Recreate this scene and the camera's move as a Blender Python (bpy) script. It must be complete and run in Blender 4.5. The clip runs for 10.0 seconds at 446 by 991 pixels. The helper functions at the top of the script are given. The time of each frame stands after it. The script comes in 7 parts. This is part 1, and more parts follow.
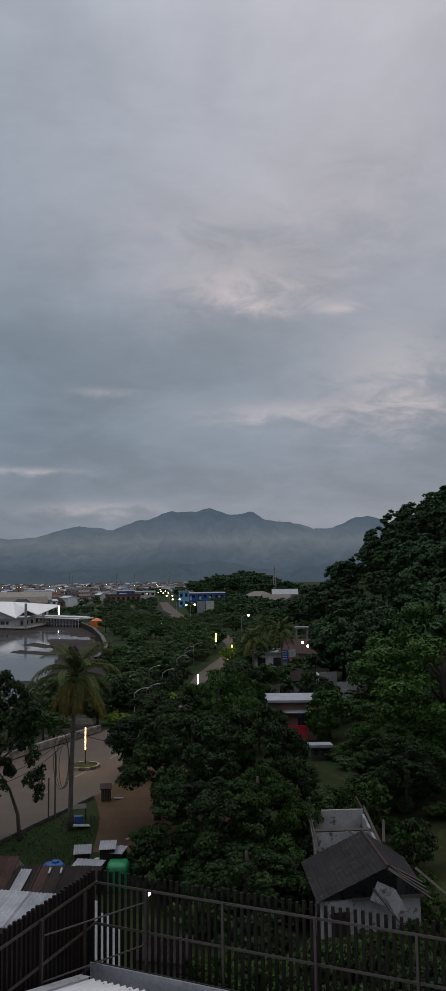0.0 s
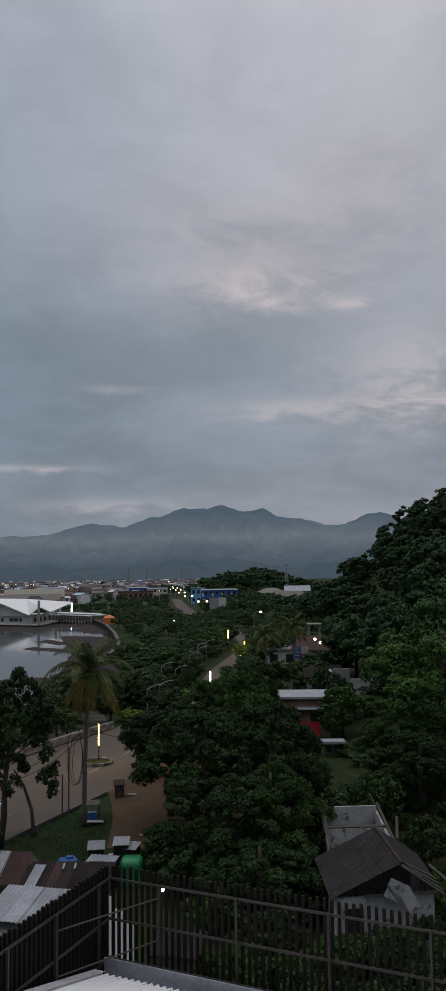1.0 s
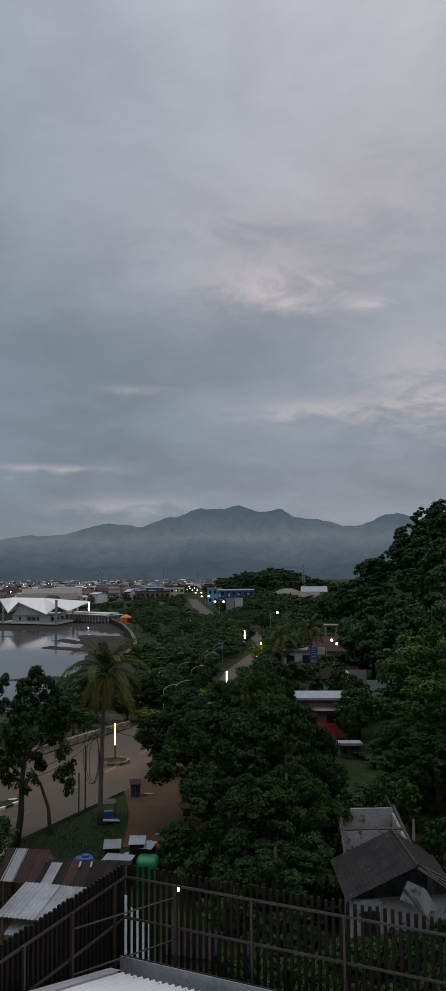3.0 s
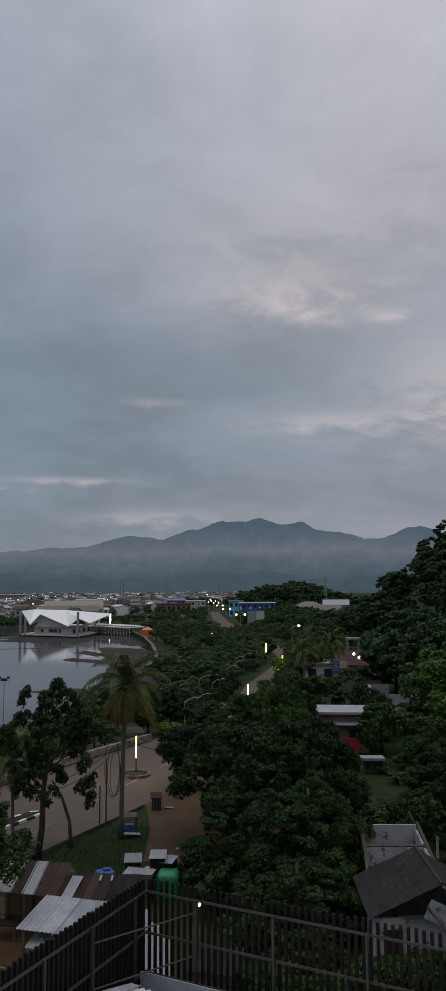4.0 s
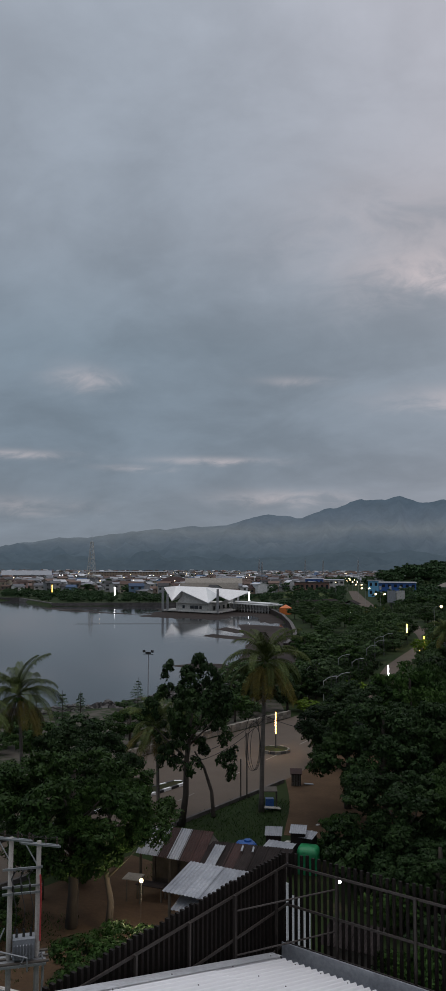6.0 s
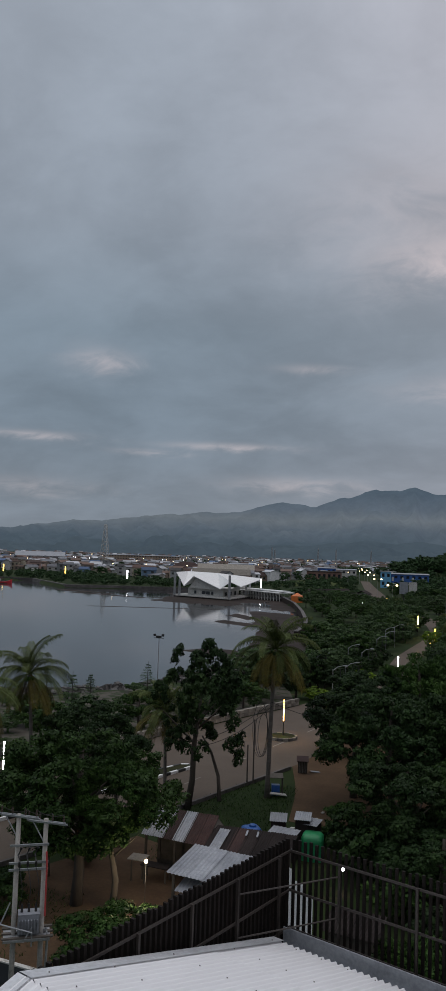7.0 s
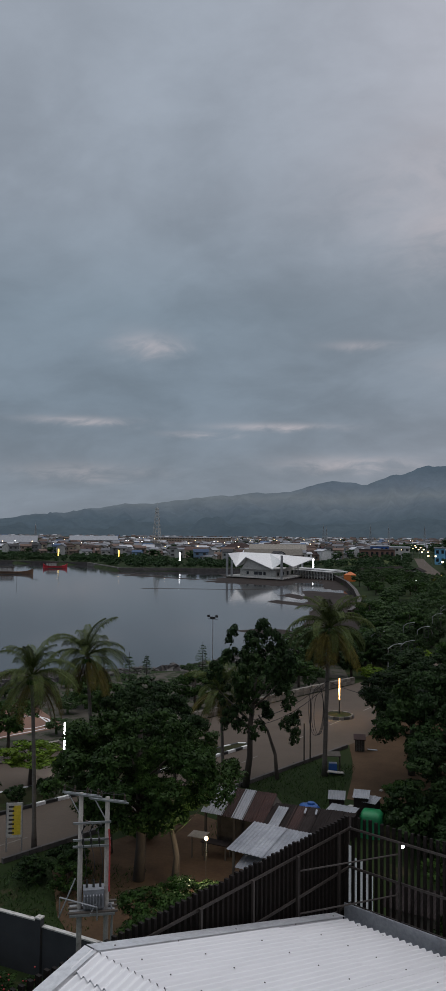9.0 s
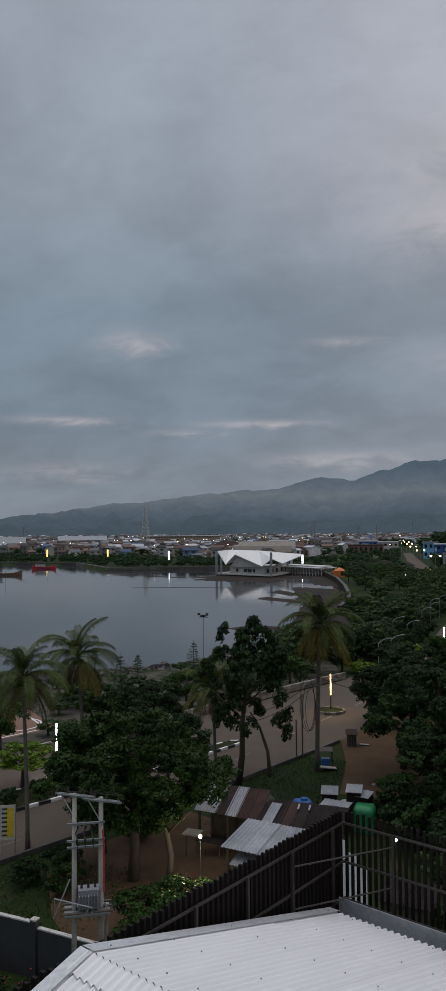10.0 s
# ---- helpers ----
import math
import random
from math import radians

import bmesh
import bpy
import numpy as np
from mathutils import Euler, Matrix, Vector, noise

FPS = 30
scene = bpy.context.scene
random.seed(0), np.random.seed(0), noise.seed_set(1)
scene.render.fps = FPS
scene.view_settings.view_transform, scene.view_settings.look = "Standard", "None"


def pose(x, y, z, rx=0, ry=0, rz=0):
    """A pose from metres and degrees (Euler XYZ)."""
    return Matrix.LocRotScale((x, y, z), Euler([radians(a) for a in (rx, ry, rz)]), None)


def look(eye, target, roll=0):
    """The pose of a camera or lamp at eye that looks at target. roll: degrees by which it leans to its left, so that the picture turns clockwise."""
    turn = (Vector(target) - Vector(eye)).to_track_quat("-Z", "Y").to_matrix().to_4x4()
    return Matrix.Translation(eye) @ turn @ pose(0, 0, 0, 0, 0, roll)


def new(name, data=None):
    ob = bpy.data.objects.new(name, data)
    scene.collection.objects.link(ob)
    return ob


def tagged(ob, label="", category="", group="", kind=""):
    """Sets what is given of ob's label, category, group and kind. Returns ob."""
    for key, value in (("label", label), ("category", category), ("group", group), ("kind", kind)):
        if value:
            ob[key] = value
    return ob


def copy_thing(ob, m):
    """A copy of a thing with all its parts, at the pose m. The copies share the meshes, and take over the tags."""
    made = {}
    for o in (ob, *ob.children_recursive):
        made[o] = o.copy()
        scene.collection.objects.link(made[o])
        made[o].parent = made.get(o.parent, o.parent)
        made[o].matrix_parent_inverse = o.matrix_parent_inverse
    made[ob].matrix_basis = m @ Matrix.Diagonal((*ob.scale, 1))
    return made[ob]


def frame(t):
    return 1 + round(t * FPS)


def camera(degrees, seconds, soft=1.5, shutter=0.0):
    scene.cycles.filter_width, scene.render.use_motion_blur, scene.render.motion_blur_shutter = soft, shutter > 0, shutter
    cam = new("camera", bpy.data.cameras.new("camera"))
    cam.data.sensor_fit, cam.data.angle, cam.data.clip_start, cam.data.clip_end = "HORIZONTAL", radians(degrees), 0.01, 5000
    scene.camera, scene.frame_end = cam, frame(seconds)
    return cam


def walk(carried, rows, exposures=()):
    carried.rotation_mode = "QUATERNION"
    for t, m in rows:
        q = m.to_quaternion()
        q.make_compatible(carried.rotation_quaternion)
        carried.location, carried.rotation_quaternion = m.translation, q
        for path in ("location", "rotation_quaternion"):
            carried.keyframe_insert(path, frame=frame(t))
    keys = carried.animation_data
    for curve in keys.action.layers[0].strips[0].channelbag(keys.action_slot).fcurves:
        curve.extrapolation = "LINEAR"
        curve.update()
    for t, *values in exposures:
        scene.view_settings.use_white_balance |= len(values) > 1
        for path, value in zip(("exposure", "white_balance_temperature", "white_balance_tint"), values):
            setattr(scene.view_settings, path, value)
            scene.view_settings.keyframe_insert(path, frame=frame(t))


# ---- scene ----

# camera: one standpoint on an upper floor, panning to the left
EYE = 18.0
cam = camera(31.1, 10.0)
TURNS = [
    (0.0, 0.00, 5.79, -0.74), (0.5, 0.47, 5.66, -0.90), (1.0, 0.85, 5.57, -0.89), (1.5, 1.15, 5.49, -0.79),
    (2.0, 1.36, 5.42, -0.68), (2.5, 1.84, 5.35, -0.61), (3.8, 2.88, 6.39, -0.38), (4.0, 3.60, 6.52, -0.35),
    (4.5, 7.63, 6.80, -0.06), (5.0, 10.14, 6.73, -0.27), (5.5, 12.17, 5.87, -0.59), (5.7, 12.85, 5.42, -0.50),
    (6.8, 14.35, 4.40, 1.75), (7.0, 14.48, 4.02, 1.88), (7.5, 18.23, 3.33, 1.88), (8.0, 19.38, 2.99, 1.66),
    (8.5, 18.76, 2.75, 1.19), (9.0, 18.03, 2.58, 0.55), (9.5, 17.47, 2.50, 0.14), (10.0, 17.19, 2.43, -0.45),
]
walk(cam, [(t, pose(0, 0, EYE, 90 + pitch, 0, yaw) @ pose(0, 0, 0, 0, 0, roll)) for t, yaw, pitch, roll in TURNS],
     exposures=[(0.0, 0.0), (10.0, 0.0)])

# ------------------------------------------------------------------ world and sun
world = bpy.data.worlds.new("dusk_sky")
scene.world = world
world.use_nodes = True
wt = world.node_tree
wt.nodes.clear()


def wnode(kind, **settings):
    n = wt.nodes.new(kind)
    for k, v in settings.items():
        if k == "operation":
            n.operation = v
        elif k == "blend":
            n.blend_type = v
    return n


def wmath(op, a, b=0.0, c=0.0):
    n = wnode("ShaderNodeMath", operation=op)
    for i, v in enumerate((a, b, c)):
        if isinstance(v, (int, float)):
            n.inputs[i].default_value = v
        else:
            wt.links.new(v, n.inputs[i])
    return n.outputs[0]


def wmix(fac, a, b, blend="MIX"):
    n = wt.nodes.new("ShaderNodeMix")
    n.data_type, n.blend_type = "RGBA", blend
    for i, v in ((0, fac), (6, a), (7, b)):
        if isinstance(v, (int, float)):
            n.inputs[i].default_value = v
        elif isinstance(v, tuple):
            n.inputs[i].default_value = (*v, 1)
        else:
            wt.links.new(v, n.inputs[i])
    return n.outputs[2]


SKY_GAIN = 0.10
coords = wnode("ShaderNodeTexCoord")
split = wnode("ShaderNodeSeparateXYZ")
wt.links.new(coords.outputs["Generated"], split.inputs[0])
dx, dy, dz = split.outputs
elev = wmath("DIVIDE", wmath("ARCSINE", dz), math.pi / 180)
azim = wmath("DIVIDE", wmath("ARCTAN2", wmath("MULTIPLY", dx, -1), dy), math.pi / 180)

air = wt.nodes.new("ShaderNodeTexSky")
air.sky_type, air.sun_disc = "NISHITA", False
air.sun_elevation, air.sun_rotation = radians(67), radians(-76)

# the closed cloud deck: its brightness by height above the skyline
deck = wt.nodes.new("ShaderNodeValToRGB")
wt.links.new(wmath("DIVIDE", elev, 90), deck.inputs[0])
el = deck.color_ramp.elements
el[0].position, el[0].color = 0.0, (0.214, 0.240, 0.285, 1)
el[1].position, el[1].color = 1.0, (0.92, 0.94, 1.0, 1)
for p, c in ((0.045, (0.207, 0.233, 0.274)), (0.10, (0.195, 0.232, 0.275)), (0.17, (0.215, 0.256, 0.300)), (0.25, (0.285, 0.312, 0.356)),
             (0.40, (0.395, 0.418, 0.470)), (0.60, (0.66, 0.69, 0.75))):
    e = el.new(p)
    e.color = (*c, 1)

# flat cloud layers seen in perspective
low = wmath("ADD", wmath("ABSOLUTE", dz), 0.34)
flat = wt.nodes.new("ShaderNodeCombineXYZ")
wt.links.new(wmath("DIVIDE", dx, low), flat.inputs[0])
wt.links.new(wmath("DIVIDE", dy, low), flat.inputs[1])


def wnoise(scale, detail, rough, distortion=0.0, stretch=(1, 1, 1), at=(0, 0, 0)):
    m = wt.nodes.new("ShaderNodeMapping")
    m.inputs["Scale"].default_value, m.inputs["Location"].default_value = stretch, at
    wt.links.new(flat.outputs[0], m.inputs[0])
    n = wt.nodes.new("ShaderNodeTexNoise")
    n.inputs["Scale"].default_value, n.inputs["Detail"].default_value, n.inputs["Roughness"].default_value = scale, detail, rough
    n.inputs["Distortion"].default_value = distortion
    wt.links.new(m.outputs[0], n.inputs["Vector"])
    return n.outputs[0]


def ramp01(v, lo, hi):
    n = wt.nodes.new("ShaderNodeMapRange")
    n.interpolation_type = "SMOOTHSTEP"
    n.inputs[1].default_value, n.inputs[2].default_value = lo, hi
    wt.links.new(v, n.inputs[0])
    return n.outputs[0]


big = wnoise(2.3, 6, 0.55, 0.35, (1, 1.15, 1), (3.1, 0.7, 0))
fine = wnoise(9.0, 7, 0.6, 0.5, (1, 1.3, 1), (0.3, 5.0, 0))
billow = wmath("ADD", wmath("MULTIPLY", ramp01(big, 0.32, 0.68), 0.24), wmath("MULTIPLY", ramp01(fine, 0.3, 0.75), 0.06))
cloud = wmix(1.0, deck.outputs[0], wmath("ADD", billow, 0.86), "MULTIPLY")
# the deck is thinner and paler towards the morning side
pale = ramp01(wmath("MULTIPLY", azim, -1), -24, 14)
cloud = wmix(1.0, cloud, wmix(pale, (0.93, 0.98, 1.01), (1.30, 1.22, 1.20)), "MULTIPLY")

# single clouds with ragged edges: azimuth, elevation, half widths, strength
edge = wmath("SUBTRACT", fine, 0.5)
lit = None
for a, h, wa, wh, gain in ((-1.5, 20.2, 5.0, 1.5, 0.75), (-8.0, 18.7, 1.2, 0.45, 0.5), (-4.5, 11.6, 5.5, 0.75, 0.55), (-12.5, 14.0, 5.0, 3.2, 0.55),
                           (9.0, 4.9, 4.6, 0.50, 0.42), (14.6, 7.5, 3.6, 0.24, 0.50), (8.6, 13.1, 2.0, 0.3, 0.30), (23.8, 13.1, 2.0, 0.8, 0.45),
                           (28.4, 7.7, 3.2, 0.30, 0.45), (28.5, 4.2, 4.2, 0.6, 0.22), (20.0, 6.9, 2.0, 0.2, 0.35), (1.0, 24.0, 8.0, 3.6, 0.26), (-9.0, 27.0, 7.0, 4.5, 0.20)):
    u = wmath("DIVIDE", wmath("SUBTRACT", wmath("ADD", azim, wmath("MULTIPLY", edge, 5.0)), a), wa)
    v = wmath("DIVIDE", wmath("SUBTRACT", wmath("ADD", elev, wmath("MULTIPLY", edge, 2.6 * wh)), h), wh)
    r2 = wmath("ADD", wmath("MULTIPLY", u, u), wmath("MULTIPLY", v, v))
    blob = wmath("MULTIPLY", wmath("POWER", 2.718, wmath("MULTIPLY", r2, -1)), gain)
    lit = blob if lit is None else wmath("ADD", lit, blob)
lit = wmath("MULTIPLY", lit, wmath("ADD", ramp01(fine, 0.25, 0.7), 0.25))
cloud = wmix(wmath("MINIMUM", lit, 1.0), cloud, (0.60, 0.535, 0.55))

air_dim = wmix(1.0, air.outputs[0], (SKY_GAIN, SKY_GAIN, SKY_GAIN), "MULTIPLY")
both = wmix(0.96, air_dim, cloud)
back = wt.nodes.new("ShaderNodeBackground")
back.inputs[1].default_value = 1.0
wt.links.new(both, back.inputs[0])
outw = wt.nodes.new("ShaderNodeOutputWorld")
wt.links.new(back.outputs[0], outw.inputs[0])

sun = new("sun", bpy.data.lights.new("sun", "SUN"))
sun.data.energy, sun.data.angle, sun.data.color = 0.5, radians(24), (1.0, 0.95, 0.9)
sun.matrix_world = look((-24, 6, 60), (0, 0, 0))

# ------------------------------------------------------------------ materials


def material(name, a, b, rough=0.8, metal=0.0, scale=4.0, fine=40.0, bump=0.2, spec=0.5, island=0.0, per_object=0.0, stain=None, stain_at=0.62, stretch=(1, 1, 1), emit=None, gain=0.0):
    """Two colours mixed by coarse and fine noise, with relief; island and per_object vary the value piece by piece."""
    m = bpy.data.materials.new(name)
    m.use_nodes = True
    nt = m.node_tree
    bs = nt.nodes["Principled BSDF"]
    bs.inputs["Roughness"].default_value, bs.inputs["Metallic"].default_value = rough, metal
    bs.inputs["Specular IOR Level"].default_value = spec
    tc = nt.nodes.new("ShaderNodeTexCoord")
    mp = nt.nodes.new("ShaderNodeMapping")
    mp.inputs["Scale"].default_value = stretch
    nt.links.new(tc.outputs["Object"], mp.inputs[0])

    def nz(sc, det):
        n = nt.nodes.new("ShaderNodeTexNoise")
        n.inputs["Scale"].default_value, n.inputs["Detail"].default_value = sc, det
        n.inputs["Roughness"].default_value = 0.62
        nt.links.new(mp.outputs[0], n.inputs["Vector"])
        return n.outputs[0]

    def mr(v, lo, hi, o0=0.0, o1=1.0):
        n = nt.nodes.new("ShaderNodeMapRange")
        n.inputs[1].default_value, n.inputs[2].default_value, n.inputs[3].default_value, n.inputs[4].default_value = lo, hi, o0, o1
        nt.links.new(v, n.inputs[0])
        return n.outputs[0]

    def mx(fac, x, y, blend="MIX"):
        n = nt.nodes.new("ShaderNodeMix")
        n.data_type, n.blend_type = "RGBA", blend
        for i, v in ((0, fac), (6, x), (7, y)):
            if isinstance(v, (int, float)):
                n.inputs[i].default_value = v
            elif isinstance(v, tuple):
                n.inputs[i].default_value = (*v, 1)
            else:
                nt.links.new(v, n.inputs[i])
        return n.outputs[2]

    coarse, grain = nz(scale, 5), nz(fine, 3)
    col = mx(mr(coarse, 0.3, 0.7), a, b)
    col = mx(1.0, col, mr(grain, 0.3, 0.7, 0.82, 1.14), "MULTIPLY")
    if stain:
        col = mx(mr(nz(scale * 2.3, 6), stain_at, stain_at + 0.08), col, stain)
    if island:
        g = nt.nodes.new("ShaderNodeNewGeometry")
        col = mx(1.0, col, mr(g.outputs["Random Per Island"], 0, 1, 1 - island, 1 + island), "MULTIPLY")
    if per_object:
        o = nt.nodes.new("ShaderNodeObjectInfo")
        col = mx(1.0, col, mr(o.outputs["Random"], 0, 1, 1 - per_object, 1 + per_object), "MULTIPLY")
    nt.links.new(col, bs.inputs["Base Color"])
    nt.links.new(mr(grain, 0.3, 0.7, max(rough - 0.1, 0.02), min(rough + 0.1, 1)), bs.inputs["Roughness"])
    if bump:
        bp = nt.nodes.new("ShaderNodeBump")
        bp.inputs["Strength"].default_value, bp.inputs["Distance"].default_value = bump, 0.02
        nt.links.new(grain, bp.inputs["Height"])
        nt.links.new(bp.outputs[0], bs.inputs["Normal"])
    if emit:
        bs.inputs["Emission Color"].default_value = (*emit, 1)
        bs.inputs["Emission Strength"].default_value = gain
    return m


def glow(name, colour, gain):
    m = bpy.data.materials.new(name)
    m.use_nodes = True
    bs = m.node_tree.nodes["Principled BSDF"]
    bs.inputs["Base Color"].default_value = (0.8, 0.8, 0.8, 1)
    bs.inputs["Emission Color"].default_value, bs.inputs["Emission Strength"].default_value = (*colour, 1), gain
    return m


def leaves(name, a, b, var=0.42, rough=0.55):
    return material(name, a, b, rough, scale=1.5, fine=7.0, bump=0.0, spec=0.10, island=var, per_object=0.22)


def sheet_paint(name, c):
    """Clean factory paint on roofing sheet, with faint run marks."""
    m = bpy.data.materials.new(name)
    m.use_nodes = True
    nt = m.node_tree
    bs = nt.nodes["Principled BSDF"]
    bs.inputs["Roughness"].default_value = 0.42
    tc, mp, nz, mr, mx = (nt.nodes.new("ShaderNode" + k) for k in ("TexCoord", "Mapping", "TexNoise", "MapRange", "Mix"))
    mp.inputs["Scale"].default_value = (1.2, 0.35, 0.6)
    nz.inputs["Scale"].default_value, nz.inputs["Detail"].default_value = 2.0, 2
    mr.inputs[1].default_value, mr.inputs[2].default_value = 0.3, 0.7
    mx.data_type = "RGBA"
    mx.inputs[6].default_value, mx.inputs[7].default_value = (*c, 1), (*(v * 0.95 for v in c), 1)
    nt.links.new(tc.outputs["Object"], mp.inputs[0])
    nt.links.new(mp.outputs[0], nz.inputs["Vector"])
    nt.links.new(nz.outputs[0], mr.inputs[0])
    nt.links.new(mr.outputs[0], mx.inputs[0])
    nt.links.new(mx.outputs[2], bs.inputs["Base Color"])
    return m


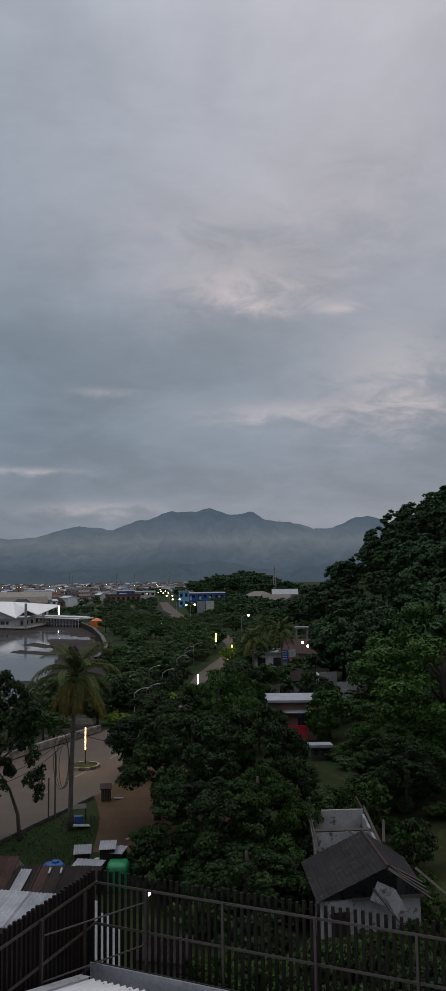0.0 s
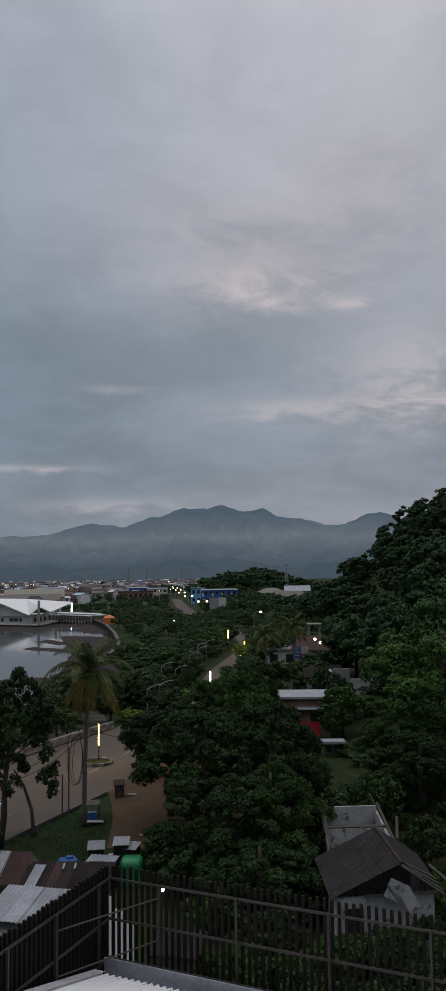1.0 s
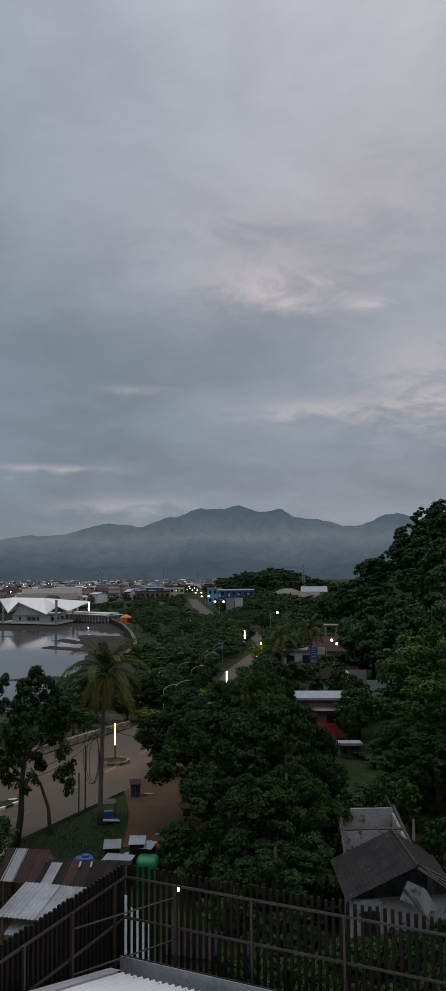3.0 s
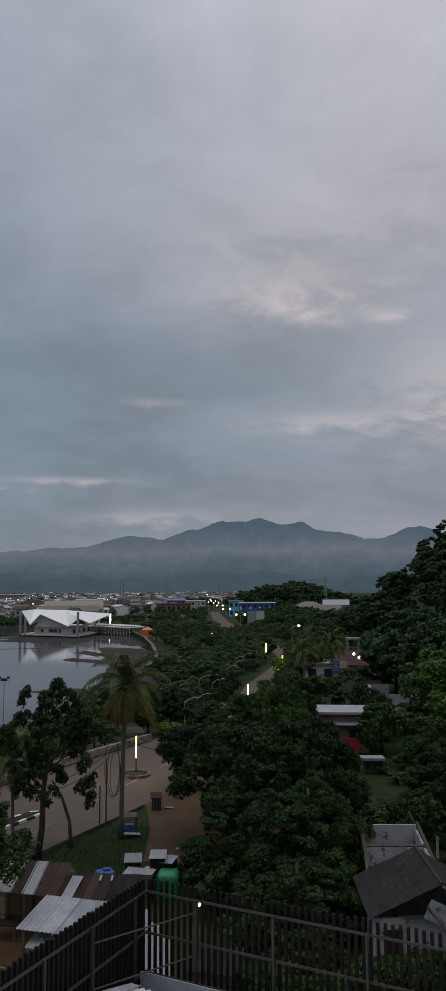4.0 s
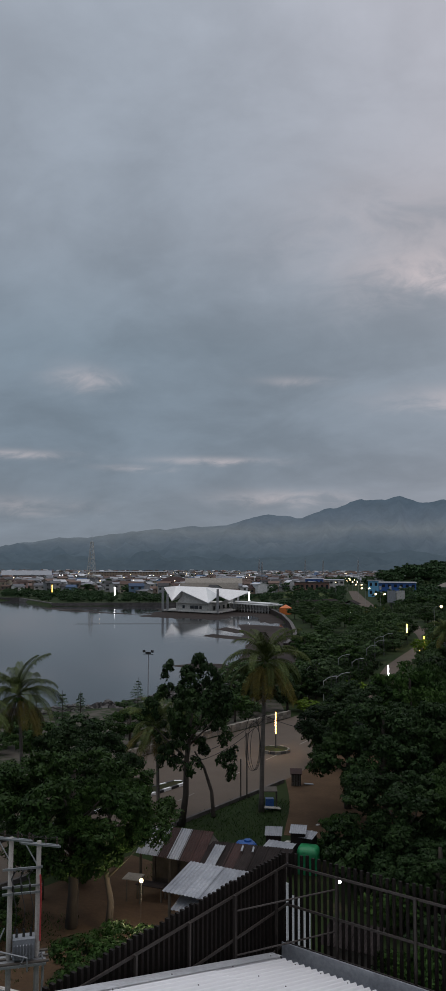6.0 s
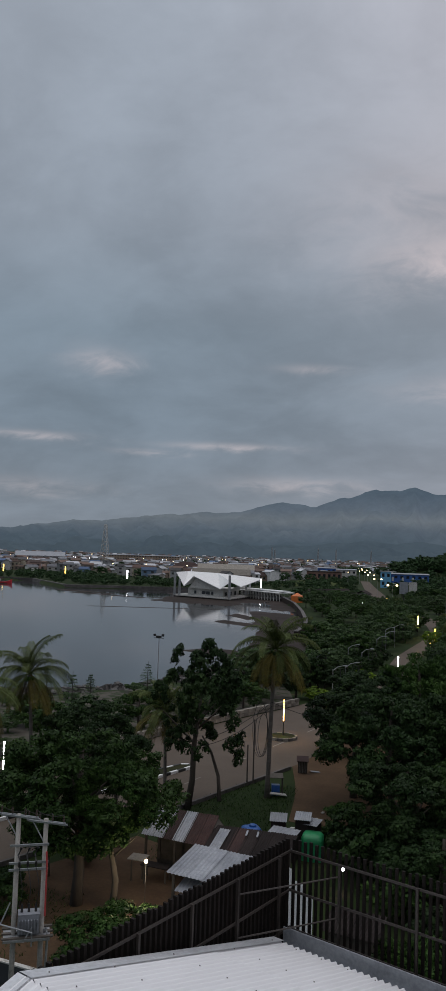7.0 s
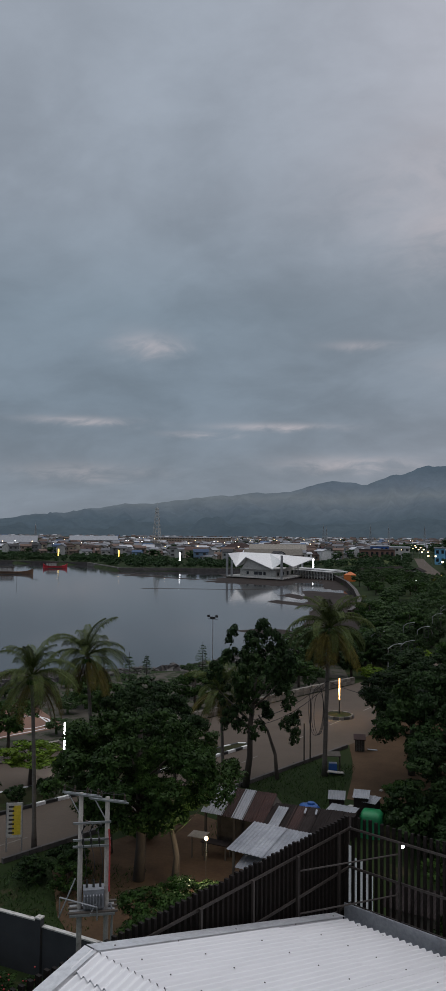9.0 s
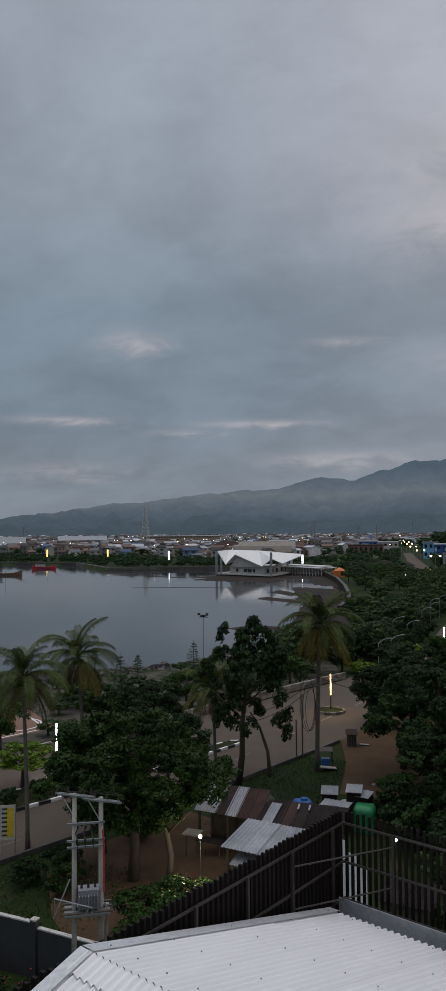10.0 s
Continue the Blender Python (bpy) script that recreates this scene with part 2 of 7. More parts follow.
M = dict(
    grass=material("grass", (0.014, 0.026, 0.008), (0.028, 0.042, 0.014), 0.95, spec=0.1, scale=0.12, fine=2.5, stain=(0.062, 0.048, 0.030), stain_at=0.60),
    dirt=material("dirt", (0.070, 0.044, 0.027), (0.108, 0.070, 0.043), 0.95, spec=0.1, scale=0.35, fine=5.0, bump=0.5, stain=(0.05, 0.062, 0.025), stain_at=0.66),
    drygrass=material("dry_grass", (0.016, 0.022, 0.008), (0.036, 0.034, 0.015), 0.95, spec=0.1, scale=0.3, fine=4.0, stain=(0.03, 0.045, 0.014), stain_at=0.55),
    asphalt=material("asphalt", (0.082, 0.064, 0.050), (0.112, 0.089, 0.071), 0.9, spec=0.25, scale=0.15, fine=6.0, bump=0.3, stain=(0.085, 0.068, 0.056), stain_at=0.62),
    paving=material("paving", (0.060, 0.054, 0.044), (0.100, 0.088, 0.074), 0.9, spec=0.2, scale=0.3, fine=5.0, stain=(0.022, 0.034, 0.012), stain_at=0.50),
    court=material("court_red", (0.17, 0.09, 0.06), (0.22, 0.12, 0.08), 0.85, scale=0.5, fine=5.0),
    concrete=material("concrete", (0.19, 0.188, 0.182), (0.27, 0.265, 0.255), 0.88, scale=0.8, fine=14.0, bump=0.3, stain=(0.14, 0.135, 0.13)),
    stone=material("stone", (0.15, 0.135, 0.115), (0.26, 0.24, 0.21), 0.9, spec=0.2, scale=1.2, fine=8.0, bump=0.6, per_object=0.35),
    rubble=material("rubble_rock", (0.045, 0.042, 0.040), (0.11, 0.10, 0.095), 0.9, scale=0.6, fine=4.0, bump=0.8, island=0.4),
    mud=material("tidal_mud", (0.026, 0.019, 0.016), (0.046, 0.036, 0.031), 0.75, spec=0.08, scale=0.06, fine=0.7, bump=0.3, stain=(0.05, 0.043, 0.040), stain_at=0.62, stretch=(1, 1.8, 1)),
    whitepaint=material("white_paint", (0.70, 0.70, 0.69), (0.80, 0.80, 0.79), 0.55, scale=1.0, fine=12.0, stain=(0.52, 0.50, 0.47), stain_at=0.68),
    wallwhite=material("limewashed_wall", (0.40, 0.39, 0.365), (0.55, 0.54, 0.51), 0.9, scale=1.1, fine=9.0, bump=0.3, stain=(0.26, 0.24, 0.21), stain_at=0.58),
    ruinwall=material("ruin_plaster", (0.25, 0.25, 0.25), (0.38, 0.38, 0.375), 0.92, scale=1.1, fine=9.0, bump=0.4, stain=(0.10, 0.095, 0.085), stain_at=0.56),
    roofwhite=sheet_paint("white_sheet_metal", (0.80, 0.80, 0.81)),
    flashing=material("flashing", (0.50, 0.51, 0.53), (0.60, 0.61, 0.63), 0.45, 0.2, scale=1.5, fine=20.0, bump=0.05),
    gutter=material("gutter_steel", (0.27, 0.285, 0.31), (0.36, 0.375, 0.40), 0.5, 0.3, scale=2.5, fine=20.0, bump=0.05),
    fence=material("fence_brown_paint", (0.0065, 0.0045, 0.0036), (0.012, 0.008, 0.0065), 0.7, 0.0, spec=0.2, scale=3.0, fine=30.0, per_object=0.25),
    rail=material("fence_rail_paint", (0.026, 0.020, 0.017), (0.042, 0.033, 0.028), 0.6, 0.0, scale=3.0, fine=30.0),
    screw=material("screw_rubber", (0.12, 0.11, 0.10), (0.2, 0.19, 0.18), 0.6, scale=10, fine=50.0),
    zinc=material("zinc_sheet", (0.20, 0.213, 0.235), (0.31, 0.325, 0.35), 0.68, 0.1, scale=0.9, fine=9.0, per_object=0.2, stain=(0.22, 0.19, 0.17), stain_at=0.66),
    rust=material("rusted_sheet", (0.026, 0.011, 0.0095), (0.050, 0.023, 0.0195), 0.9, 0.0, scale=0.9, fine=9.0, per_object=0.3, stain=(0.14, 0.125, 0.12), stain_at=0.70),
    darkroof=material("dark_old_sheet", (0.014, 0.0105, 0.010), (0.028, 0.022, 0.0205), 0.95, 0.0, spec=0.2, scale=0.8, fine=8.0, per_object=0.25, stain=(0.07, 0.06, 0.056), stain_at=0.68),
    thatch=material("fibre_roofing", (0.018, 0.016, 0.0165), (0.032, 0.029, 0.030), 0.95, spec=0.15, scale=1.2, fine=11.0, bump=0.7, per_object=0.10, stain=(0.045, 0.045, 0.035), stain_at=0.6),
    timber=material("weathered_timber", (0.050, 0.042, 0.034), (0.095, 0.083, 0.070), 0.85, scale=2.0, fine=18.0, bump=0.4, per_object=0.2),
    bark=material("bark", (0.045, 0.036, 0.028), (0.080, 0.066, 0.054), 0.95, scale=1.2, fine=9.0, bump=0.8, stretch=(1, 1, 0.3)),
    palmbark=material("palm_bark", (0.09, 0.08, 0.07), (0.15, 0.135, 0.12), 0.9, scale=1.2, fine=6.0, bump=0.8, stretch=(0.4, 0.4, 2.5)),
    tarp_blue=material("blue_plastic", (0.015, 0.075, 0.28), (0.02, 0.10, 0.34), 0.4, scale=2.0, fine=10.0, bump=0.1),
    tarp_green=material("green_tarpaulin", (0.008, 0.17, 0.06), (0.012, 0.22, 0.08), 0.55, scale=1.2, fine=6.0, bump=0.5),
    red=material("red_paint", (0.50, 0.030, 0.045), (0.60, 0.045, 0.06), 0.5, scale=1.0, fine=8.0),
    flower=material("red_petals", (0.20, 0.016, 0.020), (0.30, 0.03, 0.03), 0.7, scale=4.0, fine=20.0),
    redpipe=material("red_conduit", (0.45, 0.05, 0.05), (0.55, 0.07, 0.07), 0.5, scale=3.0, fine=20.0),
    blue=material("blue_facade", (0.020, 0.085, 0.30), (0.03, 0.11, 0.36), 0.5, scale=0.1, fine=1.0),
    skyblue=material("light_blue_panel", (0.12, 0.34, 0.55), (0.16, 0.42, 0.62), 0.5, scale=0.1, fine=1.0),
    brick=material("brick_wall", (0.17, 0.095, 0.075), (0.24, 0.14, 0.115), 0.9, scale=0.6, fine=5.0),
    steel=material("galvanised_steel", (0.30, 0.31, 0.32), (0.42, 0.43, 0.44), 0.45, 0.6, scale=2.0, fine=20.0),
    darksteel=material("dark_steel", (0.035, 0.035, 0.037), (0.06, 0.06, 0.062), 0.5, 0.4, scale=2.0, fine=20.0),
    rubber=material("black_cable", (0.012, 0.012, 0.012), (0.022, 0.022, 0.022), 0.6, scale=3.0, fine=20.0),
    pole=material("pole_concrete", (0.30, 0.285, 0.26), (0.40, 0.38, 0.35), 0.85, scale=1.2, fine=12.0, bump=0.2, stain=(0.2, 0.19, 0.175)),
    ceramic=material("porcelain", (0.05, 0.034, 0.028), (0.08, 0.052, 0.042), 0.3, scale=4.0, fine=20.0),
    glass=material("dark_window", (0.015, 0.018, 0.022), (0.03, 0.034, 0.04), 0.12, scale=1.0, fine=4.0, bump=0.0),
    black=material("black_paint", (0.018, 0.018, 0.018), (0.03, 0.03, 0.03), 0.6, scale=2.0, fine=12.0),
    yellow=material("yellow_panel", (0.55, 0.42, 0.03), (0.65, 0.50, 0.05), 0.5, scale=1.0, fine=8.0),
    orange=material("orange_panel", (0.55, 0.13, 0.02), (0.62, 0.17, 0.03), 0.5, scale=1.0, fine=8.0),
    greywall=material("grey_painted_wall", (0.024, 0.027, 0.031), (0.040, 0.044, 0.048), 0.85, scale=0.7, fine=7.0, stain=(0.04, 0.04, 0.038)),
    carwhite=material("car_white", (0.72, 0.72, 0.72), (0.78, 0.78, 0.78), 0.2, scale=1.0, fine=5.0, bump=0.0),
    leaf_dark=leaves("leaf_dark_green", (0.0085, 0.021, 0.0065), (0.022, 0.043, 0.011)),
    leaf_mid=leaves("leaf_mid_green", (0.015, 0.038, 0.008), (0.036, 0.070, 0.014)),
    leaf_hill=leaves("leaf_hill_green", (0.015, 0.037, 0.014), (0.037, 0.072, 0.024)),
    # paler than leaf_mid: distance haze is painted into this leaf colour
    leaf_park_hazed=leaves("leaf_park_haze_green", (0.028, 0.054, 0.020), (0.058, 0.096, 0.034)),
    # light yellow-green; on trees beside light columns the lamp light is in this colour
    leaf_light=leaves("leaf_light_green", (0.075, 0.14, 0.010), (0.13, 0.20, 0.02)),
    boatwood=material("boat_timber", (0.15, 0.085, 0.05), (0.23, 0.14, 0.085), 0.7, scale=0.6, fine=6.0),
    leaf_vine=leaves("leaf_vine_green", (0.017, 0.044, 0.008), (0.036, 0.075, 0.014)),
    leaf_bright=leaves("leaf_bright_green", (0.017, 0.045, 0.010), (0.047, 0.092, 0.018)),
    frond=leaves("palm_frond_green", (0.040, 0.060, 0.015), (0.084, 0.104, 0.030), 0.45),
    frond_yellow=leaves("palm_frond_yellowing", (0.075, 0.066, 0.014), (0.13, 0.105, 0.026), 0.4),
    frond_dry=leaves("palm_frond_dry", (0.075, 0.050, 0.020), (0.12, 0.082, 0.034), 0.35),
    bulb=glow("lamp_glow", (1.0, 0.74, 0.40), 6.0),
    bulb_white=glow("lamp_glow_white", (0.95, 0.97, 1.0), 12.0),
    led_warm=glow("led_warm", (1.0, 0.46, 0.10), 6.5),
    led_white=glow("led_white", (0.95, 0.95, 1.0), 8.0),
    led_yellow=glow("led_yellow", (1.0, 0.62, 0.08), 3.2),
)

# ------------------------------------------------------------------ mesh helpers


class Shape:
    """Collects vertices and faces of one part."""

    def __init__(self):
        self.v, self.f = [], []

    def add(self, verts, faces):
        n = len(self.v)
        self.v += [tuple(p) for p in verts]
        self.f += [tuple(i + n for i in q) for q in faces]
        return self

    def box(self, c, size, turn=0.0, tilt=0.0):
        sx, sy, sz = (s / 2 for s in size)
        m = Matrix.Translation(c) @ Euler((0, tilt, radians(turn))).to_matrix().to_4x4()
        vs = [m @ Vector((x, y, z)) for z in (-sz, sz) for x, y in ((-sx, -sy), (sx, -sy), (sx, sy), (-sx, sy))]
        return self.add(vs, [(3, 2, 1, 0), (4, 5, 6, 7), (0, 1, 5, 4), (1, 2, 6, 5), (2, 3, 7, 6), (3, 0, 4, 7)])

    def beam(self, a, b, w, h=None):
        """A square bar from a to b."""
        return self.tube([a, b], [w / 2 * 1.414] * 2, 4, 45)

    def tube(self, pts, radii, n=8, spin=0.0):
        pts = [Vector(p) for p in pts]
        vs = []
        for i, p in enumerate(pts):
            d = (pts[min(i + 1, len(pts) - 1)] - pts[max(i - 1, 0)]).normalized()
            ref = Vector((0, 0, 1)) if abs(d.z) < 0.9 else Vector((0, 1, 0))
            s = d.cross(ref).normalized()
            t = s.cross(d)
            for k in range(n):
                a = 2 * math.pi * k / n + radians(spin)
                vs.append(p + (s * math.cos(a) + t * math.sin(a)) * radii[i])
        fs = [(i * n + k, i * n + (k + 1) % n, (i + 1) * n + (k + 1) % n, (i + 1) * n + k) for i in range(len(pts) - 1) for k in range(n)]
        fs += [tuple(range(n - 1, -1, -1)), tuple(range((len(pts) - 1) * n, len(pts) * n))]
        return self.add(vs, fs)

    def slab(self, ring, thick):
        """A plate: the ring of corners is its upper face."""
        n = len(ring)
        low = [(x, y, z - thick) for x, y, z in ring]
        return self.add([*ring, *low], [tuple(range(n)), tuple(range(2 * n - 1, n - 1, -1)), *[(i, i + n, (i + 1) % n + n, (i + 1) % n) for i in range(n)]])

    def ball(self, c, r, n=8, squash=1.0):
        rings = max(n // 2, 3)
        vs = [(c[0] + r * math.sin(math.pi * i / rings) * math.cos(2 * math.pi * k / n), c[1] + r * math.sin(math.pi * i / rings) * math.sin(2 * math.pi * k / n),
               c[2] + r * squash * math.cos(math.pi * i / rings)) for i in range(rings + 1) for k in range(n)]
        return self.add(vs, [(i * n + k, (i + 1) * n + k, (i + 1) * n + (k + 1) % n, i * n + (k + 1) % n) for i in range(rings) for k in range(n)])

    def mesh(self, name, mat, smooth=False):
        me = bpy.data.meshes.new(name)
        me.from_pydata(self.v, [], self.f)
        me.materials.append(mat)
        if smooth:
            me.shade_smooth()
        me.update()
        return me


def quads_mesh(name, verts, mat):
    """A mesh of loose quads from an (n, 4, 3) array."""
    n = len(verts)
    me = bpy.data.meshes.new(name)
    me.vertices.add(4 * n)
    me.vertices.foreach_set("co", np.ascontiguousarray(verts, dtype=np.float32).ravel())
    me.loops.add(4 * n)
    me.loops.foreach_set("vertex_index", np.arange(4 * n, dtype=np.int32))
    me.polygons.add(n)
    me.polygons.foreach_set("loop_start", np.arange(0, 4 * n, 4, dtype=np.int32))
    me.materials.append(mat)
    me.update(calc_edges=True)
    return me


def thing(name, at=(0, 0, 0), label="", category="", group="", turn=0.0):
    ob = new(name)
    ob.matrix_basis = pose(*at, 0, 0, turn)
    return tagged(ob, label, category, group)


def part(name, shape, mat, parent, label="", smooth=False):
    ob = new(name, shape if isinstance(shape, bpy.types.Mesh) else shape.mesh(name, mat, smooth))
    ob.parent = parent
    return tagged(ob, label)


def structure(name, shape, mat, label, category, smooth=False):
    return tagged(new(name, shape.mesh(name, mat, smooth) if isinstance(shape, Shape) else shape), label, category, kind="structure")


def smooth01(lo, hi, v):
    t = np.clip((np.asarray(v, float) - lo) / (hi - lo), 0, 1)
    return t * t * (3 - 2 * t)


rng = np.random.default_rng(7)

# ------------------------------------------------------------------ ground, bay, roads
WATER = -1.2
BAY = [(-160, -30), (-60, 72), (-43.3, 93.5), (-36.3, 102), (-27, 118), (-22, 140), (-24, 170), (-29, 197), (-37.5, 247), (-56, 319), (-66, 372),
       (-118, 364), (-143, 357), (-165, 347), (-208, 397), (-272, 397), (-630, 492), (-1800, 800), (-1800, -400)]


def in_ring(x, y, ring):
    inside = np.zeros(np.shape(x), bool)
    for (x0, y0), (x1, y1) in zip(ring, ring[1:] + ring[:1]):
        if y0 != y1:
            inside ^= ((y0 > y) != (y1 > y)) & (x < (x1 - x0) * (y - y0) / (y1 - y0) + x0)
    return inside


def rise(x, y):
    """The wooded hill beside the town road and a lower one behind it."""
    x, y = np.asarray(x, float), np.asarray(y, float)
    main = 29 * smooth01(0, 42, x - 13 - 0.02 * y) * smooth01(62, 125, y) * (1 - smooth01(230, 340, y))
    slope = 3.0 * smooth01(10, 26, x) * smooth01(25, 60, y) * (1 - smooth01(200, 300, y))
    far = 13 * np.exp(-(((x - 14) / 40) ** 2 + ((y - 690) / 50) ** 2))
    return main + slope + far


def ground_height(x, y):
    return np.where(in_ring(x, y, BAY), -4.0, rise(x, y))


def polar_sheet(name, azimuths, radii, height, mat):
    A, R = np.meshgrid(np.radians(azimuths), radii, indexing="ij")
    X, Y = -np.sin(A) * R, np.cos(A) * R
    Z = height(X, Y)
    na, nr = A.shape
    idx = np.arange(na * nr).reshape(na, nr)
    faces = np.stack([idx[:-1, :-1], idx[:-1, 1:], idx[1:, 1:], idx[1:, :-1]], -1).reshape(-1, 4)
    me = bpy.data.meshes.new(name)
    me.from_pydata(np.stack([X, Y, Z], -1).reshape(-1, 3).tolist(), [], faces.tolist())
    me.materials.append(mat)
    me.shade_smooth()
    return me


fine_az = np.concatenate([np.arange(-180, -30, 10), np.arange(-30, 50, 0.5), np.arange(50, 181, 10)])
structure("ground", polar_sheet("ground", fine_az, np.concatenate([[0.5], np.geomspace(6, 4900, 210)]), ground_height, M["grass"]), None,
          "dark grassy land with bare patches round the bay", "ground")

# water: nearly still, silted
wm = bpy.data.materials.new("bay_water")
wm.use_nodes = True
nt = wm.node_tree
bs = nt.nodes["Principled BSDF"]
bs.inputs["Base Color"].default_value = (0.036, 0.038, 0.041, 1)
bs.inputs["Roughness"].default_value, bs.inputs["IOR"].default_value = 0.07, 1.30
tc, mp, nz = nt.nodes.new("ShaderNodeTexCoord"), nt.nodes.new("ShaderNodeMapping"), nt.nodes.new("ShaderNodeTexNoise")
mp.inputs["Scale"].default_value = (0.25, 0.6, 1)
nz.inputs["Scale"].default_value, nz.inputs["Detail"].default_value = 1.0, 6
bp = nt.nodes.new("ShaderNodeBump")
bp.inputs["Strength"].default_value, bp.inputs["Distance"].default_value = 0.03, 0.2
nt.links.new(tc.outputs["Object"], mp.inputs[0])
nt.links.new(mp.outputs[0], nz.inputs["Vector"])
nt.links.new(nz.outputs[0], bp.inputs["Height"])
nt.links.new(bp.outputs[0], bs.inputs["Normal"])
structure("water", Shape().slab([(-4000, -3000, WATER), (-15, -3000, WATER), (-15, 460, WATER), (-4000, 3000, WATER)], 0.1), wm, "still grey bay water at low tide", "water")

# mud flats: low banks that rise a hand's width out of the water
def mud_bank(ring, seed, top=0.05):
    c = np.mean(ring, axis=0)
    pts = []
    n = len(ring)
    for i in range(n):
        a, b = np.array(ring[i]), np.array(ring[(i + 1) % n])
        for k in range(26):
            p = a + (b - a) * k / 26
            q = p - c
            w = 1 + 0.30 * noise.noise((p[0] * 0.06 + seed, p[1] * 0.06, 0)) + 0.22 * noise.noise((p[0] * 0.22, p[1] * 0.22, seed))
            pts.append(c + q * w)
    s = Shape()
    m = len(pts)
    rings = [[(*(c + (p - c) * k), WATER + z) for p in pts] for k, z in ((1.0, -0.06), (0.9, top * 0.5), (0.6, top), (0.25, top * 1.2))]
    for r in range(3):
        s.add(rings[r] + rings[r + 1], [(i, (i + 1) % m, m + (i + 1) % m, m + i) for i in range(m)])
    s.add(rings[3], [tuple(range(m))])
    return s


for k, ring in enumerate(([(-104, 288), (-68, 276), (-56, 302), (-62, 350), (-112, 346)], [(-40, 262), (-24, 198), (-19, 150), (-34, 146), (-41, 196), (-56, 256)], [(-68, 348), (-50, 332), (-38, 258), (-48, 262), (-60, 300)],
                          [(-150, 316), (-108, 300), (-106, 303), (-146, 321)], [(-166, 332), (-128, 316), (-126, 320), (-160, 336)], [(-110, 246), (-64, 260), (-64, 261.6), (-110, 247.6)],
                          [(-46, 150), (-33, 140), (-31, 152), (-42, 158)], [(-58, 214), (-44, 205), (-42, 212), (-56, 222)], [(-70, 84), (-45, 97), (-38, 106), (-60, 98)],
                          [(-40, 110), (-30, 118), (-27, 140), (-34, 130)], [(-62, 240), (-50, 226), (-46, 232), (-58, 248)])):
    structure("mud_bank", mud_bank([np.array(p, float) for p in ring], k * 3.7), M["mud"], "dark wet mud bank left by the low tide", "mud", True)

# the boulevard: an asphalt ribbon between its two edges
EDGE_R = [(-36, 14), (-24.8, 38.5), (-16.1, 56.2), (-12.3, 65.2), (-9.8, 72), (-6, 90), (-3, 110), (-2.6, 132), (-1.6, 152), (3.0, 176), (6.5, 202), (5.0, 232), (-1.5, 262), (-11.0, 310), (-27, 450), (-43, 606), (-75, 850)]
EDGE_L = [(-52, 20), (-40, 45), (-26.2, 72.0), (-19.0, 87.5), (-14.6, 96.5), (-9.4, 112), (-6.6, 129), (-5.4, 152), (-1.8, 176), (1.0, 202), (-0.8, 232), (-8.0, 262), (-20.5, 320), (-34, 450), (-49, 606), (-82, 850)]


def along(line, s):
    """The point at the share s of a polyline's length."""
    p = np.array(line, float)
    seg = np.hypot(*np.diff(p, axis=0).T)
    d = np.concatenate([[0], np.cumsum(seg)])
    t = s * d[-1]
    return np.array([np.interp(t, d, p[:, 0]), np.interp(t, d, p[:, 1])])


def stations(line, step):
    p = np.array(line, float)
    return max(int(np.hypot(*np.diff(p, axis=0).T).sum() / step), 1)


def flat_ring(ring, z, thick=0.1):
    return Shape().slab([(x, y, z) for x, y in ring], thick)


road = Shape()
lr, ll = np.array(EDGE_R), np.array(EDGE_L)
ys = np.concatenate([np.arange(20, 120, 5), np.arange(120, 851, 15)])
pr = [(np.interp(y, lr[:, 1], lr[:, 0]), y, 0.03) for y in ys]
pl = [(np.interp(y, ll[:, 1], ll[:, 0]), y, 0.03) for y in ys]
road.add(pr + pl, [(i, i + 1, len(ys) + i + 1, len(ys) + i) for i in range(len(ys) - 1)])
structure("road", road, M["asphalt"], "wide pale asphalt boulevard along the bay", "road")


def kerb_line(line, name="kerb", step=0.9, group="kerb stones"):
    """Kerb stones painted black and white in turn."""
    n = stations(line, step)
    holder = tagged(thing(name), "kerb of stones painted black and white in turn", "kerb", kind="structure")
    for i in range(n):
        a, b = along(line, i / n), along(line, (i + 1) / n)
        mid, d = (a + b) / 2, b - a
        part("kerb_stone", Shape().box((mid[0], mid[1], 0.10), (np.hypot(*d) - 0.015, 0.22, 0.26), math.degrees(math.atan2(d[1], d[0]))), M["whitepaint" if i % 2 else "black"], holder)


MEDIAN = [(-30.2, 42.6), (-26.6, 48.9), (-20.4, 61.6), (-18.6, 65.6), (-19.6, 65.9), (-23.0, 60.0), (-29.5, 50.5), (-33.6, 44.2)]
structure("median", flat_ring(MEDIAN, 0.20, 0.25), M["drygrass"], "raised grassy median strip with shrubs", "median")
kerb_line(MEDIAN[:4] + MEDIAN[4:], "kerb")
kl = [(-24.8, 38.3), (-16.0, 56.1), (-12.2, 65.1), (-11.0, 68.0)]
edge_kerb = tagged(thing("edge_kerb"), "low grey concrete kerb between road and verge", "kerb", kind="structure")
for i in range(40):
    a, b = along(kl, i / 40), along(kl, (i + 1) / 40)
    d = b - a
    part("kerb_stone", Shape().box((*((a + b) / 2), 0.12), (np.hypot(*d) - 0.02, 0.2, 0.3), math.degrees(math.atan2(d[1], d[0]))), M["rubble"], edge_kerb)
structure("dirt_yard", flat_ring([(-11.4, 71), (-9.9, 64), (-9.3, 60), (-8.9, 55.0), (-3.5, 54.5), (3, 64), (0, 78), (-6, 84)], 0.025, 0.1), M["dirt"], "bare brown dirt yard beside the road", "yard")
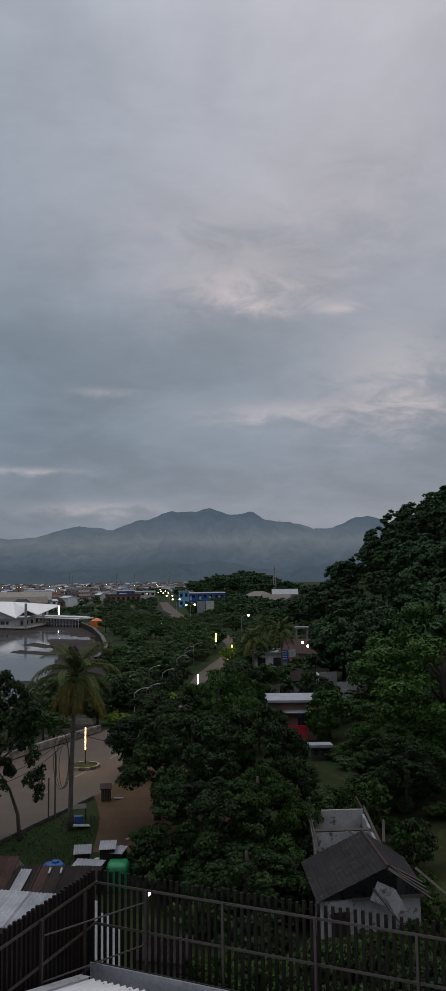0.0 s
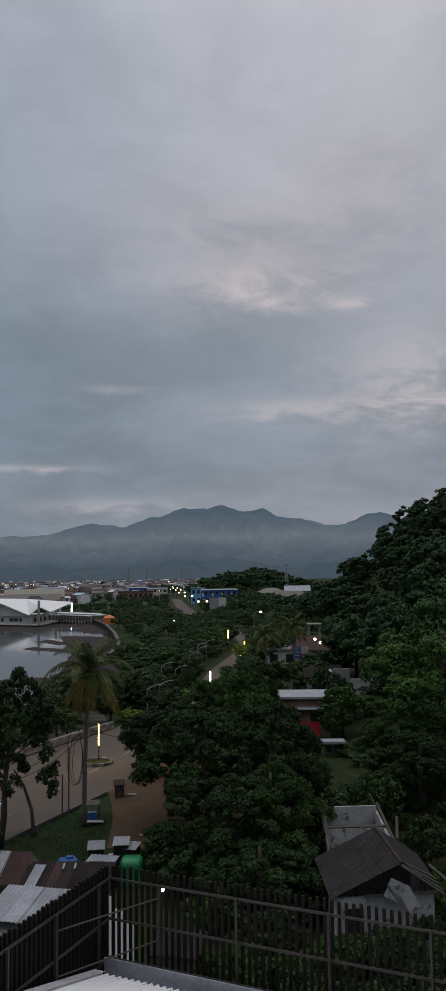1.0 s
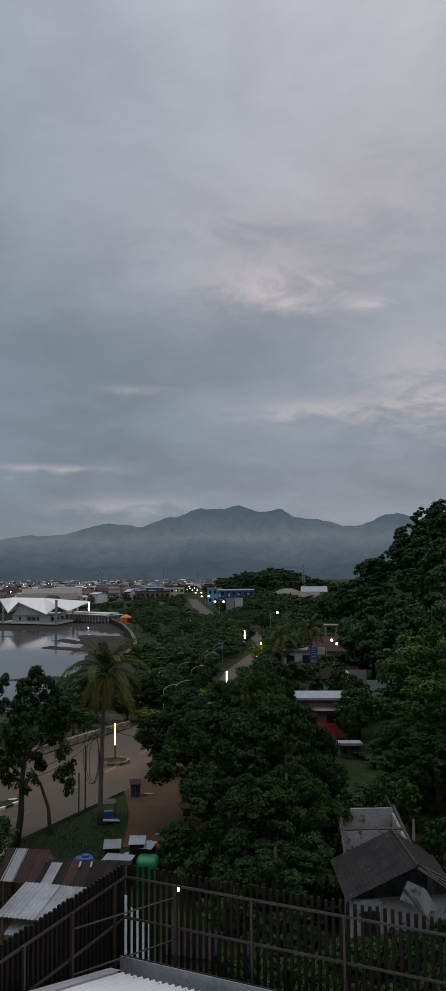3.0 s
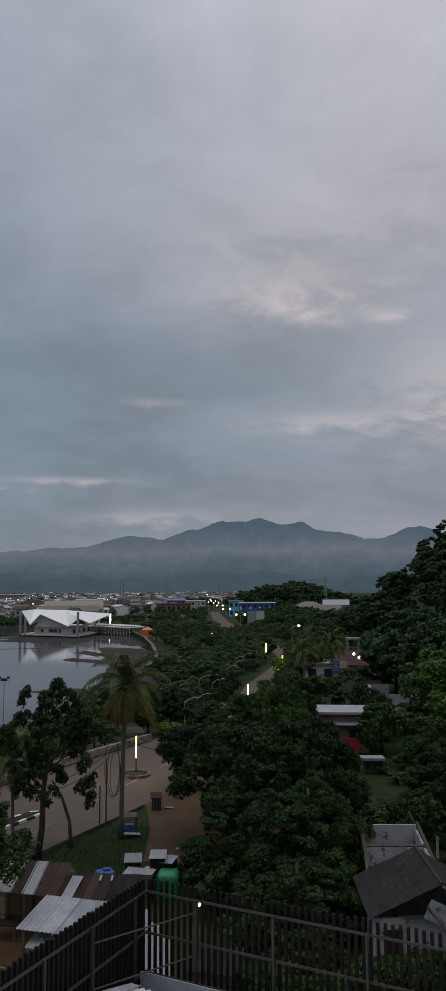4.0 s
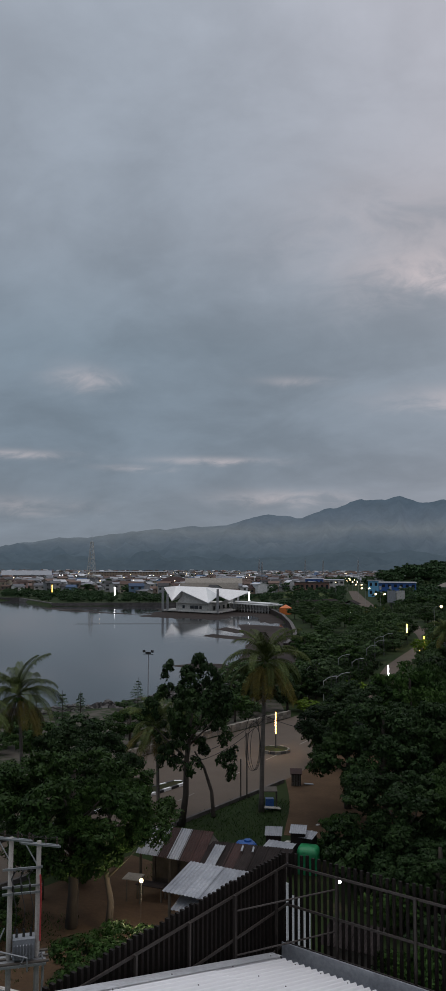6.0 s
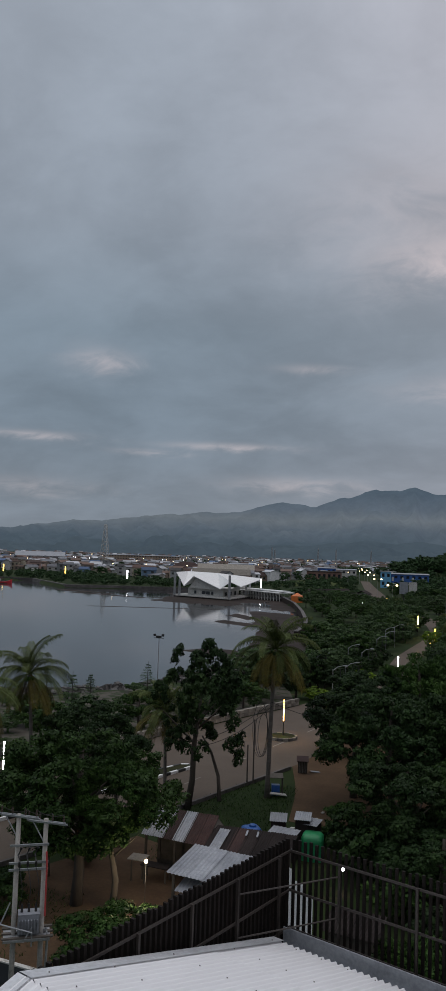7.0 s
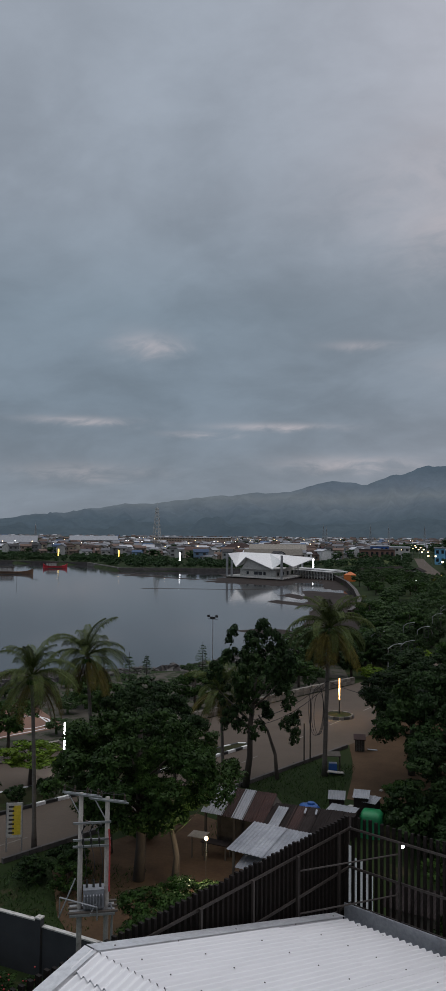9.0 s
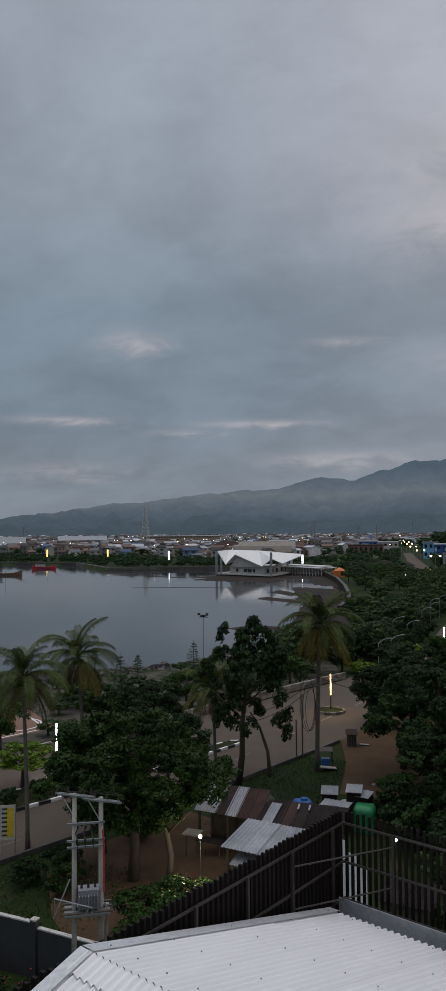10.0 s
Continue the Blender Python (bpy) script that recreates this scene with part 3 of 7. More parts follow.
structure("dirt_lot", flat_ring([(-22.5, 39.5), (-17.5, 49), (-9, 45), (-6, 38), (-6, 27), (-13, 27.5), (-16, 31), (-19, 34)], 0.02, 0.1), M["dirt"], "bare trodden dirt lot under the trees", "yard")
structure("promenade", flat_ring([(-52, 22), (-40.5, 45.2), (-26.8, 72.2), (-19.6, 87.8), (-15.2, 97), (-18, 108), (-24, 112), (-35, 99.5), (-42, 91.5), (-58, 71), (-80, 45)], 0.06, 0.2), M["paving"], "paved seaside promenade", "pavement")
structure("court", flat_ring([(-44, 52), (-36.5, 66), (-45, 74), (-53, 61)], 0.075, 0.05), M["court"], "reddish sports court painted with white lines", "court")
court_lines = Shape()
for a, b in (((-43.6, 53), (-37.3, 65.6)), ((-37.3, 65.6), (-45, 72.6)), ((-45, 72.6), (-52.2, 61)), ((-52.2, 61), (-43.6, 53))):
    d = np.subtract(b, a)
    court_lines.box(((a[0] + b[0]) / 2, (a[1] + b[1]) / 2, 0.085), (np.hypot(*d), 0.18, 0.012), math.degrees(math.atan2(d[1], d[0])))
for k in range(40):
    a0, a1 = (2 * math.pi * j / 40 for j in (k, k + 1))
    court_lines.add([(-41 + r * math.cos(a), 66 + r * math.sin(a), 0.085) for a in (a0, a1) for r in (2.5, 2.68)], [(0, 1, 3, 2)])
structure("court_marking", court_lines, M["whitepaint"], "white painted court lines", "marking")

# dry slope beside the ruin
gx, gy = np.meshgrid(np.linspace(9.6, 30, 24), np.linspace(30, 66, 36), indexing="ij")
wob = 0.9 * np.sin(gy * 0.5) + 0.5 * np.sin(gy * 1.3)
gx = gx + wob * (1 - (gx - 9.6) / 20.4)
slope_me = Shape().add(np.stack([gx, gy, rise(gx, gy) + 0.035], -1).reshape(-1, 3).tolist(), [(i * 36 + j, (i + 1) * 36 + j, (i + 1) * 36 + j + 1, i * 36 + j + 1) for i in range(23) for j in range(35)])
structure("dry_slope", slope_me, M["drygrass"], "dry brownish grass slope below the hill", "slope", True)

# low stone wall between boulevard and promenade
wall_line = [(-40.2, 45.2), (-26.5, 72.1), (-19.3, 87.7), (-14.9, 96.7)]
n = stations(wall_line, 0.8)
wall_low = tagged(thing("stone_wall"), "low pale rubble-stone wall along the promenade", "wall", kind="structure")
for i in range(n):
    a, b = along(wall_line, i / n), along(wall_line, (i + 1) / n)
    mid, d = (a + b) / 2, b - a
    ang = math.degrees(math.atan2(d[1], d[0]))
    for j in range(2):
        part("stone", Shape().box((mid[0] + rng.normal(0, 0.02), mid[1], 0.25 + 0.38 * j), (np.hypot(*d) * rng.uniform(0.9, 0.99), rng.uniform(0.36, 0.46), rng.uniform(0.33, 0.375)), ang + rng.normal(0, 2)), M["stone"], wall_low)

# rubble revetment down to the water
reve = Shape()
for i in range(900):
    p = along([(-75, 57), (-60, 72), (-43.3, 93.5), (-36.3, 102), (-27, 118), (-22, 140)], rng.random())
    r = rng.uniform(0.25, 0.6)
    off = rng.uniform(-1.6, 1.0)
    q = p + np.array([-0.76, 0.65]) * off * -1
    reve.box((q[0], q[1], -0.35 + 0.35 * off * -1 - 0.2), (r * 2, r * 1.5, r * 1.3), rng.uniform(0, 180), rng.uniform(-0.5, 0.5))
tagged(structure("revetment", reve, M["rubble"], "dark loose rock revetment at the waterline", "rocks"), kind="stuff")


def wall_run(name, line, height, thick, mat, base=0.0, cap=None, label="", category="wall"):
    s = Shape()
    c = Shape()
    for a, b in zip(line, line[1:]):
        d = np.subtract(b, a)
        ang = math.degrees(math.atan2(d[1], d[0]))
        mid = ((a[0] + b[0]) / 2, (a[1] + b[1]) / 2)
        s.box((*mid, base + height / 2), (np.hypot(*d), thick, height), ang)
        if cap:
            c.box((*mid, base + height + 0.05), (np.hypot(*d) + 0.05, thick + 0.1, 0.1), ang)
    ob = structure(name, s, mat, label, category)
    if cap:
        part("coping", c, cap, ob, "pale coping along the top")
    return ob


wall_run("sea_wall", [(-28.6, 180), (-29, 197), (-31.5, 215), (-37.5, 247), (-46, 285), (-56, 319), (-64, 345)], 3.0, 0.9, M["mud"], -2.3, M["rubble"], "curved grey concrete sea wall round the mud bay")
wall_run("far_sea_wall", [(-66, 376), (-118, 366), (-143, 359), (-165, 349), (-208, 399), (-272, 399), (-450, 446), (-630, 494)], 3.0, 1.2, M["rubble"], -2.6, None, "dark low rock wall along the far shore")

# ------------------------------------------------------------------ mountains
def ridge_elevation(a):
    """Skyline height in degrees over the azimuth."""
    e = 3.9 * np.exp(-0.5 * ((a - 1) / 11) ** 2) + 1.35 * np.exp(-0.5 * ((a - 22) / 8) ** 2)
    for c, w, h in ((10.1, 0.9, 0.28), (6.2, 0.8, 0.15), (3.5, 1.1, 0.62), (0.7, 1.0, 0.76), (-1.9, 0.6, 0.70), (-4.6, 1.2, 0.22), (-8.9, 0.75, 0.80), (-10.2, 0.8, 1.25), (-11.6, 0.8, 1.20), (-7.2, 0.7, 0.12), (7.9, 0.7, -0.18)):
        e = e + h * np.exp(-0.5 * ((a - c) / w) ** 2)
    return e + 0.25 + (0.018 * np.sin(a * 5.3 + 0.6) + 0.014 * np.sin(a * 9.1) + 0.012 * np.sin(a * 17.3 + 2)) * np.clip((14 - a) / 10, 0.15, 1)


def mountain_sheet(name, share, r0, r1, seed, mat, label):
    azs, rs = np.arange(-40, 75, 0.2), np.linspace(r0, r1, 40)

    def height(X, Y):
        R, A = np.hypot(X, Y), np.degrees(np.arctan2(-X, Y))
        crest = np.tan(np.radians(ridge_elevation(A) * share(A))) * (r1 - (r1 - r0) * 0.35) + 18
        t = (R - r0) / (r1 - r0)
        prof = np.where(t < 0.65, np.maximum(t / 0.65, 0) ** 1.25, 1 - 0.8 * (t - 0.65) / 0.35)
        rough = np.array([[noise.fractal((x * 0.006, y * 0.006, seed), 0.8, 2.1, 6) for x, y in zip(rx, ry)] for rx, ry in zip(X, Y)])
        gully = np.array([[abs(noise.noise((a * 0.55 + seed, tt * 0.9, 0))) for a, tt in zip(ra, rt)] for ra, rt in zip(A, t)])
        keep = np.minimum(np.abs(t - 0.65) / 0.15, 1)
        return np.maximum(crest * prof * (1 - 0.62 * gully * keep) + rough * (9 + 36 * keep) * np.minimum(t * 4, 1) - 1, -1)

    return structure(name, polar_sheet(name, azs, rs, height, mat), None, label, "mountain")


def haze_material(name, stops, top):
    """Far slopes with a thin cover of woods; dusk haze and mist painted in as emission."""
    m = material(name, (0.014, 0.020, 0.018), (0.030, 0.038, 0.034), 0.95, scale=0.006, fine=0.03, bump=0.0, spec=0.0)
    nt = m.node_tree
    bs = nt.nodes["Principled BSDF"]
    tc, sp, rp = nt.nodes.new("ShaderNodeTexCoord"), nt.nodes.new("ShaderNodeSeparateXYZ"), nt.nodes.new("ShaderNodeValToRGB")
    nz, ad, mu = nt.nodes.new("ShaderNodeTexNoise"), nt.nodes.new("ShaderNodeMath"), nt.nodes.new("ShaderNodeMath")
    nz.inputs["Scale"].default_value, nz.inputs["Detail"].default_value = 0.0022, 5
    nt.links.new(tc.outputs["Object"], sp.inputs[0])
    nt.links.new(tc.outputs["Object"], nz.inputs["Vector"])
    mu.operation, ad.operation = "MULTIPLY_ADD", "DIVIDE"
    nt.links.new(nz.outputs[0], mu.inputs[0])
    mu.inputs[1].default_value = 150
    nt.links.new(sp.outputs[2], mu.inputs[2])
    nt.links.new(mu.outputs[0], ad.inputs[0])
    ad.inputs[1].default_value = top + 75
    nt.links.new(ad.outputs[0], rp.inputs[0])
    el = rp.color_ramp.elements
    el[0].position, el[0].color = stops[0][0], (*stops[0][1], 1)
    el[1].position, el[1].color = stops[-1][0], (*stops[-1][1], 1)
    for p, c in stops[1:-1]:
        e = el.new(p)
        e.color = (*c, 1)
    # noise tone painted into the glow, in place of shaded ridge folds
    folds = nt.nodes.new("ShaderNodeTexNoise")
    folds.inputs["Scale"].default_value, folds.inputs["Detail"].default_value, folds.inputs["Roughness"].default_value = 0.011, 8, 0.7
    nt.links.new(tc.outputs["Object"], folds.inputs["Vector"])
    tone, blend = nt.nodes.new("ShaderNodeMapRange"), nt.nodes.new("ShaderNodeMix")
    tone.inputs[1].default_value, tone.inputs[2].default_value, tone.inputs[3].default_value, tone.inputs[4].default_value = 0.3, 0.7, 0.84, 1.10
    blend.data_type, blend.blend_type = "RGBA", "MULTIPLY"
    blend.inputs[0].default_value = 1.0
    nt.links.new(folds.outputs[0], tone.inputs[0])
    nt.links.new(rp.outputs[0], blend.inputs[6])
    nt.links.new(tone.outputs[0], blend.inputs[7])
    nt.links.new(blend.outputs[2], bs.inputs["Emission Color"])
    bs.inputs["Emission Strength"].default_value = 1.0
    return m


# emission stops by height: painted air haze, with a paler mist band
haze_far = haze_material("mountain_haze_glow", ((0.0, (0.047, 0.066, 0.090)), (0.34, (0.055, 0.077, 0.105)), (0.50, (0.080, 0.102, 0.134)), (0.64, (0.124, 0.144, 0.170)), (0.78, (0.090, 0.114, 0.150)), (1.0, (0.062, 0.088, 0.124))), 330)
haze_near = haze_material("foothill_haze_glow", ((0.0, (0.042, 0.058, 0.080)), (0.5, (0.047, 0.066, 0.090)), (1.0, (0.055, 0.076, 0.102))), 170)
mountain_sheet("mountain_range", lambda a: 1.0 + 0 * a, 3300, 4700, 1.3, haze_far, "blue-grey mountain range with haze and mist painted on as glow")
mountain_sheet("foothills", lambda a: 0.16 + 0.05 * np.sin(np.radians(a * 9)) + 0.04 * np.sin(np.radians(a * 23 + 40)), 2300, 3300, 8.1, haze_near, "wooded foothills below the mountains with dusk haze painted on as glow")

# ------------------------------------------------------------------ plants


def crown_mesh(name, seed, mat, lobes=14, n=6000, leaf=0.045, gap=0.0, flat=0.75, clumps=9):
    """A crown of unit radius: boughs round the outside, each a heap of leaf clumps, each clump domed with leaves."""
    g = np.random.default_rng(seed)
    i = np.arange(lobes) + 0.5
    zz = 1 - 1.55 * i / lobes
    turn = i * 2.39996 + g.normal(0, 0.35, lobes)
    rad = np.sqrt(np.maximum(1 - zz**2, 0))
    d = np.stack([rad * np.cos(turn), rad * np.sin(turn), zz], 1)
    br = np.clip(1.35 / math.sqrt(lobes), 0.15, 0.40) * g.uniform(0.75, 1.3, lobes)
    c = d * (g.uniform(0.80, 1.08, lobes) - br * 0.8)[:, None]
    if not gap:
        # boughs under and inside the outer ones close the crown
        m = lobes // 3
        c[-m:] = c[-m:] * 0.55 - (0, 0, 0.12)
    if gap:
        keep = g.random(lobes) > gap * 0.6
        keep[0] = True
        c, br = c[keep], br[keep]
    lobes = len(c)
    # clumps on the outer side of each bough
    q = g.normal(size=(lobes, clumps, 3)) + (c / np.maximum(np.linalg.norm(c, axis=1), 1e-3)[:, None])[:, None, :] * 0.8
    q[:, :, 2] += 0.3
    q /= np.linalg.norm(q, axis=2)[:, :, None]
    cc = (c[:, None, :] + q * (br[:, None, None] * g.uniform(0.6, 1.05, (lobes, clumps, 1)))).reshape(-1, 3)
    cr = np.repeat(br, clumps) * g.uniform(0.26, 0.55, lobes * clumps)
    k = g.choice(len(cc), n, p=cr**2 / (cr**2).sum())
    w = g.normal(size=(n, 3))
    w[:, 2] += 0.45
    w /= np.linalg.norm(w, axis=1)[:, None]
    p = cc[k] + w * (cr[k] * g.uniform(0.5, 1.12, n) ** 0.5)[:, None] * (1, 1, 0.75)
    p *= 0.92
    p[:, 2] *= flat
    nor = w + (0, 0, 0.25) + g.normal(0, 0.36, (n, 3))
    nor /= np.linalg.norm(nor, axis=1)[:, None]
    t = np.cross(nor, g.normal(size=(n, 3)))
    t /= np.linalg.norm(t, axis=1)[:, None]
    b = np.cross(nor, t)
    s = leaf * g.uniform(0.6, 1.5, (n, 1))
    v = np.stack([p - t * s, p + b * s * 0.5 - nor * s * 0.15, p + t * s, p - b * s * 0.5 - nor * s * 0.15], 1)
    return quads_mesh(name, v, mat)


CROWNS = {}


def crown_set(key, mat, count, **kw):
    CROWNS[key] = [crown_mesh("crown", 10 * i + len(CROWNS) * 101, mat, **kw) for i in range(count)]


crown_set("near_dark", M["leaf_dark"], 3, lobes=52, n=36000, leaf=0.0215, clumps=15)
crown_set("near_mid", M["leaf_mid"], 3, lobes=60, n=42000, leaf=0.0185, clumps=16)
crown_set("open", M["leaf_dark"], 2, lobes=48, n=15000, leaf=0.031, gap=0.45, flat=1.15, clumps=9)
crown_set("mid", M["leaf_mid"], 3, lobes=15, n=3000, leaf=0.062, clumps=7)
crown_set("park", M["leaf_park_hazed"], 3, lobes=15, n=3000, leaf=0.06, clumps=7)
crown_set("mid_dark", M["leaf_dark"], 3, lobes=15, n=3000, leaf=0.062, clumps=7)
crown_set("hill", M["leaf_hill"], 5, lobes=16, n=4200, leaf=0.055, clumps=8)
crown_set("hill_far", M["leaf_hill"], 4, lobes=15, n=2600, leaf=0.068, clumps=6)
crown_set("big", M["leaf_bright"], 1, lobes=64, n=52000, leaf=0.0175, flat=1.0, clumps=16)
crown_set("light", M["leaf_light"], 2, lobes=14, n=3000, leaf=0.06)
crown_set("vine", M["leaf_vine"], 2, lobes=14, n=3400, leaf=0.05)
crown_set("far", M["leaf_hill"], 3, lobes=9, n=420, leaf=0.15, clumps=5)


def trunk_shape(h, r, seed, limbs=6, lean=(0.0, 0.0), spread=0.36):
    g = np.random.default_rng(seed)
    s = Shape()
    pts = [Vector((lean[0] * t + 0.05 * h * g.normal() * t * (1 - t), lean[1] * t + 0.05 * h * g.normal() * t * (1 - t), h * t)) for t in (0, 0.25, 0.5, 0.75, 1.0)]
    s.tube(pts, [r * 1.25, r, r * 0.85, r * 0.65, r * 0.4], 8)
    for i in range(limbs):
        t = g.uniform(0.35, 0.72)
        j = min(int(t * 4), 3)
        a = pts[j].lerp(pts[j + 1], t * 4 - j)
        ang = 2 * math.pi * (i + g.uniform(0, 0.6)) / limbs
        L = h * spread * g.uniform(0.5, 0.85)
        b = a + Vector((math.cos(ang) * L * 0.6, math.sin(ang) * L * 0.6, L * 0.55))
        e = b + Vector((math.cos(ang + 0.4) * L * 0.35, math.sin(ang + 0.4) * L * 0.35, L * 0.35))
        s.tube([a, b, e], [r * 0.42, r * 0.26, r * 0.08], 6)
    return s


TRUNKS = {}


def tree(x, y, h, r, kind, label, seed=0, crown_low=0.3, trunk_r=0.2, lean=(0, 0), group="", limbs=6, z=None, name="tree", category="tree"):
    base = float(rise(x, y)) if z is None else z
    ob = thing(name, (x, y, base - 0.05), label, category, group, turn=(seed * 77) % 360)
    rz = h * (1 - crown_low) / 2 * 1.15
    key = (round(h * 2), round(trunk_r, 2), seed % 5, lean, limbs)
    if key not in TRUNKS:
        TRUNKS[key] = trunk_shape(h * 0.8, trunk_r, seed, limbs, lean).mesh("trunk", M["bark"], True)
    part("trunk", TRUNKS[key], None, ob)
    c = part("crown", CROWNS[kind][seed % len(CROWNS[kind])], None, ob)
    c.location = (lean[0] * 0.9, lean[1] * 0.9, h - rz * 0.95)
    c.scale = (r, r, rz)
    return ob


# large trees of the lot, nearest first
tree(-14.9, 38.4, 8.2, 2.5, "near_mid", "smaller leafy tree against the mango tree", 2, 0.34, 0.16)
tree(-17.0, 38.8, 9.9, 5.3, "near_mid", "large broad mango tree with dense dark green leaves", 1, 0.08, 0.26, limbs=7)
tree(-20.0, 46.6, 9.4, 3.6, "near_dark", "broad dark green tree on the dirt lot", 2, 0.25, 0.22)
tree(-20.0, 41.5, 7.8, 3.3, "near_mid", "rounded green tree beside the road", 3, 0.2, 0.18)
tree(-16.1, 55.2, 11.0, 3.5, "open", "tall airy tree with a gappy dark crown", 4, 0.30, 0.22, (1.5, 0.2), limbs=8)
DARK = "large dark green tree with a dense crown"
for x, y, h, r, k, s in ((-5.2, 62, 8.8, 4.0, "near_dark", 5), (-2.2, 56, 10.4, 5.2, "near_dark", 6), (1.4, 57, 10.8, 4.6, "near_dark", 7), (-1.0, 49, 7.4, 4.4, "near_dark", 8), (1.9, 51, 7.2, 3.4, "near_mid", 9),
                         (4.2, 59, 5.4, 2.6, "near_dark", 10), (-4.4, 66, 9.9, 4.2, "near_dark", 11), (1.0, 44, 4.6, 3.4, "near_dark", 23), (-0.6, 68, 11.6, 4.2, "near_mid", 12), (1.0, 78, 10.4, 3.2, "near_mid", 26)):
    tree(x, y, h, r, k, DARK, s, 0.36 if x < -4 else 0.0, 0.24, group="trees behind the fence")
tree(19.0, 71, 14.9, 9.6, "big", "huge spreading tree with bright-tipped green leaves", 13, 0.05, 0.5, limbs=9, z=0)
tree(12.8, 66, 7.6, 3.6, "near_mid", "green tree beside the spreading tree", 14, 0.1, 0.25, z=0)
tree(13.6, 62, 7.0, 4.6, "near_dark", "dark green tree on the slope", 15, 0.05, 0.25, z=0)

# hill woods
spots = []
for i in range(420):
    x, y = rng.uniform(12, 120), rng.uniform(84, 300)
    if x < 14 + 0.03 * y or x / y > 0.50:
        continue
    spots.append((x, y, rng.uniform(3.4, 6.4)))
spots.sort(key=lambda s: s[0] + s[1])
for i, (x, y, r) in enumerate(spots[:70]):
    tree(x, y, r * rng.uniform(1.5, 1.95), r, "hill", "dark green forest tree on the hillside", i, 0.05, 0.25, group="hill woods")
for x, y, h, r, s in ((-5.6, 82, 6.0, 2.8, 1), (-4.6, 88, 5.2, 2.6, 2), (-3.2, 95, 4.2, 2.2, 3), (-2.2, 103, 3.6, 1.8, 4), (-15.8, 101, 4.6, 2.2, 5), (-14.0, 108, 4.8, 2.3, 6), (-12.2, 116, 4.6, 2.2, 7), (-10.9, 124, 4.4, 2.0, 8), (-8.6, 75.5, 5.0, 2.2, 9),
                      (-11.6, 107, 4.0, 2.0, 10), (-10.6, 113, 3.8, 2.0, 11), (-9.4, 119, 3.8, 2.0, 12), (-8.6, 125, 3.6, 1.9, 13), (-7.9, 131, 3.6, 1.9, 14), (-7.5, 138, 3.4, 1.8, 15)):
    tree(x, y, h, r, "mid_dark", "bushy dark tree on the road verge", s, 0.0, 0.15, group="verge trees")
for k, (x, y, h, r) in enumerate(((-8.6, 180, 5.4, 3.0), (-5.6, 186, 5.6, 3.0), (-3.6, 194, 5.8, 3.0), (-2.4, 204, 6.2, 3.2), (-6.8, 198, 6.0, 3.2), (-3.6, 216, 6.4, 3.4), (-7.0, 222, 6.2, 3.4), (-10.5, 190, 5.6, 3.0),
                                  (-9.0, 172, 5.0, 2.6), (-13.5, 204, 5.0, 2.8), (9.5, 176, 6.5, 3.2), (6.4, 168, 5.4, 2.6))):
    tree(x, y, h, r, "park" if k % 3 else "mid", "leafy green tree inside the road bend", k + 3, 0.1, 0.16, group="bend trees")
for k, (x, y, h, r) in enumerate(((2.6, 86, 7.0, 2.3), (1.4, 90, 8.0, 2.6), (9.9, 87, 5.2, 1.9), (11.6, 96, 6.0, 2.4))):
    tree(x, y, h, r, "mid_dark" if k % 2 else "mid", "leafy tree beside the brick shop", k, 0.0, 0.15, group="shop trees")
# shore park and roadside trees
count = 0
while count < 130:
    y = rng.uniform(100, 330)
    x = rng.uniform(np.interp(y, [100, 140, 197, 247, 330], [-27, -19, -26, -34, -55]), np.interp(y, ll[:, 1], ll[:, 0]) - 3)
    r = rng.uniform(1.8, 3.6)
    tree(x, y, r * rng.uniform(1.3, 1.9), r, "park" if rng.random() < 0.7 else "mid", "small green park tree beside the bay", count, 0.2, 0.14, group="park trees")
    count += 1
count = 0
while count < 70:
    y = rng.uniform(72, 420)
    x = rng.uniform(np.interp(y, lr[:, 1], lr[:, 0]) + 3.5, 13 + 0.02 * y)
    if 2.5 < x < 13 and 72 < y < 118 or (8 < x < 17 and 135 < y < 152):
        continue
    r = rng.uniform(2.2, 4.2)
    tree(x, y, r * rng.uniform(1.4, 2.0), r, "park" if rng.random() < 0.5 else "mid", "green roadside tree below the wooded hill", count, 0.15, 0.16, group="roadside trees")
    count += 1
# woods past counting, each stand one object
def woods(name, spots, kind, label, mat):
    """Joined crowns and stems: spots of x, y, z, radius, height."""
    vs = []
    for i, (x, y, z, r, h) in enumerate(spots):
        me = CROWNS[kind][i % len(CROWNS[kind])]
        co = np.empty(len(me.vertices) * 3, np.float32)
        me.vertices.foreach_get("co", co)
        a = i * 1.3
        co = co.reshape(-1, 3) @ np.array([[math.cos(a), math.sin(a), 0], [-math.sin(a), math.cos(a), 0], [0, 0, 1]])
        vs.append((co * (r, r, h * 0.55) + (x, y, z + h * 0.5)).reshape(-1, 4, 3))
        vs.append(np.array([[(x - 0.15, y, z - 0.5), (x + 0.15, y, z - 0.5), (x + 0.1, y, z + h * 0.6), (x - 0.1, y, z + h * 0.6)]]))
    return tagged(new(name, quads_mesh(name, np.concatenate(vs), mat)), label, "trees", kind="stuff")


